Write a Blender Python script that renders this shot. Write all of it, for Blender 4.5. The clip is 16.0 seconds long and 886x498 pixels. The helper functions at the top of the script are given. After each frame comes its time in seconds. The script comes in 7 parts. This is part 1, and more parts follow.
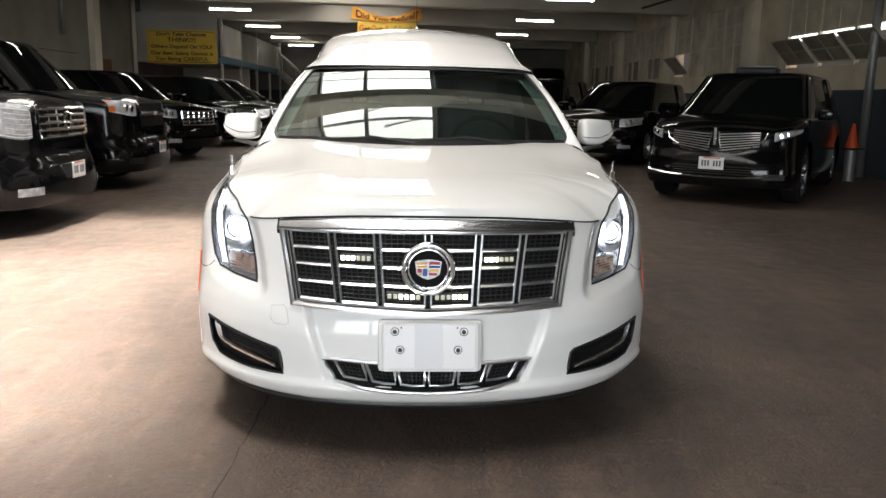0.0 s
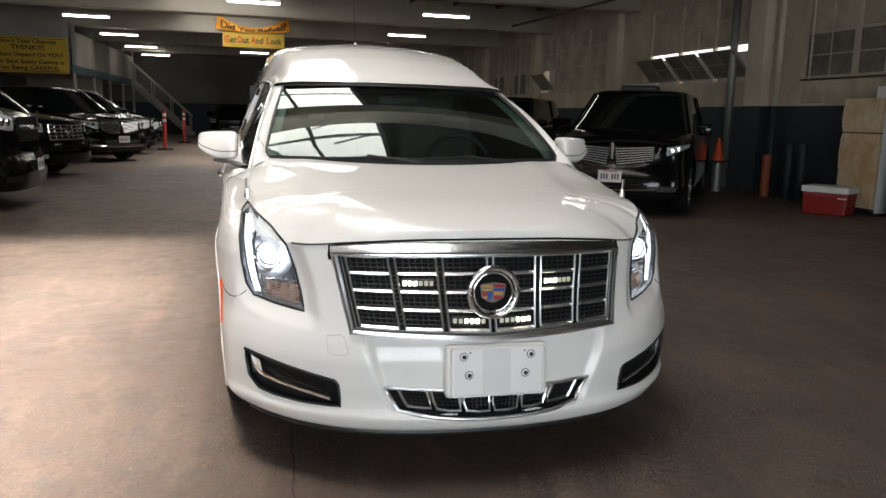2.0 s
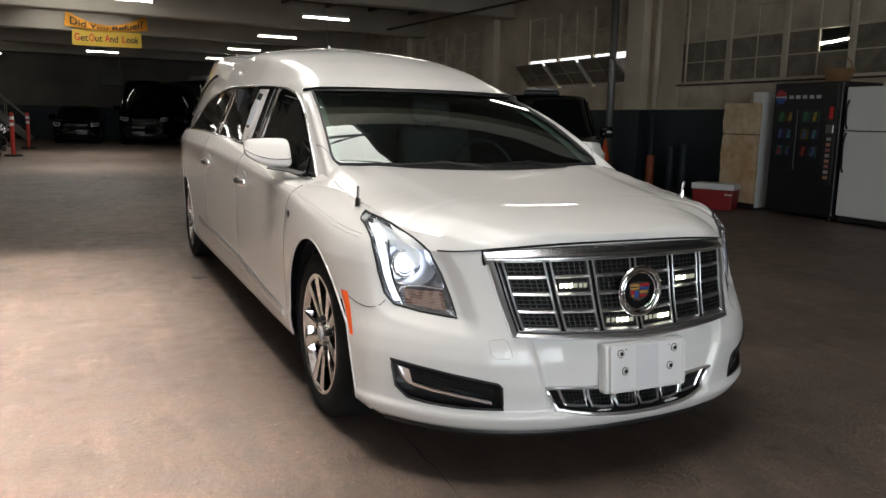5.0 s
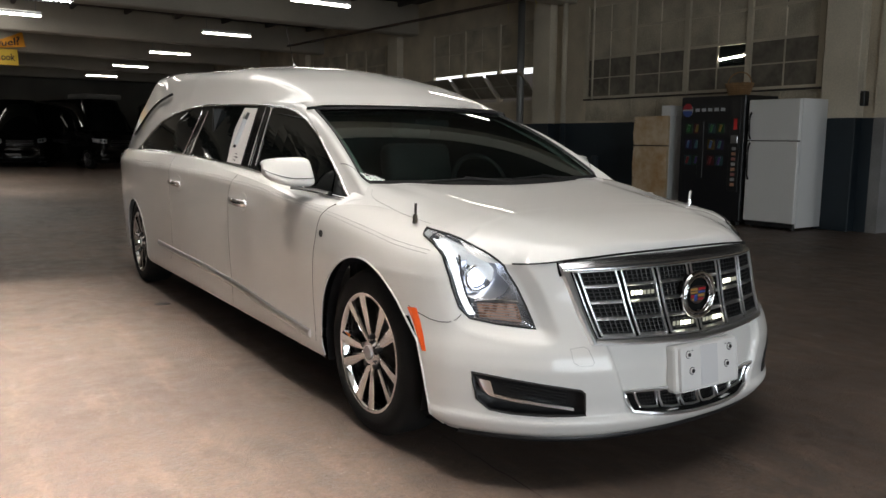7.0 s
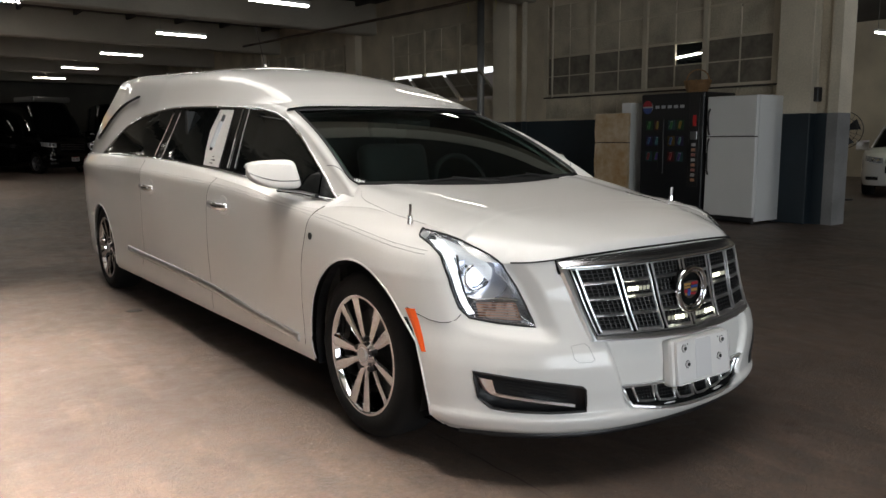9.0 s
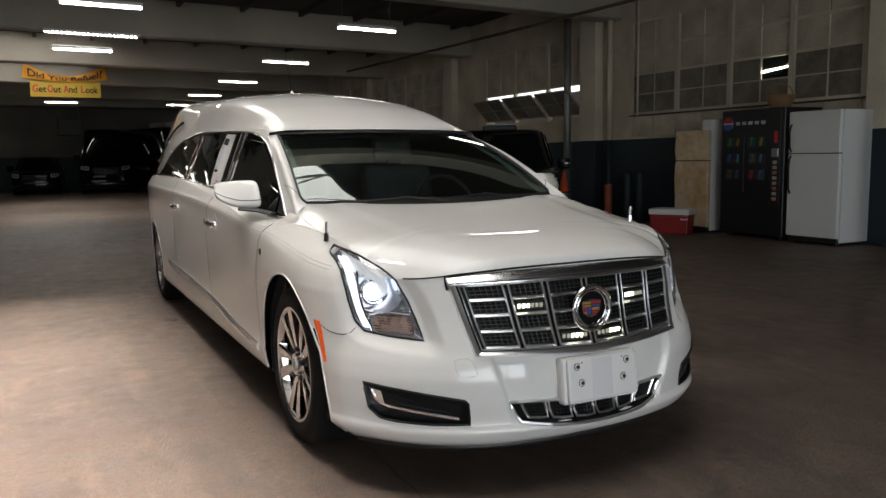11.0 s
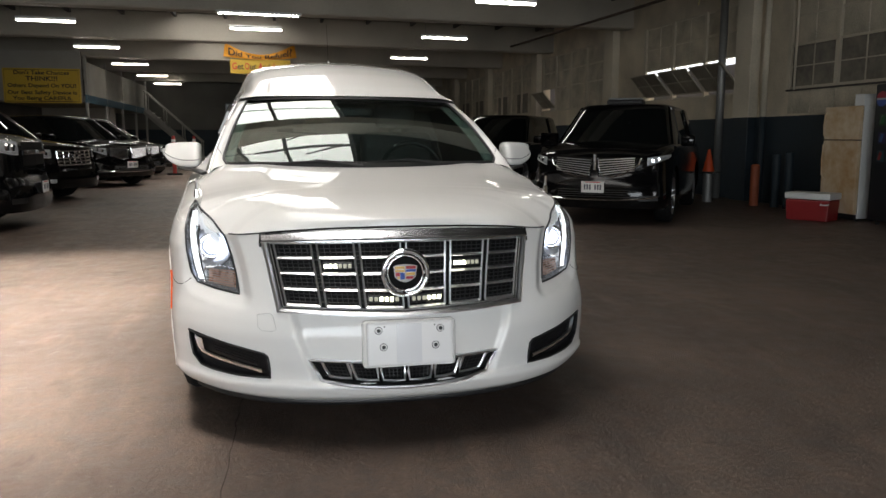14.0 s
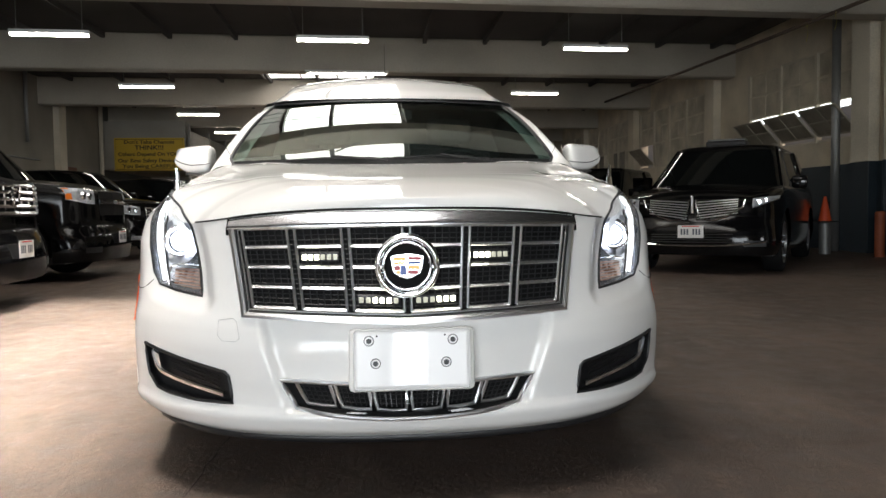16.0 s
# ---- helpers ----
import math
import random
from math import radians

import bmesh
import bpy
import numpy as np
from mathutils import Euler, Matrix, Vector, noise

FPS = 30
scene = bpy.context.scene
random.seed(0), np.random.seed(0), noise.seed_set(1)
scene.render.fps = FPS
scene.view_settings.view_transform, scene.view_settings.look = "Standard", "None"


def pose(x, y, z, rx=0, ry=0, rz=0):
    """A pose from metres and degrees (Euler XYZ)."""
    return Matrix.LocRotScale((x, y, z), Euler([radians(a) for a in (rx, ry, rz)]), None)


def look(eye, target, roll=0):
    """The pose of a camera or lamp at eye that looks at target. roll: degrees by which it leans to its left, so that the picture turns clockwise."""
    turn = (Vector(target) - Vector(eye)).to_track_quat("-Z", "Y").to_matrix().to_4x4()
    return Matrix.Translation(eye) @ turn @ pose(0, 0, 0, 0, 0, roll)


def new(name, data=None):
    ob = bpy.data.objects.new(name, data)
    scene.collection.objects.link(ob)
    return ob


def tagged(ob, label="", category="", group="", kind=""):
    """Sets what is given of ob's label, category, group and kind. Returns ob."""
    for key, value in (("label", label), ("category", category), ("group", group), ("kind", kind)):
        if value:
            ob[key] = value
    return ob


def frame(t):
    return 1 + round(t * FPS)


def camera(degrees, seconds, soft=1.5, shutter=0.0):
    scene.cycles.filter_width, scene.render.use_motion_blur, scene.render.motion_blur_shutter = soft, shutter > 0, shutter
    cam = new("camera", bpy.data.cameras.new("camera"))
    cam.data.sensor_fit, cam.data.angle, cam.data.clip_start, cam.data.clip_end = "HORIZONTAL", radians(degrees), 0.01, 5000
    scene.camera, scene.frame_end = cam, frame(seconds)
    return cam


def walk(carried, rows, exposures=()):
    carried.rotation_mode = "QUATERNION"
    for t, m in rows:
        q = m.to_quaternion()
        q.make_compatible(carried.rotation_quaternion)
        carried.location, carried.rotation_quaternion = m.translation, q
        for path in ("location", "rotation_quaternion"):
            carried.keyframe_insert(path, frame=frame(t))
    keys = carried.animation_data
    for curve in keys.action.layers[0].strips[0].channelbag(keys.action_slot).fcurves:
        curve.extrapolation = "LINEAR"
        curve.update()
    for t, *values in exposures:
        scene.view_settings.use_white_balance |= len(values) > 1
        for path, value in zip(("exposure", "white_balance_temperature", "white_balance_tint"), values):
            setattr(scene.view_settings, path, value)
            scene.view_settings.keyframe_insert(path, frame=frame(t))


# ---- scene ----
import functools

cam = camera(59.1, 16.0)
PATH = [
    (0, (-0.082, -2.601, 1.237), (0.017, -0.64, 0.861), 1.1),
    (0.5, (-0.253, -2.59, 1.239), (-0.03, -0.64, 0.856), 1.4),
    (1, (-0.414, -2.516, 1.231), (-0.114, -0.573, 0.867), 1.7),
    (1.5, (-0.563, -2.466, 1.243), (-0.171, -0.538, 0.882), 1.6),
    (2, (-0.765, -2.463, 1.251), (-0.303, -0.546, 0.914), 1.4),
    (2.5, (-0.97, -2.459, 1.248), (-0.444, -0.557, 0.924), 1.1),
    (3, (-1.099, -2.397, 1.24), (-0.501, -0.517, 0.912), 1.3),
    (3.5, (-1.243, -2.328, 1.245), (-0.577, -0.472, 0.914), 0.6),
    (4, (-1.379, -2.277, 1.245), (-0.679, -0.432, 0.919), 1.0),
    (4.2, (-1.472, -2.254, 1.245), (-0.745, -0.42, 0.919), 1.1),
    (6.5, (-2.19, -1.981, 1.247), (-1.174, -0.283, 0.957), 0.8),
    (7, (-2.374, -1.891, 1.242), (-1.285, -0.237, 0.962), 0.4),
    (7.5, (-2.47, -1.818, 1.244), (-1.318, -0.208, 0.956), 0.3),
    (8, (-2.533, -1.704, 1.243), (-1.346, -0.121, 0.949), -0.4),
    (8.5, (-2.552, -1.684, 1.232), (-1.348, -0.115, 0.935), -0.7),
    (9, (-2.496, -1.804, 1.246), (-1.316, -0.213, 0.964), -0.3),
    (9.2, (-2.464, -1.859, 1.26), (-1.29, -0.263, 0.981), 0.1),
    (11.3, (-1.746, -2.438, 1.244), (-0.907, -0.638, 1.007), -0.9),
    (11.5, (-1.683, -2.486, 1.246), (-0.897, -0.664, 0.993), -0.8),
    (12, (-1.417, -2.636, 1.22), (-0.76, -0.765, 0.956), -0.6),
    (12.5, (-1.189, -2.741, 1.196), (-0.601, -0.849, 0.923), -0.2),
    (13, (-0.969, -2.75, 1.171), (-0.425, -0.846, 0.885), 0.4),
    (13.5, (-0.733, -2.804, 1.177), (-0.231, -0.889, 0.893), -0.3),
    (14, (-0.475, -2.865, 1.173), (-0.054, -0.93, 0.891), 0.1),
    (14.5, (-0.285, -2.726, 1.127), (0.03, -0.763, 0.917), 0.5),
    (15, (-0.174, -2.676, 1.022), (0.057, -0.698, 0.839), 0.5),
    (15.5, (-0.125, -2.68, 0.873), (0.052, -0.691, 0.76), -0.2),
    (16, (-0.086, -2.224, 0.83), (0.084, -0.233, 0.729), -0.7),
]
walk(cam, [(t, look(eye, target, roll)) for t, eye, target, roll in PATH], [(0.0, -0.05), (1.0, -0.3), (1.5, -0.37), (3.5, -0.52), (6.5, -0.76), (9, -0.74), (11.5, -0.92), (13.5, -0.90), (14.2, -0.3), (14.6, -0.1), (16.0, -0.05)])

# ---- world, daylight and exposure ----
world = bpy.data.worlds.new("world")
scene.world = world
world.use_nodes = True
wn = world.node_tree.nodes
sky = wn.new("ShaderNodeTexSky")
sky.sky_type, sky.sun_disc = "NISHITA", False
sky.sun_elevation, sky.sun_rotation = radians(62), radians(150)
sky.air_density, sky.dust_density, sky.ozone_density = 0.7, 7.0, 0.3
world.node_tree.links.new(sky.outputs[0], wn["Background"].inputs[0])
wn["Background"].inputs[1].default_value = 0.15


def area_lamp(name, m, sx, sy, watts, colour):
    data = bpy.data.lights.new(name, "AREA")
    data.shape, data.size, data.size_y, data.energy, data.color = "RECTANGLE", sx, sy, watts, colour
    ob = new(name, data)
    ob.matrix_world = m
    return ob


# ---- materials ----
def mat(name, base, rough=0.5, metal=0.0, vary=0.0, scale=6.0, bump=0.0, bump_scale=60.0, coat=0.0, second=None, emit=None, strength=0.0, fine=40.0, spec=0.5):
    """A surface with two scales of mottling between base and second, and a fine relief."""
    m = bpy.data.materials.new(name)
    m.use_nodes = True
    nt = m.node_tree
    b = nt.nodes["Principled BSDF"]
    b.inputs["Base Color"].default_value = (*base, 1)
    b.inputs["Roughness"].default_value = rough
    b.inputs["Metallic"].default_value = metal
    b.inputs["Specular IOR Level"].default_value = spec
    if coat:
        b.inputs["Coat Weight"].default_value = coat
        b.inputs["Coat Roughness"].default_value = 0.02
    if emit:
        b.inputs["Emission Color"].default_value = (*emit, 1)
        b.inputs["Emission Strength"].default_value = strength
    if vary or bump:
        co = nt.nodes.new("ShaderNodeTexCoord")
    if vary:
        big, small, mixn, ramp, out = (nt.nodes.new("ShaderNodeTexNoise"), nt.nodes.new("ShaderNodeTexNoise"), nt.nodes.new("ShaderNodeMath"),
                                       nt.nodes.new("ShaderNodeMapRange"), nt.nodes.new("ShaderNodeMix"))
        big.inputs["Scale"].default_value, small.inputs["Scale"].default_value = scale * 0.12, fine
        big.inputs["Detail"].default_value, small.inputs["Detail"].default_value = 6, 4
        nt.links.new(co.outputs["Object"], big.inputs["Vector"])
        nt.links.new(co.outputs["Object"], small.inputs["Vector"])
        mixn.operation = "MULTIPLY_ADD"
        nt.links.new(small.outputs[0], mixn.inputs[0])
        mixn.inputs[1].default_value = 0.4
        nt.links.new(big.outputs[0], mixn.inputs[2])
        ramp.inputs["From Min"].default_value, ramp.inputs["From Max"].default_value = 0.5, 0.9
        nt.links.new(mixn.outputs[0], ramp.inputs["Value"])
        out.data_type = "RGBA"
        dark = second or tuple(c * (1 - vary) for c in base)
        out.inputs["A"].default_value, out.inputs["B"].default_value = (*dark, 1), (*base, 1)
        nt.links.new(ramp.outputs[0], out.inputs["Factor"])
        nt.links.new(out.outputs["Result"], b.inputs["Base Color"])
        rr = nt.nodes.new("ShaderNodeMapRange")
        rr.inputs["To Min"].default_value, rr.inputs["To Max"].default_value = max(0.02, rough - 0.12), min(1, rough + 0.1)
        nt.links.new(mixn.outputs[0], rr.inputs["Value"])
        nt.links.new(rr.outputs[0], b.inputs["Roughness"])
    if bump:
        n, bp = nt.nodes.new("ShaderNodeTexNoise"), nt.nodes.new("ShaderNodeBump")
        n.inputs["Scale"].default_value, n.inputs["Detail"].default_value = bump_scale, 5
        bp.inputs["Strength"].default_value, bp.inputs["Distance"].default_value = bump, 0.01
        nt.links.new(co.outputs["Object"], n.inputs["Vector"])
        nt.links.new(n.outputs[0], bp.inputs["Height"])
        nt.links.new(bp.outputs[0], b.inputs["Normal"])
    return m


def glass_mat(name, colour, rough=0.0, ior=1.45):
    m = bpy.data.materials.new(name)
    m.use_nodes = True
    b = m.node_tree.nodes["Principled BSDF"]
    b.inputs["Base Color"].default_value = (*colour, 1)
    b.inputs["Roughness"].default_value, b.inputs["IOR"].default_value = rough, ior
    b.inputs["Transmission Weight"].default_value = 1.0
    return m


WHITE = mat("pearl_white_paint", (0.77, 0.76, 0.735), 0.52, coat=1.0, spec=0.35)
BLACK = mat("black_car_paint", (0.003, 0.003, 0.0035), 0.10, spec=0.35)
TRIM = mat("black_plastic", (0.012, 0.012, 0.013), 0.45, bump=0.1, bump_scale=300)
RUBBER = mat("tyre_rubber", (0.010, 0.010, 0.010), 0.8, vary=0.3, bump=0.2, bump_scale=120, spec=0.2)
CHROME = mat("chrome", (0.85, 0.85, 0.86), 0.06, 1.0)
GLOSSBLACK = mat("gloss_black_trim", (0.006, 0.006, 0.0065), 0.12, spec=0.4)
SATIN = mat("satin_metal", (0.42, 0.43, 0.45), 0.28, 1.0)
DARKGLASS = mat("tinted_glass", (0.004, 0.005, 0.005), 0.03, spec=0.35)
# wall paint darkened to carry the shade of the garage's far end
SHADEWALL = mat("shade_dark_wall_paint", (0.17, 0.16, 0.14), 0.85, vary=0.35, scale=5, bump=0.2, bump_scale=20)
CONCRETE = mat("painted_concrete", (0.46, 0.42, 0.35), 0.8, vary=0.25, scale=5, bump=0.25, bump_scale=30)
WALLDULL = mat("dull_cream_wall_paint", (0.72, 0.63, 0.48), 0.8, vary=0.4, scale=9, bump=0.25, bump_scale=20)
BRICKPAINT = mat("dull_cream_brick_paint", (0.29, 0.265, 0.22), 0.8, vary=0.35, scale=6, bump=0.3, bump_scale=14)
WALLPAINT = mat("cream_wall_paint", (0.80, 0.72, 0.57), 0.75, vary=0.35, scale=6, bump=0.2, bump_scale=25)
BLUEPAINT = mat("dark_blue_wall_paint", (0.016, 0.029, 0.040), 0.6, vary=0.4, scale=8, bump=0.2, bump_scale=25)
CEIL = mat("dark_ceiling", (0.08, 0.076, 0.072), 0.9, vary=0.4, scale=5)
LAMPGLOW = mat("fluorescent_tube", (0.9, 0.9, 0.9), 0.5, emit=(1.0, 0.95, 0.84), strength=30)
GAPGLOW = mat("sky_gap_glow", (0.8, 0.85, 0.9), 0.4, emit=(0.95, 0.98, 1.0), strength=3.0)
# roof panes glow in place of the sky, in a strong and a weak version
SKYGLASS = mat("milky_daylit_glazing", (0.8, 0.8, 0.78), 0.4, emit=(1.0, 0.965, 0.92), strength=5.0)
DIMGLASS = mat("dim_glow_glazing", (0.5, 0.48, 0.44), 0.5, emit=(1.0, 0.95, 0.88), strength=0.55)
DIRTYGLASS = mat("dirty_wired_glass", (0.34, 0.30, 0.235), 0.4, vary=0.6, scale=14, bump=0.1, bump_scale=20)
SIGNYELLOW = mat("yellow_sign_paint", (0.66, 0.43, 0.035), 0.5, vary=0.15)
BANNER = mat("orange_banner_cloth", (0.85, 0.36, 0.02), 0.6, vary=0.15)
INK = mat("black_ink", (0.01, 0.01, 0.01), 0.6)
REDINK = mat("red_ink", (0.55, 0.02, 0.02), 0.6)
ORANGE = mat("orange_plastic", (0.75, 0.09, 0.02), 0.5, vary=0.2)
RED = mat("red_plastic", (0.27, 0.014, 0.016), 0.4, vary=0.15)
FRIDGEWHITE = mat("white_enamel", (0.72, 0.73, 0.72), 0.3, vary=0.08)
FRIDGEOLD = mat("rusty_cream_enamel", (0.66, 0.56, 0.41), 0.5, vary=0.5, scale=22, second=(0.44, 0.27, 0.12), fine=9)
STEEL = mat("galvanised_steel", (0.35, 0.35, 0.34), 0.5, 0.7, vary=0.3)
PLATE = mat("white_plastic", (0.78, 0.77, 0.76), 0.35, coat=0.3)


def floor_material():
    """Worn painted concrete: broad stains, scuffed blotches, pale grit and a fine rough relief."""
    m = bpy.data.materials.new("worn_floor")
    m.use_nodes = True
    nt = m.node_tree
    b = nt.nodes["Principled BSDF"]
    co = nt.nodes.new("ShaderNodeTexCoord")

    def noise(scale, detail=6, rough=0.6, stretch=None):
        n = nt.nodes.new("ShaderNodeTexNoise")
        n.inputs["Scale"].default_value, n.inputs["Detail"].default_value, n.inputs["Roughness"].default_value = scale, detail, rough
        if stretch:
            mp = nt.nodes.new("ShaderNodeMapping")
            mp.inputs["Scale"].default_value = stretch
            nt.links.new(co.outputs["Object"], mp.inputs["Vector"])
            nt.links.new(mp.outputs[0], n.inputs["Vector"])
        else:
            nt.links.new(co.outputs["Object"], n.inputs["Vector"])
        return n.outputs[0]

    def ramp(v, lo, hi, a=0.0, c=1.0):
        r = nt.nodes.new("ShaderNodeMapRange")
        for key, val in (("From Min", lo), ("From Max", hi), ("To Min", a), ("To Max", c)):
            r.inputs[key].default_value = val
        nt.links.new(v, r.inputs["Value"])
        return r.outputs[0]

    def blend(f, a, c, kind="MIX"):
        x = nt.nodes.new("ShaderNodeMix")
        x.data_type, x.blend_type = "RGBA", kind
        nt.links.new(f, x.inputs["Factor"])
        for key, val in (("A", a), ("B", c)):
            if isinstance(val, tuple):
                x.inputs[key].default_value = (*val, 1)
            else:
                nt.links.new(val, x.inputs[key])
        return x.outputs["Result"]
    broad, blot, streak, grit = noise(0.7, 9, 0.65), noise(7.0, 9, 0.72), noise(6.0, 8, 0.68, (1.0, 0.3, 1.0)), noise(70, 3, 0.7)
    col = blend(ramp(broad, 0.38, 0.62), (0.098, 0.068, 0.053), (0.195, 0.138, 0.104))
    col = blend(ramp(blot, 0.47, 0.62, 0.0, 0.75), col, (0.070, 0.054, 0.046))
    col = blend(ramp(noise(1.7, 8, 0.7), 0.53, 0.62, 0.0, 0.5), col, (0.060, 0.044, 0.036))
    col = blend(ramp(streak, 0.50, 0.68, 0.0, 0.55), col, (0.275, 0.20, 0.15))
    col = blend(ramp(noise(24, 6, 0.75), 0.35, 0.6, 0.5, 0.0), col, (0.095, 0.073, 0.06))
    col = blend(ramp(grit, 0.3, 0.6, 0.55, 0.0), col, (0.055, 0.044, 0.039))
    col = blend(ramp(noise(62, 2, 0.5), 0.69, 0.74, 0.0, 0.6), col, (0.40, 0.34, 0.29))
    col = blend(ramp(noise(2.3, 6, 0.6), 0.64, 0.68, 0.0, 0.6), col, (0.07, 0.048, 0.038))
    nt.links.new(col, b.inputs["Base Color"])
    nt.links.new(ramp(blot, 0.35, 0.7, 0.62, 0.34), b.inputs["Roughness"])
    bp = nt.nodes.new("ShaderNodeBump")
    bp.inputs["Strength"].default_value, bp.inputs["Distance"].default_value = 0.9, 0.015
    nt.links.new(noise(30, 8, 0.72), bp.inputs["Height"])
    nt.links.new(bp.outputs[0], b.inputs["Normal"])
    return m


# ---- mesh helpers ----
def part(name, bm, material, parent=None, label="", smooth=False):
    me = bpy.data.meshes.new(name)
    bm.to_mesh(me)
    bm.free()
    for mm in (material if isinstance(material, (list, tuple)) else [material]):
        me.materials.append(mm)
    if smooth:
        for p in me.polygons:
            p.use_smooth = True
    ob = new(name, me)
    if parent:
        ob.parent = parent
    if label:
        ob["label"] = label
    return ob


def empty(name, m=None, label="", category="", group="", kind=""):
    ob = new(name)
    ob.empty_display_size = 0.1
    if m is not None:
        ob.matrix_world = m
    return tagged(ob, label, category, group, kind)


def box(x0, y0, z0, x1, y1, z1, bevel=0.0, bm=None, seg=1):
    own = bm is None
    b = bmesh.new()
    bmesh.ops.create_cube(b, size=1)
    for v in b.verts:
        v.co = Vector(((x0 + x1) / 2 + v.co.x * (x1 - x0), (y0 + y1) / 2 + v.co.y * (y1 - y0), (z0 + z1) / 2 + v.co.z * (z1 - z0)))
    if bevel:
        bmesh.ops.bevel(b, geom=b.edges[:], offset=bevel, segments=seg, affect="EDGES", profile=0.5)
    if own:
        return b
    join(bm, b)
    return bm


def join(bm, b, m=None):
    if m is not None:
        bmesh.ops.transform(b, matrix=m, verts=b.verts)
    tmp = bpy.data.meshes.new("tmp")
    b.to_mesh(tmp)
    b.free()
    bm.from_mesh(tmp)
    bpy.data.meshes.remove(tmp)
    return bm


def cyl(r0, r1, p0, p1, n=20, caps=True):
    b = bmesh.new()
    p0, p1 = Vector(p0), Vector(p1)
    d = p1 - p0
    bmesh.ops.create_cone(b, cap_ends=caps, segments=n, radius1=r0, radius2=r1, depth=d.length)
    q = d.to_track_quat("Z", "Y").to_matrix().to_4x4()
    bmesh.ops.transform(b, matrix=Matrix.Translation((p0 + p1) / 2) @ q, verts=b.verts)
    return b


def tube(pts, r, n=8, closed=False, flat=None):
    """A round bar along points; flat=(a, b) gives an oval section instead."""
    b = bmesh.new()
    pts = [Vector(p) for p in pts]
    rings = []
    k = len(pts)
    up = Vector((0, 0, 1))
    for i, p in enumerate(pts):
        a = pts[(i - 1) % k] if closed or i else p
        c = pts[(i + 1) % k] if closed or i < k - 1 else p
        t = (c - a).normalized()
        s = t.cross(up)
        if s.length < 0.05:
            s = t.cross(Vector((0, 1, 0)))
        s.normalize()
        u = s.cross(t)
        ra, rb = flat or (r, r)
        rings.append([b.verts.new(p + s * math.cos(2 * math.pi * j / n) * ra + u * math.sin(2 * math.pi * j / n) * rb) for j in range(n)])
    for i in range(k if closed else k - 1):
        r0, r1 = rings[i], rings[(i + 1) % k]
        for j in range(n):
            b.faces.new((r0[j], r0[(j + 1) % n], r1[(j + 1) % n], r1[j]))
    if not closed:
        b.faces.new(rings[0][::-1])
        b.faces.new(rings[-1])
    bmesh.ops.recalc_face_normals(b, faces=b.faces)
    return b


def grid(rows, closed=False):
    """A skin over rows of points."""
    b = bmesh.new()
    vs = [[b.verts.new(p) for p in r] for r in rows]
    for i in range(len(vs) - 1):
        n = len(vs[i])
        for j in range(n if closed else n - 1):
            q = (vs[i][j], vs[i][(j + 1) % n], vs[i + 1][(j + 1) % n], vs[i + 1][j])
            b.faces.new(q)
    return b


def sheet(poly, thick, plane="xz", at=0.0, out=1.0):
    """A plate with a given outline. plane xz: its face looks to -y (out > 0 goes to -y)."""
    b = bmesh.new()
    vs = []
    for u, v in poly:
        vs.append(b.verts.new({"xz": (u, at, v), "yz": (at, u, v), "xy": (u, v, at)}[plane]))
    f = b.faces.new(vs)
    r = bmesh.ops.extrude_face_region(b, geom=[f])
    d = {"xz": (0, -thick * out, 0), "yz": (-thick * out, 0, 0), "xy": (0, 0, thick * out)}[plane]
    bmesh.ops.translate(b, vec=d, verts=[e for e in r["geom"] if isinstance(e, bmesh.types.BMVert)])
    bmesh.ops.recalc_face_normals(b, faces=b.faces)
    return b


def curve(pts, x):
    """Piecewise smooth interpolation through (x, y) pairs."""
    xs, ys = [p[0] for p in pts], [p[1] for p in pts]
    if x <= xs[0]:
        return ys[0]
    if x >= xs[-1]:
        return ys[-1]
    i = max(k for k in range(len(xs) - 1) if xs[k] <= x)
    h = xs[i + 1] - xs[i]
    u = (x - xs[i]) / h

    def slope(k):
        if k == 0 or k == len(xs) - 1:
            k0, k1 = (0, 1) if k == 0 else (k - 1, k)
            return (ys[k1] - ys[k0]) / (xs[k1] - xs[k0])
        a, c = (ys[k] - ys[k - 1]) / (xs[k] - xs[k - 1]), (ys[k + 1] - ys[k]) / (xs[k + 1] - xs[k])
        return 0 if a * c <= 0 else 2 * a * c / (a + c)
    m0, m1 = slope(i) * h, slope(i + 1) * h
    return (2 * u**3 - 3 * u**2 + 1) * ys[i] + (u**3 - 2 * u**2 + u) * m0 + (3 * u**2 - 2 * u**3) * ys[i + 1] + (u**3 - u**2) * m1


def words(name, text, size, m, material, parent=None, align="CENTER", thick=0.003, width=None, bold=0.0):
    cu = bpy.data.curves.new(name, "FONT")
    cu.body, cu.size, cu.align_x, cu.align_y, cu.extrude = text, size, align, "CENTER", thick
    cu.offset = bold
    tmp = new(name + "_tmp", cu)
    me = bpy.data.meshes.new_from_object(tmp.evaluated_get(bpy.context.evaluated_depsgraph_get()))
    bpy.data.objects.remove(tmp)
    bpy.data.curves.remove(cu)
    if width and len(me.vertices):
        xs = [v.co.x for v in me.vertices]
        k = width / (max(xs) - min(xs))
        for v in me.vertices:
            v.co.x *= k
    me.transform(m)
    me.materials.clear()
    me.materials.append(material)
    ob = new(name, me)
    if parent:
        ob.parent = parent
    return split_letters(ob)


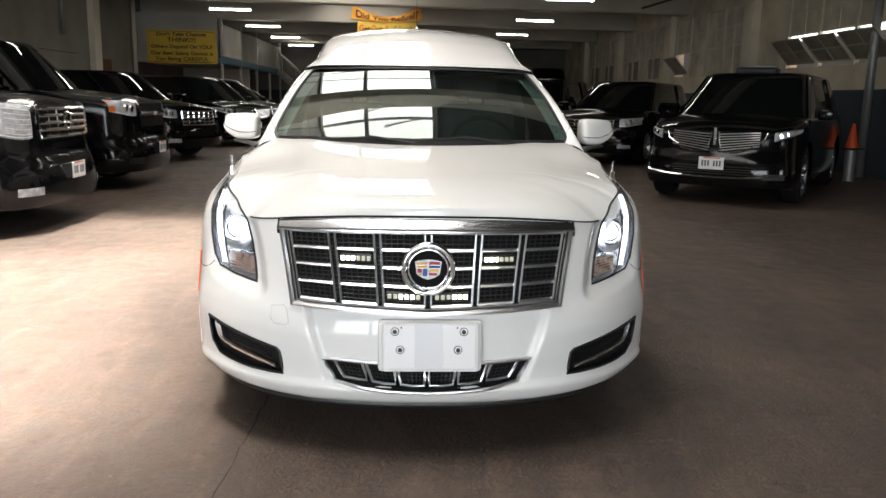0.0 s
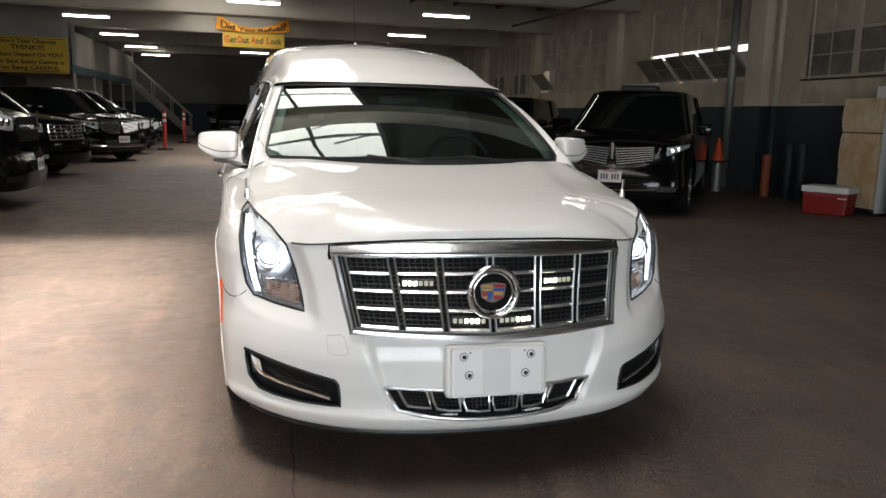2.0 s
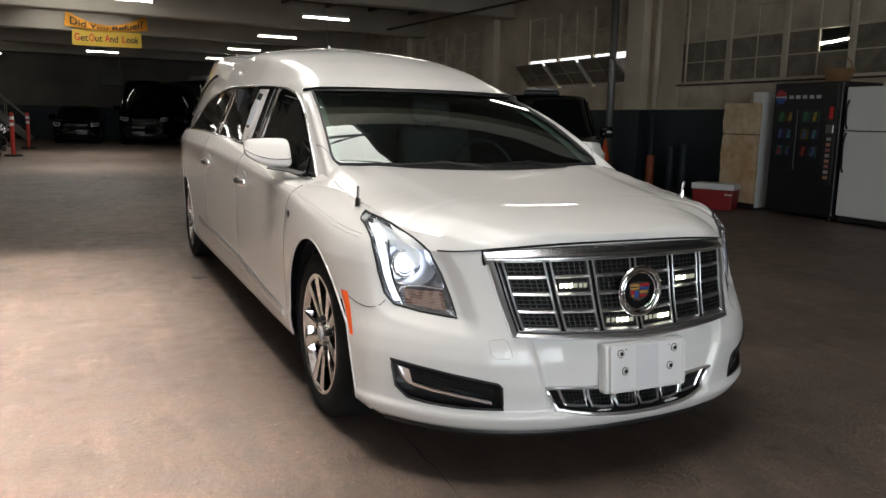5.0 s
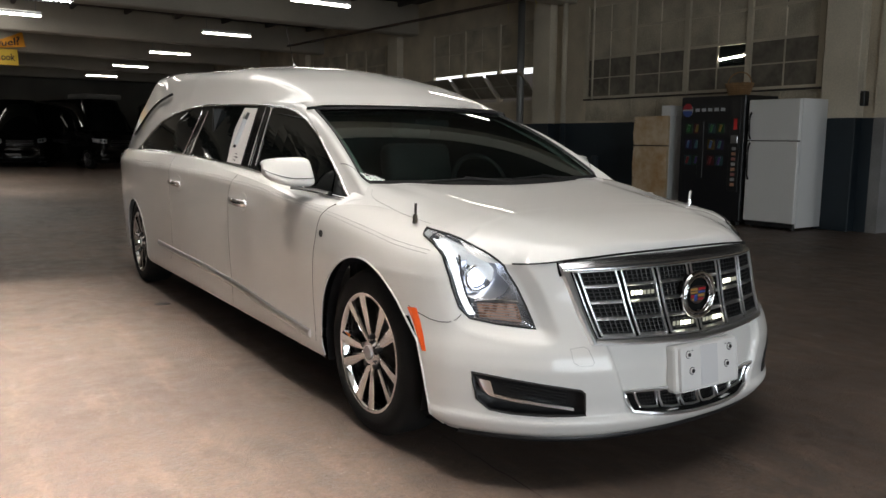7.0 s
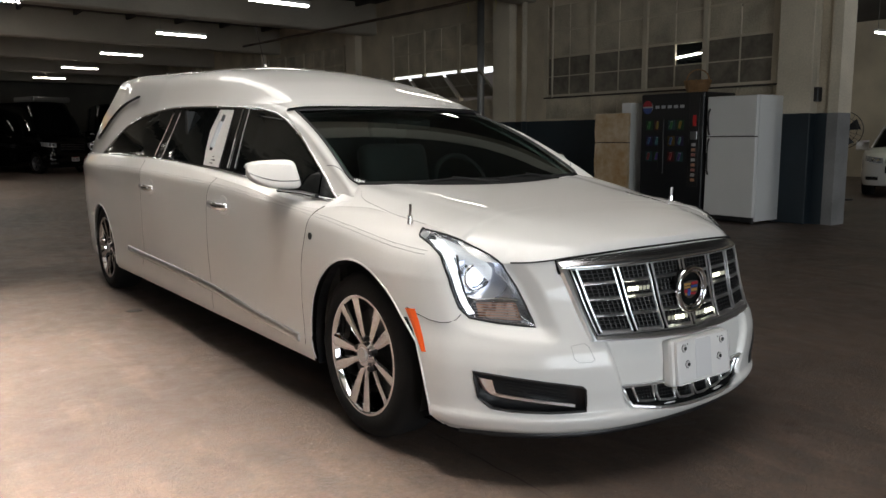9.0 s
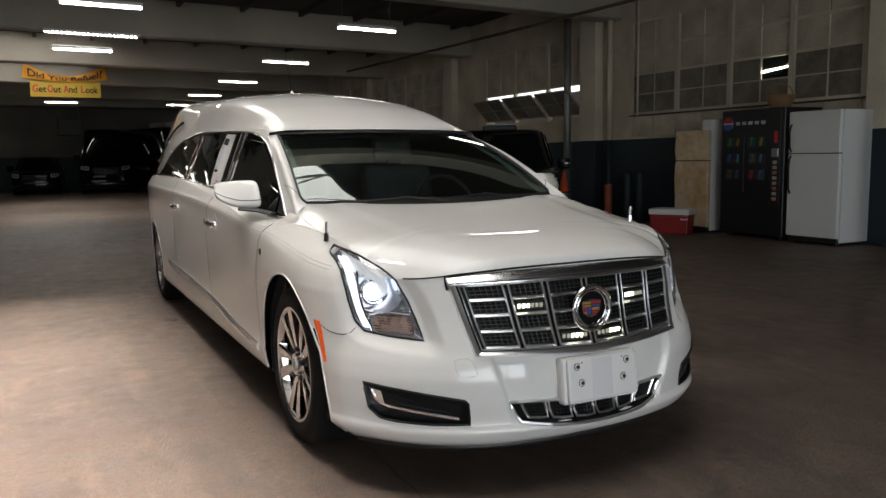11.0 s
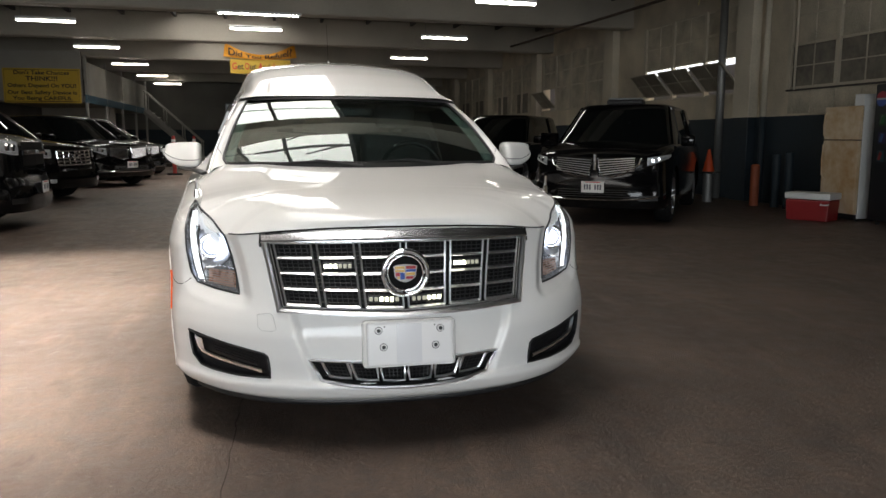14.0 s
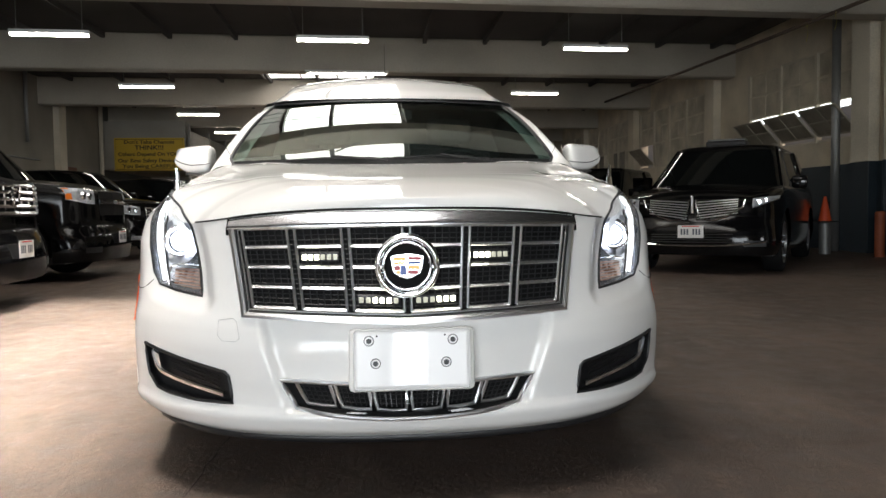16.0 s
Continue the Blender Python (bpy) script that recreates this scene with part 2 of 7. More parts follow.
def split_letters(ob):
    """Cuts a line of lettering into one part for each letter."""
    whole = bmesh.new()
    whole.from_mesh(ob.data)
    todo, isles = set(whole.verts), []
    while todo:
        stack, isle = [todo.pop()], []
        while stack:
            v = stack.pop()
            isle.append(v)
            for e in v.link_edges:
                o = e.other_vert(v)
                if o in todo:
                    todo.discard(o)
                    stack.append(o)
        isles.append((min(v.co.x for v in isle), max(v.co.x for v in isle), isle))
    isles.sort(key=lambda q: q[0])
    reach, breaks = isles[0][1], []
    for k in range(1, len(isles)):
        if isles[k][0] > reach - 0.2 * (isles[k][1] - isles[k][0]):
            breaks.append(k)
        reach = max(reach, isles[k][1])
    out = []
    for a, c in zip([0] + breaks, breaks + [len(isles)]):
        keep = {v for q in isles[a:c] for v in q[2]}
        index = {v: n for n, v in enumerate(keep)}
        me = bpy.data.meshes.new(ob.name)
        me.from_pydata([v.co[:] for v in keep], [], [[index[v] for v in f.verts] for f in whole.faces if f.verts[0] in keep])
        me.materials.append(ob.data.materials[0])
        piece = new("letter", me)
        piece.parent = ob.parent
        out.append(piece)
    whole.free()
    bpy.data.objects.remove(ob)
    return out

# ---- the garage ----
EAST, WEST, NORTH, SOUTH, TOP = 8.3, -9.3, 40.0, -9.0, 4.62
SKEW = 0.06  # the beams run slightly askew


def solid(name, bm, material, label="", category="", kind="structure"):
    return tagged(part(name, bm, material), label, category, kind=kind)


solid("floor", box(-16, SOUTH - 1, -0.2, 24, NORTH + 1, 0.0), floor_material(), "worn reddish-brown concrete garage floor with scuffs", "floor")
# ceiling with the roof light left open over the first bays
SKX0, SKX1, SKY0, SKY1 = -5.8, 0.34, -2.7, 9.0
bm = bmesh.new()
for x0, y0, x1, y1 in ((WEST - 0.3, SOUTH - 0.3, 22.3, SKY0), (WEST - 0.3, SKY1, EAST + 0.35, NORTH + 0.3), (WEST - 0.3, SKY0, SKX0, SKY1), (SKX1, SKY0, 22.3, SKY1), (EAST + 0.35, SKY1, 22.3, 10.8)):
    box(x0, y0, TOP, x1, y1, TOP + 0.2, bm=bm)
solid("ceiling", bm, CEIL, "dark ceiling between concrete beams", "ceiling")
for i, y in enumerate((-8.0, -1.9, 4.3, 9.5, 15.4, 21.1, 26.8, 32.5, 38.0)):
    b = box(WEST - 0.3, -0.22, 3.86, EAST + 0.2, 0.22, TOP, 0.03)
    for v in b.verts:
        v.co.y += y + (v.co.x) * SKEW
    solid("beam", b, CONCRETE, "painted concrete ceiling beam", "beam")
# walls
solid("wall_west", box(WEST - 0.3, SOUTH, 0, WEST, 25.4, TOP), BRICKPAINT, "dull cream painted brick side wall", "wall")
# from the mezzanine on, the walls' shade is in their base colour
solid("wall_west_far", box(WEST - 0.3, 25.4, 0, WEST, NORTH, TOP), SHADEWALL, "side wall under the mezzanine, its shade put into dark paint", "wall")
solid("wall_north", box(WEST - 0.3, NORTH, 0, EAST + 0.3, NORTH + 0.3, TOP), SHADEWALL, "back wall with the far end's shade put into dark paint", "wall")
bm = bmesh.new()
DX0, DX1, DZ = -5.6, 1.4, 3.4  # the entrance doorway
box(WEST - 0.3, SOUTH - 0.3, 0, DX0, SOUTH, TOP, bm=bm)
box(DX1, SOUTH - 0.3, 0, 24, SOUTH, TOP, bm=bm)
box(DX0, SOUTH - 0.3, DZ, DX1, SOUTH, TOP, bm=bm)
solid("wall_south", bm, WALLPAINT, "cream painted wall round the vehicle entrance", "wall")
for k in range(1, 5):
    x = DX0 + (DX1 - DX0) * k / 5
    solid("door_post", box(x - 0.06, SOUTH - 0.2, 0, x + 0.06, SOUTH - 0.08, DZ), STEEL, "steel post of the entrance", "door post")
area_lamp("entrance_daylight", pose((DX0 + DX1) / 2, SOUTH - 0.35, DZ / 2, 90, 0, 0), DX1 - DX0, DZ, 820, (0.88, 0.945, 1.0))
# fill lamp added before the solid wall to brighten the side room
area_lamp("side_room_fill", pose(15.0, SOUTH + 0.05, 1.7, 90, 0, 0), 5.0, 3.0, 420, (0.95, 0.97, 1.0))
BAYS = [(4.69, 9.47), (10.9, 14.95), (17.35, 22.3), (23.35, 28.3), (29.35, 34.3)]
ZW0, ZW1 = 2.02, 3.75  # window zone
bm = bmesh.new()
box(EAST + 0.1, 3.85, 0, EAST + 0.35, NORTH, ZW0, bm=bm)
box(EAST + 0.1, 3.85, ZW1, EAST + 0.35, NORTH, TOP, bm=bm)
edges = [3.85] + [v for bay in BAYS for v in bay] + [NORTH]
for k in range(0, len(edges), 2):
    box(EAST + 0.1, edges[k], ZW0, EAST + 0.35, edges[k + 1], ZW1, bm=bm)
solid("wall_east", bm, WALLDULL, "cream painted side wall with long window openings", "wall")
solid("wall_east_near", box(EAST + 0.1, SOUTH, 0, EAST + 0.35, -4.0, TOP), WALLPAINT, "cream painted wall", "wall")
solid("wall_side_room", box(22, SOUTH, 0, 22.3, 10.8, TOP), WALLPAINT, "pale wall of the side room", "wall")
solid("wall_side_room_end", box(EAST + 0.35, 10.5, 0, 22.3, 10.8, TOP), WALLPAINT, "pale end wall of the side room", "wall")
solid("wall_band", box(EAST + 0.06, 3.853, 0, EAST + 0.1, NORTH, 1.56), BLUEPAINT, "dark blue painted band along the wall", "wall")
for y in (4.28, 10.6, 16.7, 22.7, 28.7, 34.7):
    col = empty("column", pose(EAST - 0.0, y, 0), "concrete wall column, dark blue below and cream above", "column", "wall columns", "structure")
    part("column_base", box(-0.1, -0.26, 0, 0.1, 0.26, 1.56, 0.01), BLUEPAINT, col)
    part("column_shaft", box(-0.1, -0.26, 1.56, 0.1, 0.26, TOP, 0.01), WALLPAINT, col)
# skylight daylight: a narrow main lamp and a weak edge lamp under self-glowing panes
beam_lamp = area_lamp("skylight_daylight", pose(-3.2, 2.3, TOP + 0.185), 3.7, 5.6, 760, (1.0, 0.94, 0.87))
beam_lamp.data.spread = radians(27)
edge_lamp = area_lamp("skylight_daylight_edge", pose(-0.4, 1.0, TOP + 0.185), 1.4, 5.4, 14, (1.0, 0.95, 0.89))
edge_lamp.data.spread = radians(50)
bm = bmesh.new()
for x0, y0, x1, y1 in ((SKX0 - 0.1, SKY0 - 0.1, SKX0, SKY1 + 0.1), (SKX1, SKY0 - 0.1, SKX1 + 0.1, SKY1 + 0.1), (SKX0, SKY0 - 0.1, SKX1, SKY0), (SKX0, SKY1, SKX1, SKY1 + 0.1)):
    box(x0, y0, TOP + 0.2, x1, y1, TOP + 0.56, bm=bm)
solid("roof_light_kerb", bm, CONCRETE, "concrete kerb round the roof light opening", "kerb")
skylight = empty("skylight", pose(0, 0, 0), "glazed roof light with dark steel glazing bars", "skylight", kind="structure")
BARX, BARY = (SKX0 + 0.05, -4.4, -2.95, -1.6, -0.82, SKX1 - 0.05), (SKY0 + 0.03, -1.9, -0.5, 1.2, 2.6, 3.75, 5.3, 6.6, 7.9, SKY1 - 0.03)
for x in BARX:
    part("glazing_bar", box(x - 0.03, SKY0, TOP + 0.02, x + 0.03, SKY1, TOP + 0.12), STEEL, skylight)
for y in BARY:
    part("glazing_bar", box(SKX0, y - 0.03, TOP + 0.13, SKX1, y + 0.03, TOP + 0.18), STEEL, skylight)
for x0, x1 in zip(BARX, BARX[1:]):
    for y0, y1 in zip(BARY, BARY[1:]):
        # western panes glow weaker to keep light off the hearse's flank
        part("pane", box(x0, y0, TOP + 0.2, x1, y1, TOP + 0.21), SKYGLASS if x0 > -1.7 else DIMGLASS, skylight)
for x0, y0, x1, y1 in ((-6.2, 6.1, 0.3, 7.0), (-6.2, 1.0, 0.3, 1.9), (-2.75, 5.0, -1.1, 8.9), (-0.82, 3.75, 0.34, 4.55), (-0.5, 3.3, 0.34, 3.6)):
    part("tie_rod", cyl(0.02, 0.02, (x0, y0, TOP - 0.2), (x1, y1, TOP - 0.15), 6), STEEL, skylight)

# unseen glowing panels with fill lamps, added to brighten the aisle floor
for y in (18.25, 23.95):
    rl = empty("roof_light", pose(-1.6, y, TOP), "glowing ceiling panel added to light the aisle floor", "skylight", kind="structure")
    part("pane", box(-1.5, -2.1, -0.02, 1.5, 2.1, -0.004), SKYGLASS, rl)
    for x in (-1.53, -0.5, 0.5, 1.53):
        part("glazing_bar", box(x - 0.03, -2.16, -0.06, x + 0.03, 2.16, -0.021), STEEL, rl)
    aisle_fill = area_lamp("aisle_fill_light", pose(-1.6, y, TOP - 0.23), 2.8, 4.0, 75, (1.0, 0.91, 0.81))
    aisle_fill.data.spread = radians(60)


def fluorescent(x, y, yaw=3.4):
    f = empty("ceiling_light", pose(x, y, 3.7, 0, 0, yaw), "lit white fluorescent strip light hung under the ceiling", "ceiling light", "strip lights")
    b = box(-0.61, -0.05, 0.025, 0.61, 0.05, 0.085, 0.01)
    part("housing", b, FRIDGEWHITE, f)
    for dy in (-0.026, 0.026):
        part("tube", cyl(0.018, 0.018, (-0.59, dy, 0.0), (0.59, dy, 0.0), 10), LAMPGLOW, f)
    for dx in (-0.5, 0.5):
        part("hanger", cyl(0.006, 0.006, (dx, 0, 0.09), (dx, 0, TOP - 3.7), 6), STEEL, f)
    return f


for x, ys in ((3.94, (6.4, 11.85, 17.3, 22.6, 28.0, 33.4)), (-0.76, (11.25, 16.7, 33.0)), (-5.25, (10.95, 16.3, 21.5, 26.9, 32.2, 37.2))):
    for y in ys:
        fluorescent(x, y)

# old joints and cracks in the floor
JOINT = mat("dark_joint", (0.06, 0.048, 0.04), 0.9)
for pts in ([(-0.62, 1.3), (-0.645, 0.53), (-0.66, 0.1), (-0.67, -0.35), (-0.70, -1.2), (-0.69, -2.6)], [(-0.10, 27.0), (-0.13, 24.5), (-0.30, 12.5), (-0.31, 9.0), (-0.36, 6.3)]):
    line = []
    for (x0, y0), (x1, y1) in zip(pts, pts[1:]):
        n = max(2, int(math.dist((x0, y0), (x1, y1)) / 0.06))
        line += [(x0 + (x1 - x0) * k / n + random.uniform(-0.007, 0.007), y0 + (y1 - y0) * k / n) for k in range(n)]
    rows = [[Vector((x - w, y, 0.002)), Vector((x + w, y, 0.002))] for x, y in line for w in (random.uniform(0.0006, 0.0026),)]
    solid("floor_joint", grid(rows), JOINT, "dark crack running along the concrete floor", "crack")
solid("neighbour_wall", box(13.5, 10.8, 0, 13.8, NORTH + 3, 7.0), CONCRETE, "grey wall of the next building outside", "wall")

# ---- the white hearse ----
hearse = empty("hearse", pose(0, 0, 0), "pearl white hearse with chrome grille, lit headlamps and tinted windows", "hearse")
# plan of the skin, from the middle of the nose along the side to the tail: arc parameter by y of key points
PLAN = [(0.0, -0.062), (0.10, -0.060), (0.25, -0.045), (0.40, -0.012), (0.52, 0.035), (0.64, 0.11), (0.74, 0.20), (0.822, 0.295), (0.884, 0.39), (0.915, 0.51), (0.927, 0.70),
        (0.93, 0.95), (0.932, 1.4), (0.934, 2.2), (0.934, 3.4), (0.934, 4.4), (0.93, 5.0), (0.91, 5.5), (0.87, 5.85), (0.78, 6.05), (0.6, 6.14), (0.3, 6.18), (0.0, 6.19)]


def dense(pts, step):
    """Points along a smooth curve through pts, about step apart."""
    d = [0.0]
    for a, c in zip(pts, pts[1:]):
        d.append(d[-1] + math.dist(a, c))
    cx, cy = [(s, p[0]) for s, p in zip(d, pts)], [(s, p[1]) for s, p in zip(d, pts)]
    n = int(d[-1] / step)
    return [(curve(cx, d[-1] * i / n), curve(cy, d[-1] * i / n)) for i in range(n + 1)]


plan = dense(PLAN, 0.011)
FRONT_IN = [(0.176, 0.075), (0.192, 0.045), (0.206, 0.020), (0.232, 0.002), (0.250, -0.006), (0.262, -0.004), (0.272, 0.006), (0.30, 0.008), (0.36, 0.002), (0.43, 0.0), (0.49, 0.012), (0.55, 0.04), (0.65, 0.075), (0.75, 0.10), (0.82, 0.125), (0.85, 0.17)]
SIDE_IN = [(0.19, 0.10), (0.24, 0.035), (0.30, 0.022), (0.40, 0.019), (0.55, 0.009), (0.70, 0.002), (0.85, 0.0), (1.2, 0.0)]
STRIPE = [(0.50, 0.832), (0.68, 0.848), (0.956, 0.882), (1.176, 0.909), (1.476, 0.938), (1.7, 0.957), (2.015, 0.980), (2.374, 1.000), (3.0, 1.022), (4.0, 1.044), (6.2, 1.06)]  # the pinstripe along the shoulder crease
WINGTOP = [(0.74, 0.0), (0.80, 0.018), (0.86, 0.046), (0.905, 0.082), (0.95, 0.115)]  # the front wings round over to the bonnet
TOPZ = [(-0.06, 0.836), (0.0, 0.830), (0.035, 0.818), (0.08, 0.808), (0.14, 0.800), (0.22, 0.796), (0.27, 0.802), (0.33, 0.835), (0.42, 0.880), (0.52, 0.908), (0.62, 0.920), (0.8, 0.940), (1.0, 0.962), (1.15, 0.958), (1.3, 0.940), (1.5, 0.948), (2.0, 0.999), (2.4, 1.031), (3.0, 1.07), (3.5, 1.09), (4.8, 1.108), (6.2, 1.115)]


def normal_at(i):
    a, c = plan[max(0, i - 1)], plan[min(len(plan) - 1, i + 1)]
    tx, ty = c[0] - a[0], c[1] - a[1]
    k = math.hypot(tx, ty)
    return (-ty / k, tx / k)  # inward


def inset(z, y):
    w = min(1, max(0, (0.75 - y) / 0.65))
    w = w * w * (3 - 2 * w)
    crown = curve([(0.65, 1.0), (1.1, 0.35), (1.6, 0.0)], y) * curve(WINGTOP, z)
    d = z - curve(STRIPE, y) + 0.018
    bend = 0.6 * (d if d > 0.02 else max(0.0, d + 0.02) ** 2 / 0.08)
    return w * curve(FRONT_IN, z) + (1 - w) * (curve(SIDE_IN, z) + bend + crown)


HEADLAMP = [(0.800, 0.908), (0.760, 0.880), (0.712, 0.842), (0.667, 0.790), (0.640, 0.715), (0.624, 0.650), (0.612, 0.577), (0.710, 0.588), (0.780, 0.603), (0.806, 0.640), (0.822, 0.72), (0.828, 0.80), (0.820, 0.878)]
FOG = [(0.815, 0.424), (0.70, 0.405), (0.60, 0.388), (0.525, 0.374), (0.512, 0.362), (0.503, 0.284), (0.62, 0.282), (0.72, 0.286), (0.768, 0.294), (0.80, 0.33)]


def inside(poly, x, y):
    hit = False
    for (x0, y0), (x1, y1) in zip(poly, poly[1:] + poly[:1]):
        if (y0 > y) != (y1 > y) and x < (x1 - x0) * (y - y0) / (y1 - y0) + x0:
            hit = not hit
    return hit


def nearest(poly, x, y):
    best = None
    for (x0, y0), (x1, y1) in zip(poly, poly[1:] + poly[:1]):
        dx, dy = x1 - x0, y1 - y0
        u = min(1, max(0, ((x - x0) * dx + (y - y0) * dy) / (dx * dx + dy * dy)))
        px, py = x0 + u * dx, y0 + u * dy
        d = math.hypot(px - x, py - y)
        if best is None or d < best[0]:
            best = (d, px, py)
    return best


def cheek(x, z):
    """How far the skin falls back towards the headlamp from the ridge beside and below it."""
    if not (0.54 < x < 0.9 and 0.50 < z < 0.93):
        return 0.0
    d = 0.0 if inside(HEADLAMP, x, z) else nearest(HEADLAMP, x, z)[0]
    fade = min(1, max(0, (0.86 - x) / 0.06)) * min(1, max(0, (0.85 - z) / 0.08))
    return 0.028 * max(0.0, 1 - d / 0.05) * fade


@functools.lru_cache(maxsize=None)
def skin_at(i, z, plain=False):
    x, y = plan[i]
    nx, ny = normal_at(i)
    d = inset(z, y)
    if y < 0.3 and not plain:  # flat middle section of the bumper, set back between two sharp creases
        edge = 0.345 + (z - 0.256) * 0.335
        u = min(1, max(0, (edge - x) / 0.018))
        fade = min(1, max(0, (z - 0.262) / 0.02)) * min(1, max(0, (0.60 - z) / 0.05))
        d += 0.024 * u * u * (3 - 2 * u) * fade
    if y < 0.62:
        d += cheek(x + nx * d, z)
    return d


def skin_point(i, z, out=0.0, plain=False):
    x, y = plan[i]
    nx, ny = normal_at(i)
    d = skin_at(i, round(z, 5), plain) - out
    return Vector((max(0.0, x + nx * d) if i else 0.0, y + ny * d, z))


def at_x(x):
    return min(range(len(plan) // 3), key=lambda i: abs(plan[i][0] - x))


def bottom(y):
    return 0.176 if y < 0.5 or y > 5.6 else 0.235


@functools.lru_cache(maxsize=None)
def front_row(z, out, plain=False):
    return [skin_point(i, z, out, plain) for i in range(0, NFRONT)]


def front(x, z, out=0.0, plain=False):
    """A place on the front skin at width x and height z."""
    ax = abs(x)
    pts = front_row(round(z, 4), round(out, 4), plain)
    for p, q in zip(pts, pts[1:]):
        if p.x <= ax <= q.x:
            u = (ax - p.x) / max(1e-6, q.x - p.x)
            r = p.lerp(q, u)
            return Vector((math.copysign(r.x, x), r.y, z))
    r = pts[-1] if ax > pts[-1].x else pts[0]
    return Vector((math.copysign(ax, x), r.y, z))


def flank(y, z, side, out=0.0):
    """A place on the side skin at length y and height z."""
    i = min(range(NFRONT // 3, len(plan) - 40), key=lambda k: abs(plan[k][1] - y))
    r = skin_point(i, z, out)
    return Vector((r.x * side, y, z))


NFRONT = max(i for i in range(len(plan)) if plan[i][1] < 0.62)
ARCHES = [(0.935, 0.352, 0.405), (5.09, 0.352, 0.365)]
NOSE_EDGE = [(0.10, 0.445), (0.24, 0.450), (0.40, 0.482), (0.50, 0.515), (0.60, 0.580)]  # rear edge of the bumper by height
NZ = 74


def body_skin(side):
    rows = []
    for i in range(len(plan)):
        y = plan[i][1]
        z0, z1 = bottom(y), curve(TOPZ, y)
        rows.append([skin_point(i, z0 + (z1 - z0) * j / NZ) for j in range(NZ + 1)])
    b = grid(rows)
    doomed = []
    for f in b.faces:
        c = f.calc_center_median()
        if c.x > 0.6 and any(math.hypot(c.y - ya, c.z - za) < r or (abs(c.y - ya) < r and c.z < za) for ya, za, r in ARCHES):
            doomed.append(f)
        elif c.x > 0.6 and c.z < 0.585 and curve(NOSE_EDGE, c.z) < c.y < 0.9:
            doomed.append(f)
        elif c.y < 0.56 and (inside(HEADLAMP, c.x, c.z) or inside(FOG, c.x, c.z)):
            doomed.append(f)
    rim = {v for f in doomed for v in f.verts}
    bmesh.ops.delete(b, geom=doomed, context="FACES")
    for v in b.verts:
        if v not in rim:
            continue
        edge = curve(NOSE_EDGE, v.co.z)
        if v.co.z < 0.6 and abs(v.co.y - edge) < 0.02 and v.co.x > 0.84:
            v.co = flank(edge, v.co.z, 1)
        elif v.co.y < 0.56:
            for poly in (HEADLAMP, FOG):
                d, px, pz = nearest(poly, v.co.x, v.co.z)
                if d < 0.025:
                    v.co = front(px, pz)
        elif v.co.x > 0.6:
            for ya, za, r in ARCHES:
                d = math.hypot(v.co.y - ya, v.co.z - za)
                if v.co.z >= za - 0.01 and abs(d - r) < 0.03:
                    v.co.y, v.co.z = ya + (v.co.y - ya) * r / d, za + (v.co.z - za) * r / d
                elif v.co.z < za and abs(abs(v.co.y - ya) - r) < 0.03:
                    v.co.y = ya + math.copysign(r, v.co.y - ya)
    for v in b.verts:
        v.co.x *= side
    if side < 0:
        bmesh.ops.reverse_faces(b, faces=b.faces)
    return b


for side in (-1, 1):
    part("side_panel", body_skin(side), WHITE, hearse, smooth=True)

# bonnet: from the top edge of the skin to the middle line
ICOWL = max(i for i in range(len(plan)) if plan[i][1] < 1.28)
HOODC = [(-0.06, 0.836), (0.0, 0.840), (0.06, 0.858), (0.15, 0.884), (0.3, 0.916), (0.5, 0.944), (0.8, 0.984), (1.12, 1.025), (1.3, 1.045)]


HOODE = [skin_point(i, curve(TOPZ, plan[i][1])) for i in range(0, ICOWL + 1)]


def hood_z(x, y):
    """Height of the bonnet: crowned across, with two soft creases."""
    e = HOODE[-1]
    for p, q in zip(HOODE, HOODE[1:]):
        if p.y <= y <= q.y:
            e = p.lerp(q, (y - p.y) / max(1e-6, q.y - p.y))
            break
    zc = max(e.z, curve(HOODC, y))
    u = min(1.0, abs(x) / max(0.05, e.x))
    line = 0.47 + 0.12 * max(0, y)
    k = min(1, max(0, (line - abs(x)) / 0.05))
    fade = min(1, max(0, (y - 0.12) / 0.3))
    full = min(1, max(0, (y - 0.80) / 0.32))
    full *= full * (3 - 2 * full)
    drop = (1 - full) * u ** 5 + full * min(1, max(0, (abs(x) - 0.72) / max(0.05, e.x - 0.72)))
    return zc - (zc - e.z) * drop + 0.007 * k * k * (3 - 2 * k) * fade


def hood_rows(side):
    rows = []
    for i, e in enumerate(HOODE):
        u0 = i / ICOWL
        yc = HOODE[0].y + (1.17 - HOODE[0].y) * u0 ** 1.25
        row = []
        for k in range(25):
            u = k / 24
            x, y = e.x * (1 - u), e.y + (yc - e.y) * (1 - (1 - u) ** 2)
            if x < 0.705:  # stops at the foot of the windscreen
                y = min(y, 1.080 + 0.162 * (x / 0.695) ** 2)
            row.append(Vector((x * side, y, e.z if k == 0 else hood_z(x, y))))
        rows.append(row)
    for _ in range(50):  # ease the crown along its length
        for k in range(1, 25):
            z = [row[k].z for row in rows]
            for i in range(1, len(rows) - 1):
                rows[i][k].z = (z[i - 1] + 2 * z[i] + z[i + 1]) / 4
    b = grid(rows)
    if side < 0:
        bmesh.ops.reverse_faces(b, faces=b.faces)
    return b


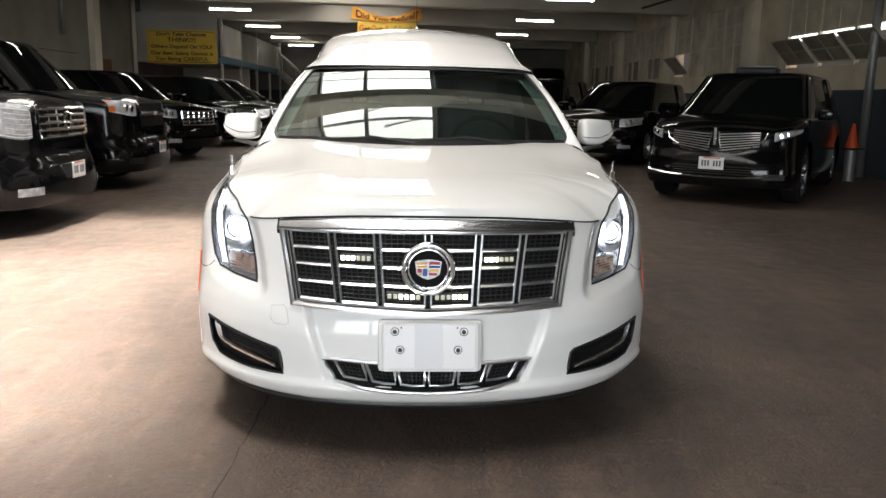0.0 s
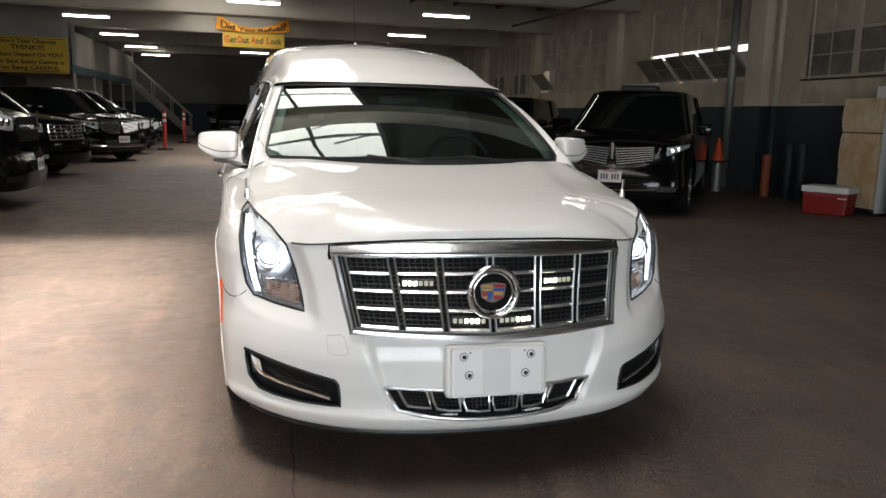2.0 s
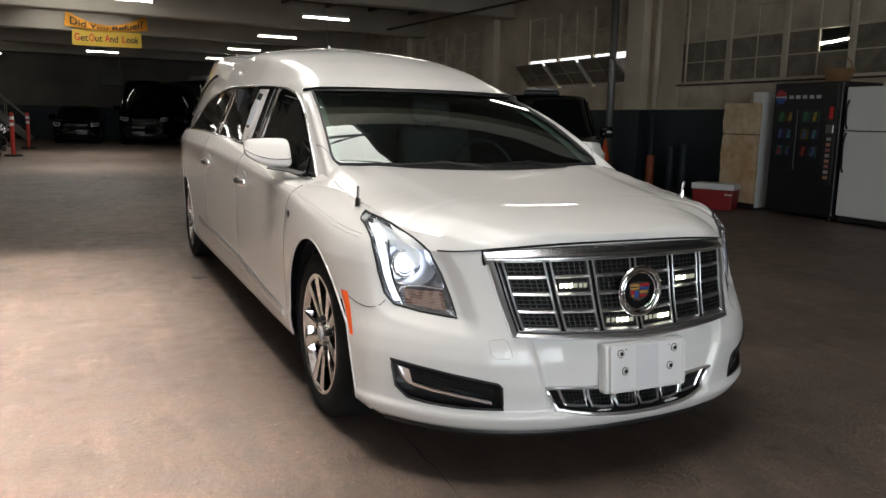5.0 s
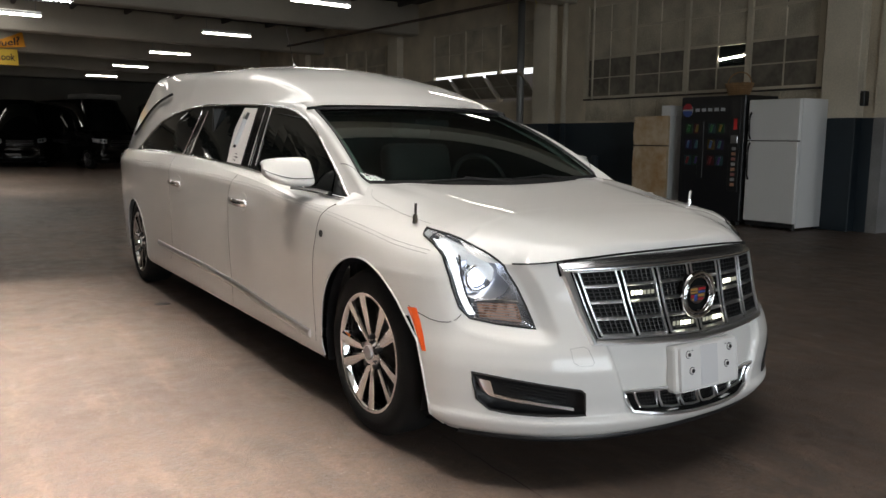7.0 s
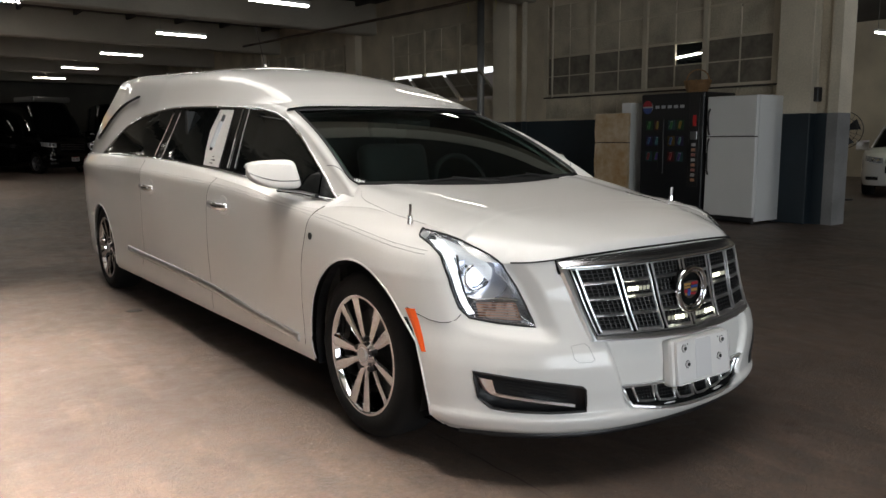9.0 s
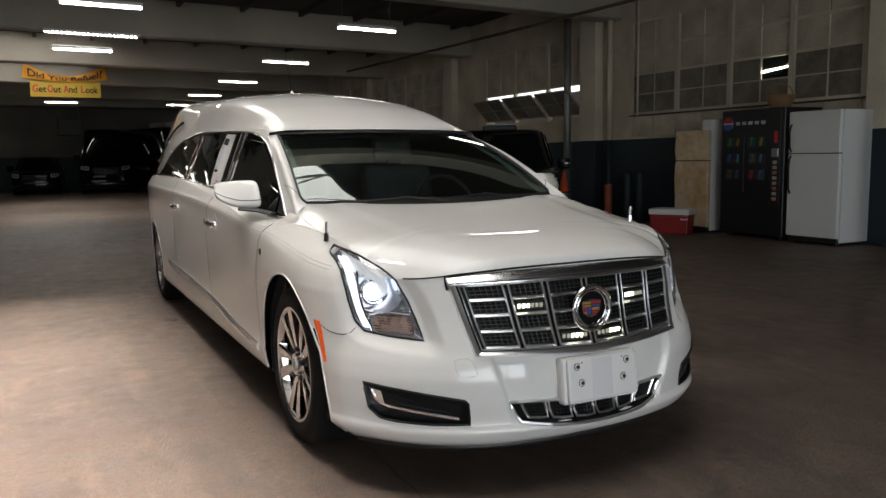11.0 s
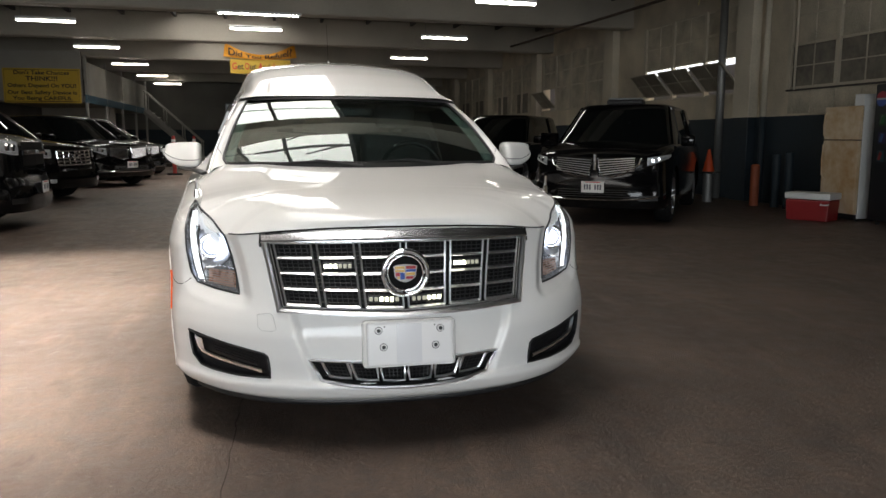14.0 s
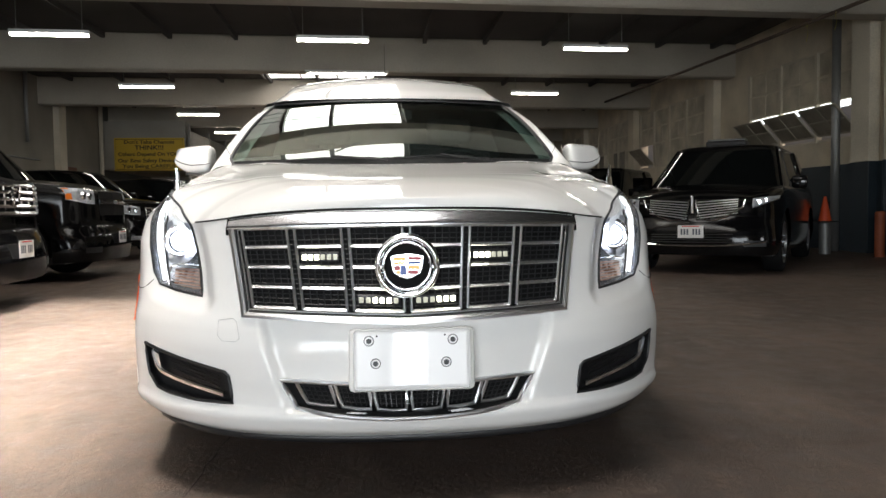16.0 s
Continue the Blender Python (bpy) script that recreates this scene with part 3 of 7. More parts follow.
b = hood_rows(1)
join(b, hood_rows(-1))
bmesh.ops.remove_doubles(b, verts=b.verts, dist=0.0008)
part("bonnet", b, WHITE, hearse, smooth=True)
for side in (-1, 1):
    rows = [[Vector((side * x, y, hood_z(x, min(y, 1.27)) - 0.002)) for x in (0.722, 0.735, 0.75, 0.77, 0.79)] for y in (1.16, 1.20, 1.24, 1.28, 1.33)]
    b = grid(rows)
    if side < 0:
        bmesh.ops.reverse_faces(b, faces=b.faces)
    part("cowl_corner", b, WHITE, hearse, smooth=True)

# greenhouse: sides and raised roof
BELT = TOPZ
ROOF = [(1.96, 1.400), (2.04, 1.420), (2.2, 1.49), (2.52, 1.598), (3.0, 1.70), (3.4, 1.745), (3.8, 1.758), (4.4, 1.772), (5.2, 1.786), (6.05, 1.795)]
TAILW = [(4.0, 1.0), (5.0, 0.985), (5.6, 0.94), (5.95, 0.89), (6.1, 0.86)]


def side_x(z, y):
    """Half width of the greenhouse: a ledge inside the body at the belt, leaning in to the roof."""
    zb = curve(BELT, y)
    xb = curve([(1.2, 0.80), (1.6, 0.832), (2.2, 0.852), (3.0, 0.866), (4.0, 0.872)], y)
    xt = curve([(1.2, 0.637), (2.05, 0.648), (2.6, 0.692), (3.0, 0.733), (4.0, 0.765)], y)
    return (xb + (xt - xb) * (z - zb) / (1.42 - zb)) * curve(TAILW, y)


CAP = [(1, 0), (0.962, 0.2), (0.926, 0.4), (0.892, 0.58), (0.858, 0.70), (0.79, 0.80), (0.66, 0.875), (0.45, 0.935), (0.22, 0.983), (0, 1)]  # half section of the raised roof
CAPREAR = [(1, 0), (0.967, 0.2), (0.936, 0.4), (0.908, 0.58), (0.882, 0.74), (0.83, 0.87), (0.70, 0.935), (0.47, 0.97), (0.23, 0.992), (0, 1)]  # squarer towards the tail


@functools.lru_cache(maxsize=None)
def roof_row(y, n=36):
    zb, zr = curve(BELT, y) - 0.01, curve(ROOF, y)
    zs = curve([(2.0, 1.390), (2.045, 1.404), (2.2, 1.427), (2.55, 1.44)], y)
    lean = curve([(3.6, 0.0), (4.6, 0.22), (5.3, 0.66), (6.05, 1.1)], y)
    row = []
    for k in range(9):
        z = zb + (zs - zb) * k / 8
        yy = y + min(0, 1.13 - z) * lean
        row.append(Vector((side_x(z, yy), yy, z)))
    xs = row[-1].x
    bow = curve([(2.0, 0.9), (2.5, 0.45), (3.2, 0.0)], y)  # the front edge bows forward in the middle
    w = min(1, max(0, (y - 3.6) / 1.6))
    w = w * w * (3 - 2 * w)
    arc = dense([(a[0] * (1 - w) + c[0] * w, a[1] * (1 - w) + c[1] * w) for a, c in zip(CAP, CAPREAR)], 0.01)
    for _ in range(40):
        arc = arc[:1] + [((a[0] + 2 * m[0] + c[0]) / 4, (a[1] + 2 * m[1] + c[1]) / 4) for a, m, c in zip(arc, arc[1:], arc[2:])] + arc[-1:]
    arc = [arc[round(k * (len(arc) - 1) / n)] for k in range(n + 1)]
    for cx, cz in arc[1:]:
        x, z = xs * cx, zs + (zr - zs) * cz
        row.append(Vector((x, y + min(0, 1.13 - z) * lean - 0.10 * bow * (1 - (x / xs) ** 2), z)))
    row[-1].x = 0
    return row


ys = [2.045 + 0.04 * i for i in range(101)]
b = grid([[p for p in roof_row(y)] + [Vector((-p.x, p.y, p.z)) for p in reversed(roof_row(y)[:-1])] for y in ys])
part("roof", b, WHITE, hearse, smooth=True)
for side in (-1, 1):
    ledge = [i for i in range(len(plan)) if 1.12 < plan[i][1] < 6.04 and i < len(plan) - 10]
    rows = []
    for i in ledge:
        q = skin_point(i, curve(TOPZ, plan[i][1]))
        y = min(q.y, ys[-1])
        rows.append([Vector((side * x, q.y, z)) for x, z in ((q.x, q.z), (q.x * 0.75 + 0.25 * side_x(q.z, y), q.z + 0.010), (q.x * 0.4 + 0.6 * side_x(q.z, y), q.z + 0.019), (side_x(q.z, y) - 0.02, q.z + 0.022))])
    b = grid(rows)
    if side < 0:
        bmesh.ops.reverse_faces(b, faces=b.faces)
    part("shoulder", b, WHITE, hearse, smooth=True)
r = roof_row(ys[-1])
b = grid([[Vector((p.x * (1 - k / 8), p.y + 0.02 * math.sin(math.pi / 2 * k / 8), p.z)) for k in range(17)] for p in r[:-1]])
part("tailgate", b, WHITE, hearse)


def a_line(y):
    return 0.985 + (y - 1.16) * 0.478


def ws_edge(u):
    """The side edge of the windscreen, bottom to top."""
    return Vector((0.730 - 0.121 * u - 0.035 * max(0, 1 - u / 0.1) ** 2, 1.247 + 0.80 * u, 1.033 + 0.362 * u + 0.03 * math.sin(math.pi * u)))


for side in (-1, 1):
    rows = []
    for k in range(25):
        y = 1.13 + (2.06 - 1.13) * k / 24
        z0, z1 = curve(BELT, y) - 0.02, max(curve(BELT, y) - 0.015, a_line(y) - 0.028 * max(0, k / 24 - 0.6) / 0.4)
        rows.append([Vector((side * side_x(z0 + (z1 - z0) * j / 8, y), y, z0 + (z1 - z0) * j / 8)) for j in range(9)])
    b = grid(rows)
    if side < 0:
        bmesh.ops.reverse_faces(b, faces=b.faces)
    part("door_frame", b, WHITE, hearse, smooth=True)
    rows = []
    for k in range(25):
        u = k / 24
        y = 1.13 + (2.06 - 1.13) * u
        zo = max(a_line(y) - 0.028 * max(0, u - 0.6) / 0.4, curve(BELT, y) - 0.015)
        o = Vector((max(ws_edge(u).x + 0.03, side_x(zo, y)), y, zo))
        e = ws_edge(u)
        rows.append([Vector((side * q.x, q.y, q.z)) for q in (o.lerp(e, j / 6) + Vector((0.012, -0.01, 0.018)) * math.sin(math.pi * j / 6) * (1 - u ** 3) for j in range(7))])
    b = grid(rows)
    if side < 0:
        bmesh.ops.reverse_faces(b, faces=b.faces)
    part("a_pillar", b, WHITE, hearse, smooth=True)
    seam = []
    for k in range(9):
        u = 0.34 - 0.25 * k / 8
        y = 1.13 + (2.06 - 1.13) * u
        o = Vector((side_x(a_line(y), y), y, a_line(y)))
        q = o.lerp(ws_edge(u), k / 8) + Vector((0.012, -0.01, 0.018)) * math.sin(math.pi * k / 8) * (1 - u ** 3)
        seam.append((side * q.x, q.y, q.z))
    part("pillar_seam", tube(seam, 0.0016, 5), mat("panel_gap_fine", (0.06, 0.06, 0.06), 0.8), hearse)


def shell(rows, back, closed=False):
    """A closed sheet of glass between two skins."""
    b = grid(rows, closed)
    c = grid(back, closed)
    bmesh.ops.reverse_faces(c, faces=c.faces)
    join(b, c)
    return b


# windscreen
def ws(u, v, out=0.0):
    """u across -1..1, v up 0..1."""
    e = ws_edge(v)
    c = Vector((0, 1.085 + 0.875 * v, 1.035 + 0.372 * v + 0.034 * math.sin(math.pi * v)))
    k = u * u
    return Vector((e.x * u, c.y + (e.y - c.y) * k, c.z + (e.z - c.z) * k)) + Vector((0, -0.45, 0.89)) * out


WSGLASS = glass_mat("windscreen_glass", (0.42, 0.56, 0.50), 0.0, 1.85)
b = shell([[ws(-1 + 2 * i / 30, j / 16) for i in range(31)] for j in range(17)], [[ws(-1 + 2 * i / 30, j / 16, -0.005) for i in range(31)] for j in range(17)])
screen = part("windscreen", b, WSGLASS, hearse, "tinted curved glass", smooth=True)
screen.visible_shadow = False
b = grid([[ws(-1 + 2 * i / 30, 0.972 + 0.028 * j, 0.004) for i in range(31)] for j in range(2)])
part("windscreen_band", b, TRIM, hearse)
b = grid([[ws(-1 + 2 * i / 30, v, o) for i in range(31)] for v, o in ((0.028, 0.005), (0.0, 0.004), (-0.06, -0.005), (-0.10, -0.03))])
part("cowl", b, mat("matt_black_cowl", (0.012, 0.012, 0.012), 0.75, spec=0.2), hearse)
part("screen_seal", tube([ws(-1, j / 16) for j in range(17)] + [ws(-1 + 2 * i / 30, 1.0) for i in range(1, 31)] + [ws(1, 1 - j / 16) for j in range(1, 17)], 0.008, 6), TRIM, hearse)
for pts, arm in (([(-0.70, 0.0), (-0.40, 0.022), (-0.12, 0.012)], [(-0.05, -0.03), (-0.22, 0.0), (-0.38, 0.028)]), ([(-0.02, 0.012), (0.25, 0.03), (0.58, 0.008)], [(0.62, -0.03), (0.45, 0.0), (0.27, 0.035)])):
    wb = part("wiper", tube([ws(u, v, 0.012) for u, v in pts], 0.0036, 6), TRIM, hearse)
    part("wiper_arm", tube([ws(u, v, 0.018) for u, v in arm], 0.0045, 6), TRIM, wb)

# cabin
SEAT = mat("grey_leather", (0.06, 0.06, 0.059), 0.55, vary=0.2)
DASH = mat("dark_dashboard", (0.03, 0.032, 0.033), 0.6, bump=0.1)
PILLARTRIM = mat("pale_pillar_trim", (0.30, 0.34, 0.31), 0.8)
LINING = mat("grey_lining", (0.11, 0.115, 0.11), 0.9)
b = bmesh.new()
box(-0.84, 1.3, 0.3, 0.84, 5.9, 0.34, bm=b)
box(-0.80, 3.2, 0.3, 0.80, 3.24, 1.42, bm=b)
box(-0.80, 1.2, 0.3, 0.80, 1.24, 0.9, bm=b)
part("cabin_lining", b, DASH, hearse)
for side in (-1, 1):
    rows = [[Vector((side * (min(0.875, side_x(z, y)) - 0.04), y, z)) for z in (0.4, 0.7, 0.96, min(1.02, a_line(y) - 0.03), min(1.2, a_line(y) - 0.03), min(1.40, a_line(y) - 0.03))] for y in [1.2 + 0.1 * k for k in range(21)]]
    part("door_lining", grid(rows), DASH, hearse)
rows = []
for k in range(9):
    y = 1.22 + 0.55 * k / 8
    rows.append([Vector((-0.72 + 1.44 * i / 12, y + 0.12 * ((-1 + i / 6) ** 2) * (1 - k / 8), 1.0 - 0.05 * (k / 8) + 0.035 * math.sin(math.pi * k / 8) + 0.02 * math.cos(1.2 * (-1 + i / 6)))) for i in range(13)])
rows.append([p + Vector((0, 0.02, -0.35)) for p in rows[-1]])
part("dashboard", grid(rows), DASH, hearse, smooth=True)
b = tube([(0.36 + 0.185 * math.cos(t * math.pi / 16), 1.86 + 0.07 * math.sin(t * math.pi / 16), 0.97 + 0.17 * math.sin(t * math.pi / 16)) for t in range(32)], 0.016, 8, closed=True)
wheel = part("steering_wheel", b, TRIM, hearse, smooth=True)
b = tube([(0.19, 1.86, 0.97), (0.36, 1.84, 0.96), (0.53, 1.86, 0.97)], 0.03, 8, flat=(0.02, 0.035))
join(b, tube([(0.36, 1.84, 0.97), (0.36, 1.80, 0.81)], 0.02, 8))
part("spoke", b, TRIM, wheel)
for x in (-0.38, 0.38):
    b = box(-0.25, -0.09, 0.0, 0.25, 0.07, 0.62, 0.06, seg=3)
    bmesh.ops.transform(b, matrix=Matrix.Translation((x, 2.52, 0.60)) @ Matrix.Rotation(radians(-14), 4, "X"), verts=b.verts)
    seat = part("seat", b, SEAT, hearse, "grey leather front seat", smooth=True)
    b = box(-0.14, -0.05, 0.66, 0.14, 0.05, 0.84, 0.045, seg=3)
    bmesh.ops.transform(b, matrix=Matrix.Translation((x, 2.52, 0.60)) @ Matrix.Rotation(radians(-14), 4, "X"), verts=b.verts)
    part("headrest", b, SEAT, seat, smooth=True)
    for dx in (-0.05, 0.05):
        part("headrest_post", cyl(0.007, 0.007, (x + dx, 2.66, 1.18), (x + dx, 2.68, 1.27), 8), CHROME, seat)
part("rear_mirror", box(-0.11, 1.82, 1.29, 0.11, 1.85, 1.345, 0.015, seg=2), TRIM, hearse)
rows = [[Vector((x, y, min(1.40, curve(ROOF, y) - 0.04) - 0.03 * (x / 0.7) ** 2)) for x in (-0.7, -0.4, 0, 0.4, 0.7)] for y in (2.02, 2.3, 2.6, 3.2)]
part("headliner", grid(rows), LINING, hearse)
for side in (-1, 1):
    b = grid([[Vector((side * (ws_edge(k / 8).x + dx), ws_edge(k / 8).y + dy, ws_edge(k / 8).z - 0.035)) for dx, dy in ((-0.045, 0.0), (0.02, 0.03))] for k in range(9)])
    part("pillar_trim", b, PILLARTRIM, hearse)

# grille
GZT, GZB = 0.79, 0.545


def gx(u, z):
    """Width across the grille, which narrows towards its foot."""
    return u * (0.462 + (0.515 - 0.462) * (z - 0.548) / 0.26)


def gz(u, v):
    """Height in the grille: v 0 at the foot, 1 at the head; both edges are lower in the middle of the foot."""
    zb, zt = 0.530 + 0.018 * abs(u), 0.790 - 0.008 * abs(u) ** 2
    return zb + (zt - zb) * v


def gp(u, v, out=0.0):
    z = gz(u, v)
    return front(gx(u, z), z, out, True)


GMESH = mat("grille_black", (0.004, 0.004, 0.004), 0.7, spec=0.15)
BAR = mat("polished_bar", (0.93, 0.94, 0.96), 0.28, 1.0)
RIB = mat("mesh_black", (0.016, 0.016, 0.017), 0.4, spec=0.4)
grille = part("grille", grid([[gp(-1 + i / 20, j / 10, 0.004) for i in range(41)] for j in range(11)]), GMESH, hearse, "chrome bar grille over black mesh")
b = bmesh.new()
for j in range(1, 16):
    join(b, tube([gp(-0.97 + 1.94 * i / 24, 0.05 + 0.90 * j / 16, 0.007) for i in range(25)], 0.002, 4))
for i in range(1, 48):
    if i % 8:
        u = -1 + i / 24
        join(b, tube([gp(u, 0.04, 0.007), gp(u, 0.5, 0.007), gp(u, 0.96, 0.007)], 0.002, 4))
part("mesh_ribs", b, RIB, grille)
COLS = [-0.965, -0.655, -0.345, 0.0, 0.345, 0.655, 0.965]
ROWS = [0.055, 0.29, 0.525, 0.76]
for c in range(6):
    u0, u1 = COLS[c] + 0.022, COLS[c + 1] - 0.022
    for v in ROWS:
        b = grid([[gp(u0 + (u1 - u0) * k / 6, v + dv, o) for k in range(7)] for dv, o in ((0.021, 0.004), (0.015, 0.012), (-0.008, 0.018), (-0.017, 0.016), (-0.021, 0.004))])
        bmesh.ops.reverse_faces(b, faces=b.faces)
        part("bar", b, BAR, grille)
    for u in (u0, u1):
        for v0, v1 in ([(0.055, 0.985)] if abs(u) > 0.1 else [(0.055, 0.26), (0.82, 0.985)]):
            part("upright", tube([gp(u, v0 + (v1 - v0) * k / 6, 0.015) for k in range(7)], 0.0042, 6), BAR, grille)
TRIMCHROME = mat("dark_polished_metal", (0.62, 0.63, 0.66), 0.24, 1.0)


def grille_loop(ku, v0, v1, out):
    """A closed line round the grille, ku wide and from v0 to v1 high."""
    return ([gp(ku * (-1 + i / 16), v1, out) for i in range(33)] + [gp(ku, v1 + (v0 - v1) * k / 8, out) for k in range(1, 9)]
            + [gp(ku * (1 - i / 16), v0, out) for i in range(1, 33)] + [gp(-ku, v0 + (v1 - v0) * k / 8, out) for k in range(1, 8)])


b = grid([grille_loop(*q) for q in ((1.036, -0.088, 1.0, -0.045), (1.035, -0.085, 1.0, 0.001), (1.03, -0.075, 1.0, 0.014), (1.012, -0.045, 0.995, 0.018), (0.992, -0.012, 0.99, 0.014), (0.985, 0.0, 0.985, 0.004))], closed=True)
bmesh.ops.recalc_face_normals(b, faces=b.faces)
part("frame", b, BAR, grille, "polished metal frame")
part("frame_line", tube(grille_loop(0.972, 0.022, 0.975, 0.011), 0.0028, 6, closed=True), BAR, grille)
top = [(-0.526 + 1.052 * i / 44) for i in range(45)]


def trim_z(x, dz):
    u = abs(x) / 0.526
    return 0.783 - 0.003 * u * u + dz * (1 - 0.40 * u ** 3)


b = grid([[front(x, trim_z(x, dz), o, True) for x in top] for dz, o in ((-0.004, 0.002), (0.0, 0.016), (0.005, 0.0195), (0.016, 0.018), (0.040, 0.006), (0.046, 0.0), (0.047, -0.03))])
part("top_trim", b, TRIMCHROME, grille, "dark polished metal trim bar", smooth=True)
part("trim_line", tube([front(x, trim_z(x, 0.001), 0.017, True) for x in top], 0.0026, 6), BAR, grille)
gap = [front(-0.528, trim_z(0.526, -0.03), 0.004), front(-0.530, trim_z(0.526, 0.0), 0.004)] + [front(x * 1.004, trim_z(x, 0.052), 0.002) for x in top] + [front(0.530, trim_z(0.526, 0.0), 0.004), front(0.528, trim_z(0.526, -0.03), 0.004)]
part("shut_line", tube(gap, 0.0045, 6), GMESH, grille)
LEDLIT = mat("led_lit", (0.8, 0.8, 0.7), 0.2, emit=(1.0, 0.98, 0.74), strength=7.0)
LEDDIM = mat("led_dim", (0.32, 0.32, 0.28), 0.2, emit=(1.0, 0.97, 0.7), strength=0.35)
for c, r, lit in ((1, 2, (0, 1, 2)), (4, 2, (0, 1, 2)), (2, 0, (2, 3, 4)), (3, 0, (3, 4, 5))):
    u0, u1 = COLS[c] + 0.045, COLS[c + 1] - 0.05
    v = ROWS[r] + 0.115
    led = part("led_lamp", tube([gp(u0 + (u1 - u0) * k / 6, v, 0.009) for k in range(7)], 0.012, 8, flat=(0.007, 0.016)), TRIM, grille)
    for k in range(6):
        p = gp(u0 + (u1 - u0) * (k + 0.5) / 6, v, 0.018)
        part("led", box(p.x - 0.0065, p.y - 0.002, p.z - 0.008, p.x + 0.0065, p.y + 0.004, p.z + 0.008, 0.002), LEDLIT if k in lit else LEDDIM, led)

# emblem: ring and shield
EY = -0.010
emblem = part("emblem", tube([(0.083 * math.cos(t * math.pi / 24), -0.012 + EY, 0.672 + 0.083 * math.sin(t * math.pi / 24)) for t in range(48)], 0.010, 8, closed=True), CHROME, hearse, "chrome ring emblem with coloured shield", smooth=True)
part("emblem_ring", tube([(0.067 * math.cos(t * math.pi / 24), -0.010 + EY, 0.672 + 0.067 * math.sin(t * math.pi / 24)) for t in range(48)], 0.0045, 6, closed=True), CHROME, emblem, smooth=True)
part("emblem_back", cyl(0.072, 0.072, (0, 0.0 + EY, 0.672), (0, 0.03 + EY, 0.672), 40), GMESH, emblem)
part("shield", sheet([(-0.046, 0.698), (-0.03, 0.703), (0, 0.706), (0.03, 0.703), (0.046, 0.698), (0.040, 0.655), (0.02, 0.641), (0, 0.635), (-0.02, 0.641), (-0.040, 0.655)], 0.008, at=-0.001 + EY), CHROME, emblem)
GOLD, CRIMSON, NAVY = mat("gold_enamel", (0.55, 0.33, 0.10), 0.3, 0.4), mat("crimson_enamel", (0.35, 0.02, 0.03), 0.3), mat("blue_enamel", (0.03, 0.07, 0.28), 0.3)
for x0, x1, z0, z1, m in ((-0.040, -0.003, 0.688, 0.697, GOLD), (-0.038, -0.003, 0.677, 0.684, GOLD), (0.003, 0.040, 0.688, 0.698, CRIMSON), (0.003, 0.040, 0.677, 0.685, NAVY), (-0.037, -0.021, 0.660, 0.673, CRIMSON),
                          (-0.019, -0.003, 0.648, 0.673, NAVY), (0.003, 0.036, 0.663, 0.673, GOLD), (0.003, 0.030, 0.650, 0.659, CRIMSON), (-0.030, -0.021, 0.650, 0.658, GOLD)):
    part("shield_panel", box(x0, -0.0105 + EY, z0, x1, -0.0085 + EY, z1), m, emblem)

# lower grille
def lp(u, v, out=0.0):
    z0, z1 = 0.250 + 0.026 * abs(u) ** 2.0, 0.334 + 0.020 * abs(u)
    z = z0 + (z1 - z0) * v
    return front(u * (0.316 + 0.046 * v), z, out)


lower = part("lower_grille", grid([[lp(-1 + i / 20, j / 6, 0.004) for i in range(41)] for j in range(7)]), GMESH, hearse, "chrome framed lower air intake")
ol = [lp(-1 + i / 12, 1.0, 0.008) for i in range(25)] + [lp(1, 1 - k / 4, 0.008) for k in range(1, 5)] + [lp(1 - i / 12, 0.0, 0.008) for i in range(1, 25)] + [lp(-1, k / 4, 0.008) for k in range(1, 4)]
part("frame", tube(ol, 0.0065, 8, closed=True), BAR, lower)
for c in range(6):
    u0, u1 = -0.90 + 1.8 * c / 6 + 0.02, -0.90 + 1.8 * (c + 1) / 6 - 0.02
    part("cell_frame", tube([lp(u0, 0.95, 0.010), lp(u0, 0.55, 0.010), lp(u0 + 0.01, 0.24, 0.010), lp((u0 + u1) / 2, 0.22, 0.010), lp(u1 - 0.01, 0.24, 0.010), lp(u1, 0.55, 0.010), lp(u1, 0.95, 0.010)], 0.0055, 6), BAR, lower)
    b = bmesh.new()
    for k in range(1, 6):
        u = u0 + (u1 - u0) * k / 6
        join(b, tube([lp(u, 0.3, 0.007), lp(u, 0.9, 0.007)], 0.002, 4))
    for k in range(1, 5):
        join(b, tube([lp(u0, 0.25 + 0.15 * k, 0.007), lp(u1, 0.25 + 0.15 * k, 0.007)], 0.002, 4))
    part("mesh_ribs", b, RIB, lower)

# number plate carrier
b = box(-0.158, -0.012, 0, 0.166, 0.0, 0.166, 0.012, seg=3)
M = Matrix.Translation((0.004, -0.082, 0.334)) @ Matrix.Rotation(radians(-6), 4, "X")
bmesh.ops.transform(b, matrix=M, verts=b.verts)
carrier = part("plate_carrier", b, PLATE, hearse, "empty white plastic number plate carrier")
b = box(-0.172, 0.0, -0.006, 0.180, 0.05, 0.170, 0.014, seg=2)
bmesh.ops.transform(b, matrix=M, verts=b.verts)
part("carrier_base", b, WHITE, carrier)
b = box(-0.048, -0.0135, 0.012, 0.046, -0.0115, 0.158)
bmesh.ops.transform(b, matrix=M, verts=b.verts)
part("carrier_strip", b, mat("glossy_strip", (0.72, 0.72, 0.73), 0.12, coat=0.5), carrier)
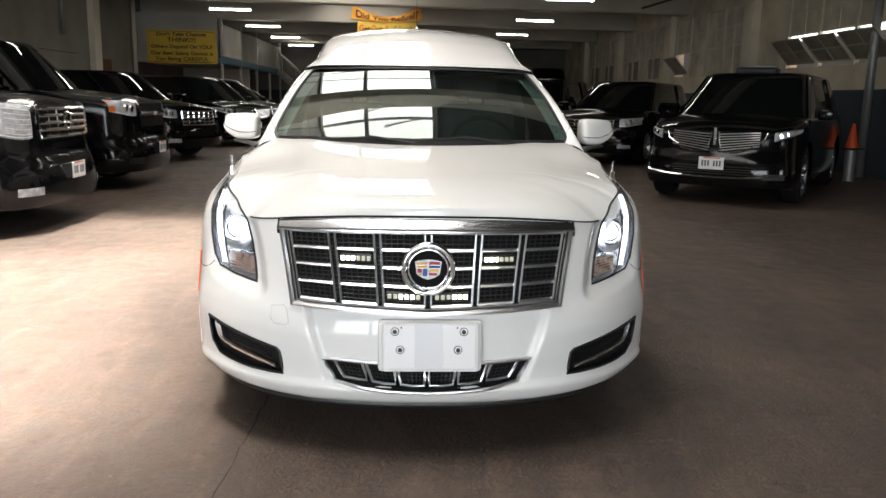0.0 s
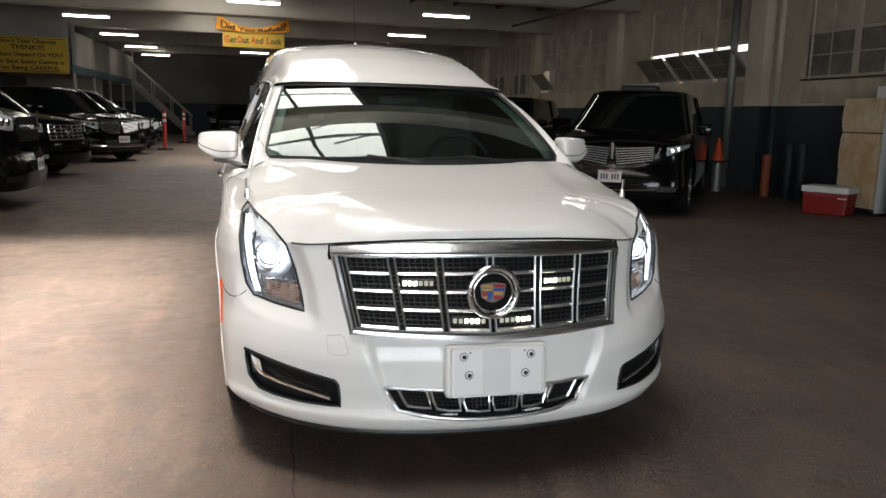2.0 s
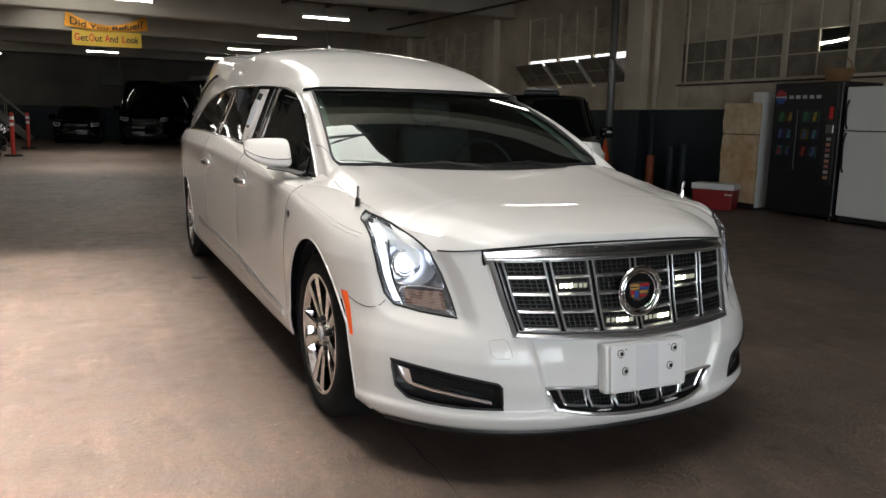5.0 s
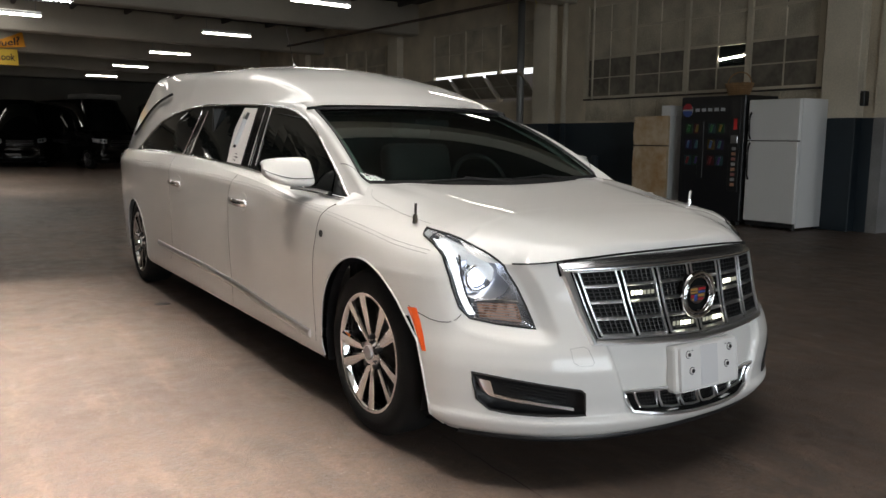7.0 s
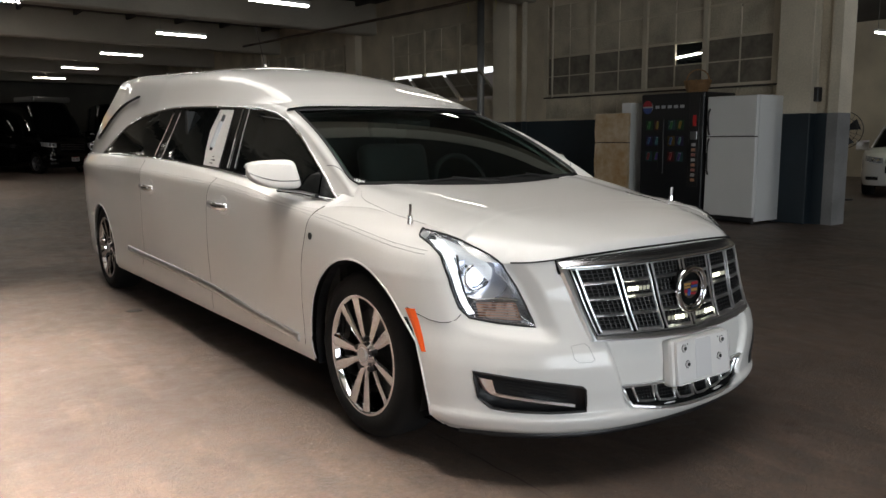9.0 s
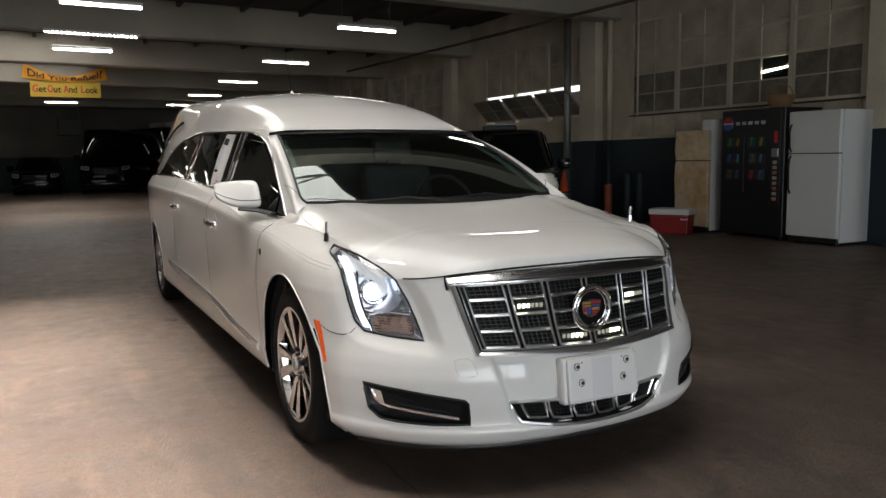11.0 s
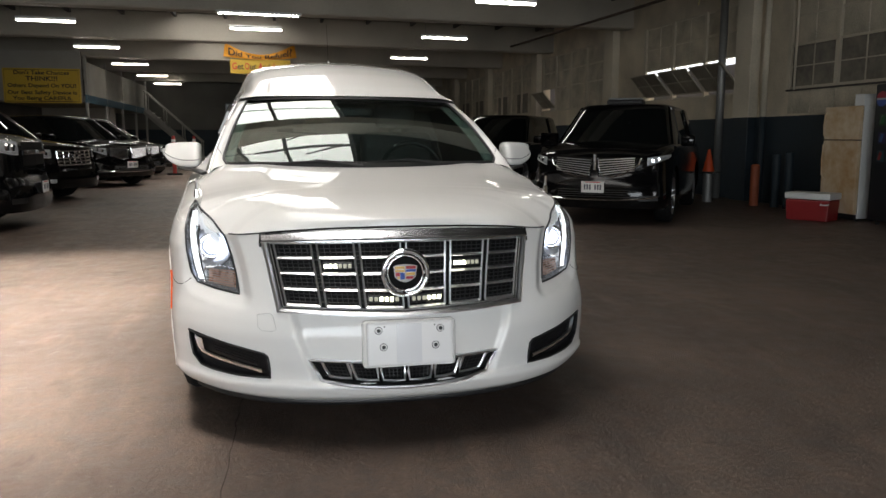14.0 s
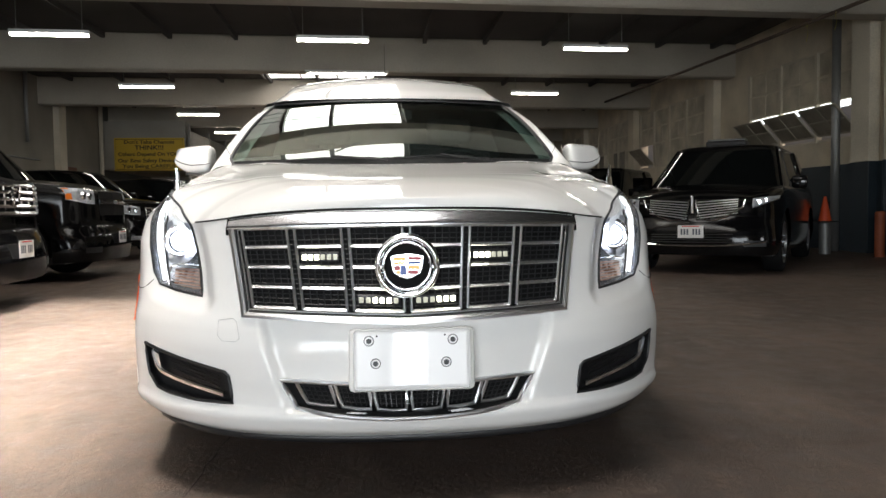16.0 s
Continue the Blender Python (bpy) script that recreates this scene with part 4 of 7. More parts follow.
for x, z in ((-0.115, 0.136), (0.117, 0.136), (-0.097, 0.074), (0.098, 0.074)):
    b = cyl(0.0145, 0.0145, (x, -0.0115, z), (x, -0.013, z), 18)
    bmesh.ops.transform(b, matrix=M, verts=b.verts)
    part("gasket", b, TRIM, carrier)
    b = cyl(0.0125, 0.011, (x, -0.012, z), (x, -0.017, z), 16)
    bmesh.ops.transform(b, matrix=M, verts=b.verts)
    sc = part("washer", b, PLATE, carrier)
    b = cyl(0.0075, 0.0075, (x, -0.017, z), (x, -0.019, z), 12)
    bmesh.ops.transform(b, matrix=M, verts=b.verts)
    part("screw", b, TRIM, sc)
for x in (-0.093, 0.095):
    b = cyl(0.003, 0.003, (x, -0.0115, 0.149), (x, -0.0125, 0.149), 8)
    bmesh.ops.transform(b, matrix=M, verts=b.verts)
    part("hole", b, TRIM, carrier)

# headlamps
HLCLEAR = glass_mat("clear_lens", (1, 1, 1), 0.0, 1.45)
HLDARK = mat("lamp_bezel", (0.40, 0.41, 0.43), 0.22, 0.85)
HLGLOW = mat("headlamp_beam", (1, 1, 1), 0.2, emit=(0.72, 0.80, 1.0), strength=6.0)
DRL = mat("running_light", (1, 1, 1), 0.3, emit=(0.93, 0.97, 1.0), strength=2.4)
GUIDE = mat("frosted_light_guide", (0.78, 0.80, 0.82), 0.35, emit=(0.93, 0.97, 1.0), strength=0.12)
AMBER = mat("amber_lens", (0.75, 0.10, 0.02), 0.15, emit=(1.0, 0.16, 0.03), strength=0.25)
INDIC = mat("indicator_reflector", (0.72, 0.58, 0.52), 0.25, 0.6, vary=0.6, scale=300, fine=250, second=(0.5, 0.22, 0.12))
cx, cz = sum(p[0] for p in HEADLAMP) / len(HEADLAMP), sum(p[1] for p in HEADLAMP) / len(HEADLAMP)


def hp(x, z, side, out):
    p = front(x, z, out)
    return Vector((p.x * side, p.y, p.z))


def densify(poly, n=4):
    out = []
    for (x0, y0), (x1, y1) in zip(poly, poly[1:] + poly[:1]):
        out += [(x0 + (x1 - x0) * k / n, y0 + (y1 - y0) * k / n) for k in range(n)]
    return out


def fan(poly, side, rings, outs):
    """A dished skin inside an outline on the front."""
    mx, mz = sum(p[0] for p in poly) / len(poly), sum(p[1] for p in poly) / len(poly)
    b = grid([[hp(mx + (x - mx) * r, mz + (z - mz) * r, side, o) for x, z in poly] for r, o in zip(rings, outs)], closed=True)
    if side < 0:
        bmesh.ops.reverse_faces(b, faces=b.faces)
    return b


HD = densify(HEADLAMP)
FD = densify(FOG)
for side in (-1, 1):
    lamp = part("headlamp", fan(HD, side, (1.0, 0.96, 0.85, 0.5, 0.02), (0.0, -0.02, -0.05, -0.06, -0.06)), HLDARK, hearse, "lit headlamp in a clear housing", smooth=True)
    b = fan(HD, side, (1.0, 0.9, 0.6, 0.3, 0.01), (0.003, 0.009, 0.015, 0.018, 0.018))
    c = fan(HD, side, (1.0, 0.9, 0.6, 0.3, 0.01), (0.000, 0.006, 0.012, 0.015, 0.015))
    bmesh.ops.reverse_faces(c, faces=c.faces)
    lens = part("lens", join(b, c), HLCLEAR, lamp, smooth=True)
    lens.visible_shadow = False
    part("gasket", tube([hp(x, z, side, 0.002) for x, z in HD], 0.0042, 6, closed=True), TRIM, lamp)
    c0 = hp(0.722, 0.738, side, -0.045)
    b = bmesh.new()
    bmesh.ops.create_uvsphere(b, u_segments=20, v_segments=12, radius=0.033)
    bmesh.ops.transform(b, matrix=Matrix.Translation(c0), verts=b.verts)
    part("projector", b, HLGLOW, lamp, "bright projector beam", smooth=True)
    n = (hp(0.722, 0.738, side, 0.02) - c0).normalized()
    q = n.to_track_quat("Z", "Y").to_matrix()
    part("projector_ring", tube([c0 + n * 0.012 + q @ Vector((0.047 * math.cos(t * math.pi / 12), 0.047 * math.sin(t * math.pi / 12), 0)) for t in range(24)], 0.008, 6, closed=True), CHROME, lamp, smooth=True)
    strip = [(0.803, 0.868), (0.808, 0.83), (0.808, 0.79), (0.804, 0.74), (0.796, 0.69), (0.786, 0.65), (0.774, 0.613)]
    b = grid([[hp(x - dx, z + dz, side, o) for x, z in strip] for dx, dz, o in ((0.0, 0.0, -0.016), (0.004, 0.0, -0.008), (0.018, 0.002, -0.008), (0.022, 0.002, -0.016))])
    part("running_light", b, DRL, lamp, "white light strip", smooth=True)
    upper = [(0.790, 0.893), (0.765, 0.868), (0.735, 0.842), (0.708, 0.812), (0.688, 0.782)]
    b = grid([[hp(x + dx * (1 - k / 5), z - dz, side, o) for k, (x, z) in enumerate(upper)] for dx, dz, o in ((0.0, 0.004, -0.012), (0.0, 0.014, -0.010), (0.012, 0.040, -0.018), (0.018, 0.055, -0.030))])
    part("upper_guide", b, GUIDE, lamp, "frosted upper light guide", smooth=True)
    for k in range(6):
        zr = 0.598 + 0.0095 * k
        part("reflector_rib", tube([hp(0.632, zr, side, -0.026), hp(0.69, zr + 0.002, side, -0.026), hp(0.745, zr + 0.004, side, -0.026)], 0.0018, 5), SATIN, lamp)
    part("chamber_edge", tube([hp(0.63, 0.662, side, -0.018), hp(0.69, 0.668, side, -0.018), hp(0.745, 0.66, side, -0.018), hp(0.757, 0.635, side, -0.018), hp(0.752, 0.60, side, -0.018)], 0.004, 6), CHROME, lamp)
    bowl = fan([(0.722 + 0.078 * math.cos(t * math.pi / 10), 0.738 + 0.075 * math.sin(t * math.pi / 10)) for t in range(20)], side, (1.0, 0.85, 0.62), (-0.022, -0.03, -0.052))
    part("reflector_bowl", bowl, SATIN, lamp, smooth=True)
    part("inner_strip", tube([hp(x, z, side, -0.018) for x, z in ((0.766, 0.842), (0.776, 0.79), (0.774, 0.73), (0.764, 0.66), (0.752, 0.612))], 0.0045, 6), TRIM, lamp)
    rows = [[hp(x, z + dz, side, -0.028) for x in (0.628, 0.655, 0.685, 0.71, 0.735)] for z, dz in ((0.592, 0), (0.61, 0), (0.63, 0.002), (0.648, 0.004))]
    part("indicator", grid(rows), INDIC, lamp, "amber indicator")
    fog = part("fog_recess", fan(FD, side, (1.0, 0.97, 0.9, 0.5, 0.02), (0.002, -0.02, -0.035, -0.045, -0.045)), TRIM, hearse, "black bumper side intake with a metal strip", smooth=True)
    part("edge", tube([hp(x, z, side, 0.002) for x, z in FD], 0.005, 6, closed=True), TRIM, fog)
    b = grid([[hp(x, z + dz, side, o) for x, z in ((0.792, 0.398), (0.780, 0.365), (0.765, 0.348), (0.745, 0.340), (0.70, 0.331), (0.62, 0.318), (0.535, 0.303))] for dz, o in ((0.004, -0.018), (0.004, -0.006), (-0.006, -0.006), (-0.008, -0.016))])
    part("metal_strip", b, BAR, fog)
    b = grid([[hp(x, z, side, -0.010) for x, z in ((0.792, 0.400), (0.783, 0.360), (0.765, 0.345))], [hp(x, z, side, -0.010) for x, z in ((0.764, 0.394), (0.757, 0.362), (0.752, 0.343))]])
    part("strip_end", b, BAR, fog)
    for k in range(5):
        part("louvre", tube([hp(0.73 - 0.005 * k, 0.398 - 0.011 * k, side, -0.024), hp(0.55, 0.366 - 0.011 * k, side, -0.024)], 0.0025, 5), TRIM, fog)
# tow eye cover, bumper lip, seams
PINSTRIPE = mat("grey_pinstripe", (0.45, 0.44, 0.43), 0.4)
SEAM = mat("panel_gap", (0.02, 0.02, 0.02), 0.8)
part("tow_cover", tube([hp(x, z, -1, 0.0012) for x, z in ((0.545, 0.518), (0.500, 0.525), (0.488, 0.515), (0.478, 0.47), (0.49, 0.462), (0.53, 0.462), (0.545, 0.475))], 0.0011, 5, closed=True), PINSTRIPE, hearse)
rows = [[front(-0.80 + 1.60 * i / 60, 0.190, o) + Vector((0, 0, dz)) for i in range(61)] for o, dz in ((-0.03, 0.008), (-0.006, -0.008), (-0.012, -0.024), (-0.04, -0.034), (-0.2, -0.034))]
part("front_lip", grid(rows), TRIM, hearse, smooth=True)
rows = [[Vector((x * k, y, 0.22)) for x in (-0.86, -0.4, 0.4, 0.86)] for y, k in ((0.12, 0.55), (0.35, 0.85), (0.55, 0.94), (1.4, 1.0), (4.65, 1.0), (5.5, 0.95), (6.0, 0.75))]
part("underbody", grid(rows), TRIM, hearse)
for side in (-1, 1):
    seam = [skin_point(i, curve(TOPZ, plan[i][1]), 0.001) for i in range(at_x(0.555), at_x(0.76), 3)]
    part("bonnet_seam", tube([Vector((side * p.x, p.y, p.z)) for p in (q + Vector((0, -0.002, 0.003)) for q in seam)], 0.003, 6), SEAM, hearse)
    seam = [(x, y, hood_z(x, y)) for x, y in dense([(0.778, 0.62), (0.786, 0.72), (0.790, 0.85), (0.792, 0.97), (0.786, 1.05), (0.770, 1.11), (0.742, 1.155)], 0.02)]
    part("bonnet_seam", tube([Vector((side * x, y, z + 0.0003)) for x, y, z in seam], 0.0014, 5), PINSTRIPE, hearse)
    for pts in ([(1.255, 0.952), (1.294, 0.925), (1.333, 0.869), (1.354, 0.793), (1.378, 0.72), (1.40, 0.6), (1.41, 0.45), (1.405, 0.30)], [(2.45, 1.032), (2.50, 0.99), (2.555, 0.9), (2.575, 0.75), (2.585, 0.6), (2.59, 0.38), (2.59, 0.27)], [(3.86, 1.10), (3.86, 0.9), (3.88, 0.6), (3.90, 0.45), (3.98, 0.35)]):
        part("door_seam", tube([flank(y, z, side, -0.001) for y, z in dense(pts, 0.015)], 0.0022, 5), SEAM, hearse)
    part("bumper_seam", tube([flank(y, z, side, 0.0) for y, z in ((0.575, 0.622), (0.52, 0.604), (0.46, 0.590), (0.42, 0.586))] + [hp(x, z, side, 0.0) for x, z in ((0.845, 0.588), (0.825, 0.598), (0.806, 0.615))], 0.0018, 5), SEAM, hearse)
    part("sill_moulding", tube([flank(y, z, side, 0.004) for y, z in ((1.46, 0.325), (1.9, 0.345), (2.5, 0.392), (3.2, 0.415), (4.0, 0.43), (4.3, 0.437))], 0.012, 8, flat=(0.010, 0.022)), BAR, hearse)
    for pz in (0.0, 0.012):
        part("pinstripe", tube([flank(y, curve(STRIPE, y) - pz, side, 0.0006) for y in [0.52 + 0.03 * k for k in range(150)]], 0.0012, 4), PINSTRIPE, hearse)
    for hy, hz in ((2.33, 0.888), (3.64, 0.926)):
        cup = part("handle_cup", grid([[flank(hy - 0.03 + r * 0.075 * math.cos(t * math.pi / 10), hz + r * 0.058 * math.sin(t * math.pi / 10), side, o) for t in range(20)] for r, o in ((1, 0.001), (0.93, 0.0035), (0.8, 0.002), (0.1, 0.001))], closed=True), WHITE, hearse, smooth=True)
        part("door_handle", tube([flank(hy + dy, hz + dz, side, o) for dy, dz, o in ((0.13, 0.004, 0.004), (0.11, 0.003, 0.03), (0.0, 0.0, 0.042), (-0.11, -0.003, 0.03), (-0.125, -0.004, 0.004))], 0.014, 10, flat=(0.012, 0.020)), CHROME, cup, "chrome door handle", smooth=True)
    part("side_repeater", cyl(0.016, 0.016, flank(1.298, 0.819, side, -0.002), flank(1.298, 0.819, side, 0.003), 16), TRIM, hearse)
    part("marker_lamp", grid([[flank(y, z, side, o) for (y, z), o in zip(r, (0.001, 0.006, 0.001))] for r in (((0.580, 0.617), (0.556, 0.620), (0.530, 0.621)), ((0.548, 0.570), (0.527, 0.573), (0.505, 0.575)), ((0.516, 0.520), (0.498, 0.523), (0.481, 0.525)), ((0.486, 0.470), (0.475, 0.471), (0.462, 0.472)))]), AMBER, hearse, "orange side marker lamp")
    # arch lips and liners
    for ya, za, r in ARCHES:
        ring = [(ya + r * math.cos(t), max(0.24, za + r * math.sin(t))) for t in [math.pi * (-0.08 + 1.16 * k / 40) for k in range(41)]]
        if ya < 2:
            ring = [q for q in ring if q[1] > 0.60 or q[0] > ya] + [(y, z) for z, y in reversed(NOSE_EDGE[1:-1])] + [(0.445, 0.19)]
        pts = [flank(y, z, side, 0.0) for y, z in ring]
        part("arch_lip", tube(pts, 0.0045, 6), WHITE, hearse, smooth=True)
        b = cyl(r + 0.02, r + 0.02, (side * 0.50, ya, za), (side * 0.878, ya, za), 40, caps=False)
        bmesh.ops.delete(b, geom=[f for f in b.faces if f.calc_center_median().z < za - 0.12], context="FACES")
        join(b, cyl(r + 0.02, r + 0.02, (side * 0.49, ya, za), (side * 0.50, ya, za), 40))
        part("arch_liner", b, TRIM, hearse)
    # flag holder on the wing
    fh = part("flag_holder", cyl(0.006, 0.006, (side * 0.800, 0.695, 0.922), (side * 0.802, 0.690, 0.992), 10), CHROME, hearse, "small chrome flag holder")
    part("holder_base", cyl(0.013, 0.009, (side * 0.800, 0.695, 0.915), (side * 0.801, 0.694, 0.948), 12), CHROME, fh)
    # mirror
    def mirror_ring(a, lift=0.0, low=None):
        s = (a + 1) / 2
        x = 0.851 + 0.196 * s
        end = (1 - abs(a) ** 9) ** 0.4 if abs(a) < 1 else 0.0
        yf, yb = 1.512 + 0.155 * s ** 1.5, 1.702 + 0.012 * s
        z0, z1 = 1.013 + 0.05 * max(0, (s - 0.45) / 0.55) ** 1.6, 1.150 - 0.012 * s * s
        ring = []
        for t in range(28):
            c, d = math.cos(t * math.pi / 14), math.sin(t * math.pi / 14)
            c, d = math.copysign(abs(c) ** 0.42, c), math.copysign(abs(d) ** 0.42, d)
            if low is not None:
                d = low
            hy, hz = ((yb - yf) / 2 + lift) * (0.25 + 0.75 * end), ((z1 - z0) / 2 + lift) * (0.35 + 0.65 * end)
            ring.append(Vector((side * x, (yf + yb) / 2 + hy * c + 0.034 * d * (c < 0), (z0 + z1) / 2 + hz * d)))
        return ring
    steps = [-1, -0.985, -0.95, -0.88] + [-0.75 + 0.125 * k for k in range(13)] + [0.82, 0.88, 0.93, 0.965, 0.985, 1]
    rows = [mirror_ring(a) for a in steps]
    rows = [[sum(rows[0], Vector()) / 28] * 28] + rows + [[sum(rows[-1], Vector()) / 28] * 28]
    b = grid(rows, closed=True)
    bmesh.ops.remove_doubles(b, verts=b.verts, dist=0.0002)
    bmesh.ops.recalc_face_normals(b, faces=b.faces)
    mir = part("door_mirror", b, WHITE, hearse, "white door mirror housing", smooth=True)
    part("mirror_arm", tube([(side * 0.82, 1.43, 0.985), (side * 0.87, 1.49, 1.0), (side * 0.95, 1.56, 1.010)], 0.02, 8, flat=(0.032, 0.009)), TRIM, mir)
    part("mirror_line", tube([mirror_ring(a, 0.001, -0.42)[14] for a in steps[2:-1]], 0.002, 5), TRIM, mir)
    part("mirror_glass", box(side * 0.87, 1.700, 1.045, side * 0.99, 1.716, 1.13, 0.004), CHROME, mir)
    # side windows
    def pane(name, poly, out=0.005, material=DARKGLASS, parent=hearse, n=6):
        d = densify(poly, n)
        mx, mz = sum(p[0] for p in d) / len(d), sum(p[1] for p in d) / len(d)
        rows = [[Vector((side * (side_x(mz + (z - mz) * r, mx + (y - mx) * r) + out), mx + (y - mx) * r, mz + (z - mz) * r)) for y, z in d] for r in (1.0, 0.66, 0.33, 0.01)]
        return part(name, grid(rows, closed=True), material, parent)
    DLO = [(1.262, 0.970), (1.33, 1.01), (1.406, 1.063), (1.585, 1.164), (1.758, 1.254), (1.971, 1.336), (2.131, 1.378), (2.343, 1.412), (2.538, 1.425), (2.943, 1.440), (3.537, 1.455), (3.789, 1.448), (4.244, 1.415), (4.588, 1.355), (4.847, 1.27), (5.012, 1.19), (5.16, 1.134), (4.5, 1.132), (3.95, 1.124), (3.371, 1.108), (2.787, 1.082), (2.463, 1.065), (2.066, 1.034), (1.544, 0.980)]
    sidewin = pane("window_surround", DLO, 0.003, GLOSSBLACK)
    part("chrome_surround", tube([(side * (side_x(z, y) + 0.005), y, z) for y, z in densify(DLO, 4)], 0.0075, 8, closed=True), CHROME, sidewin, smooth=True)
    pane("front_window", [(1.44, 0.995), (1.46, 1.075), (1.60, 1.155), (1.77, 1.240), (1.98, 1.320), (2.14, 1.362), (2.34, 1.392), (2.448, 1.398), (2.405, 1.24), (2.348, 1.078), (2.066, 1.049), (1.7, 1.010)], 0.006, parent=sidewin)
    pane("rear_window", [(2.84, 1.424), (3.1, 1.43), (3.44, 1.437), (3.50, 1.27), (3.54, 1.124), (3.1, 1.110), (2.81, 1.096), (2.85, 1.18), (2.875, 1.293)], 0.006, parent=sidewin)
    pane("quarter_window", [(3.59, 1.437), (3.8, 1.432), (4.24, 1.400), (4.57, 1.340), (4.83, 1.255), (4.99, 1.18), (5.08, 1.147), (4.5, 1.145), (3.73, 1.134), (3.65, 1.28)], 0.006, parent=sidewin)
    pil = pane("coach_pillar", [(2.651, 1.413), (2.824, 1.420), (2.861, 1.293), (2.832, 1.178), (2.793, 1.094), (2.572, 1.084), (2.612, 1.25)], 0.008, WHITE, sidewin)
    for ya, yb in ((2.463, 2.357), (2.538, 2.452), (3.454, 3.553), (3.573, 3.713)):
        part("window_divider", tube([(side * (side_x(z, y) + 0.008), y, z) for y, z in ((ya, 1.412), ((ya + yb) / 2 + 0.008, 1.25), (yb, 1.085 if ya < 3 else 1.118))], 0.0035, 6), CHROME, sidewin)
    cl = part("coach_lamp", tube([(side * (side_x(z, 2.6) + 0.024), 2.748, z) for z in (1.195, 1.24, 1.30, 1.35)], 0.017, 8), mat("coach_lamp_glass", (0.72, 0.75, 0.78), 0.15, 0.25, coat=0.5), pil, "chrome coach lamp")
    part("lamp_top", tube([(side * (side_x(z, 2.6) + 0.022), 2.748, z) for z in (1.345, 1.355, 1.375, 1.385)], 0.022, 8), CHROME, cl)
    part("lamp_foot", tube([(side * (side_x(z, 2.6) + 0.022), 2.748, z) for z in (1.178, 1.188, 1.20)], 0.012, 8), CHROME, cl)
    for k, (w, z) in enumerate(((0.035, 1.140), (0.085, 1.122), (0.05, 1.104))):
        part("pillar_script", box(side * (side_x(z, 2.6) + 0.010), 2.700 - w / 2, z - 0.006, side * (side_x(z, 2.6) + 0.013), 2.700 + w / 2, z + 0.006), TRIM, pil)
    # landau bar on the rear quarter
    part("landau_bar", tube([(side * (side_x(z, y) + 0.014), y, z) for y, z in dense([(4.506, 1.570), (4.725, 1.546), (4.914, 1.510), (5.08, 1.458), (5.22, 1.402), (5.40, 1.320), (5.56, 1.262)], 0.05)], 0.011, 8), GLOSSBLACK, hearse, "black landau bar", smooth=True)
    tl = [i for i in range(len(plan)) if plan[i][1] > 5.9 and plan[i][0] > 0.62]
    b = grid([[Vector((side * q.x, q.y, q.z)) for q in (skin_point(i, z, 0.006) for i in tl)] for z in (0.93, 1.0, 1.06, 1.10)])
    part("tail_lamp", b, RED, hearse, "red tail lamp", smooth=True)
# aerial on the roof
ae = part("aerial", cyl(0.0022, 0.0014, (0, 3.78, 1.775), (0.0, 3.93, 2.11), 6), TRIM, hearse)
part("aerial_base", cyl(0.028, 0.008, (0, 3.76, 1.745), (0, 3.78, 1.792), 12), WHITE, ae)


BRAKEIRON = mat("brake_iron", (0.07, 0.068, 0.066), 0.5, 0.8)


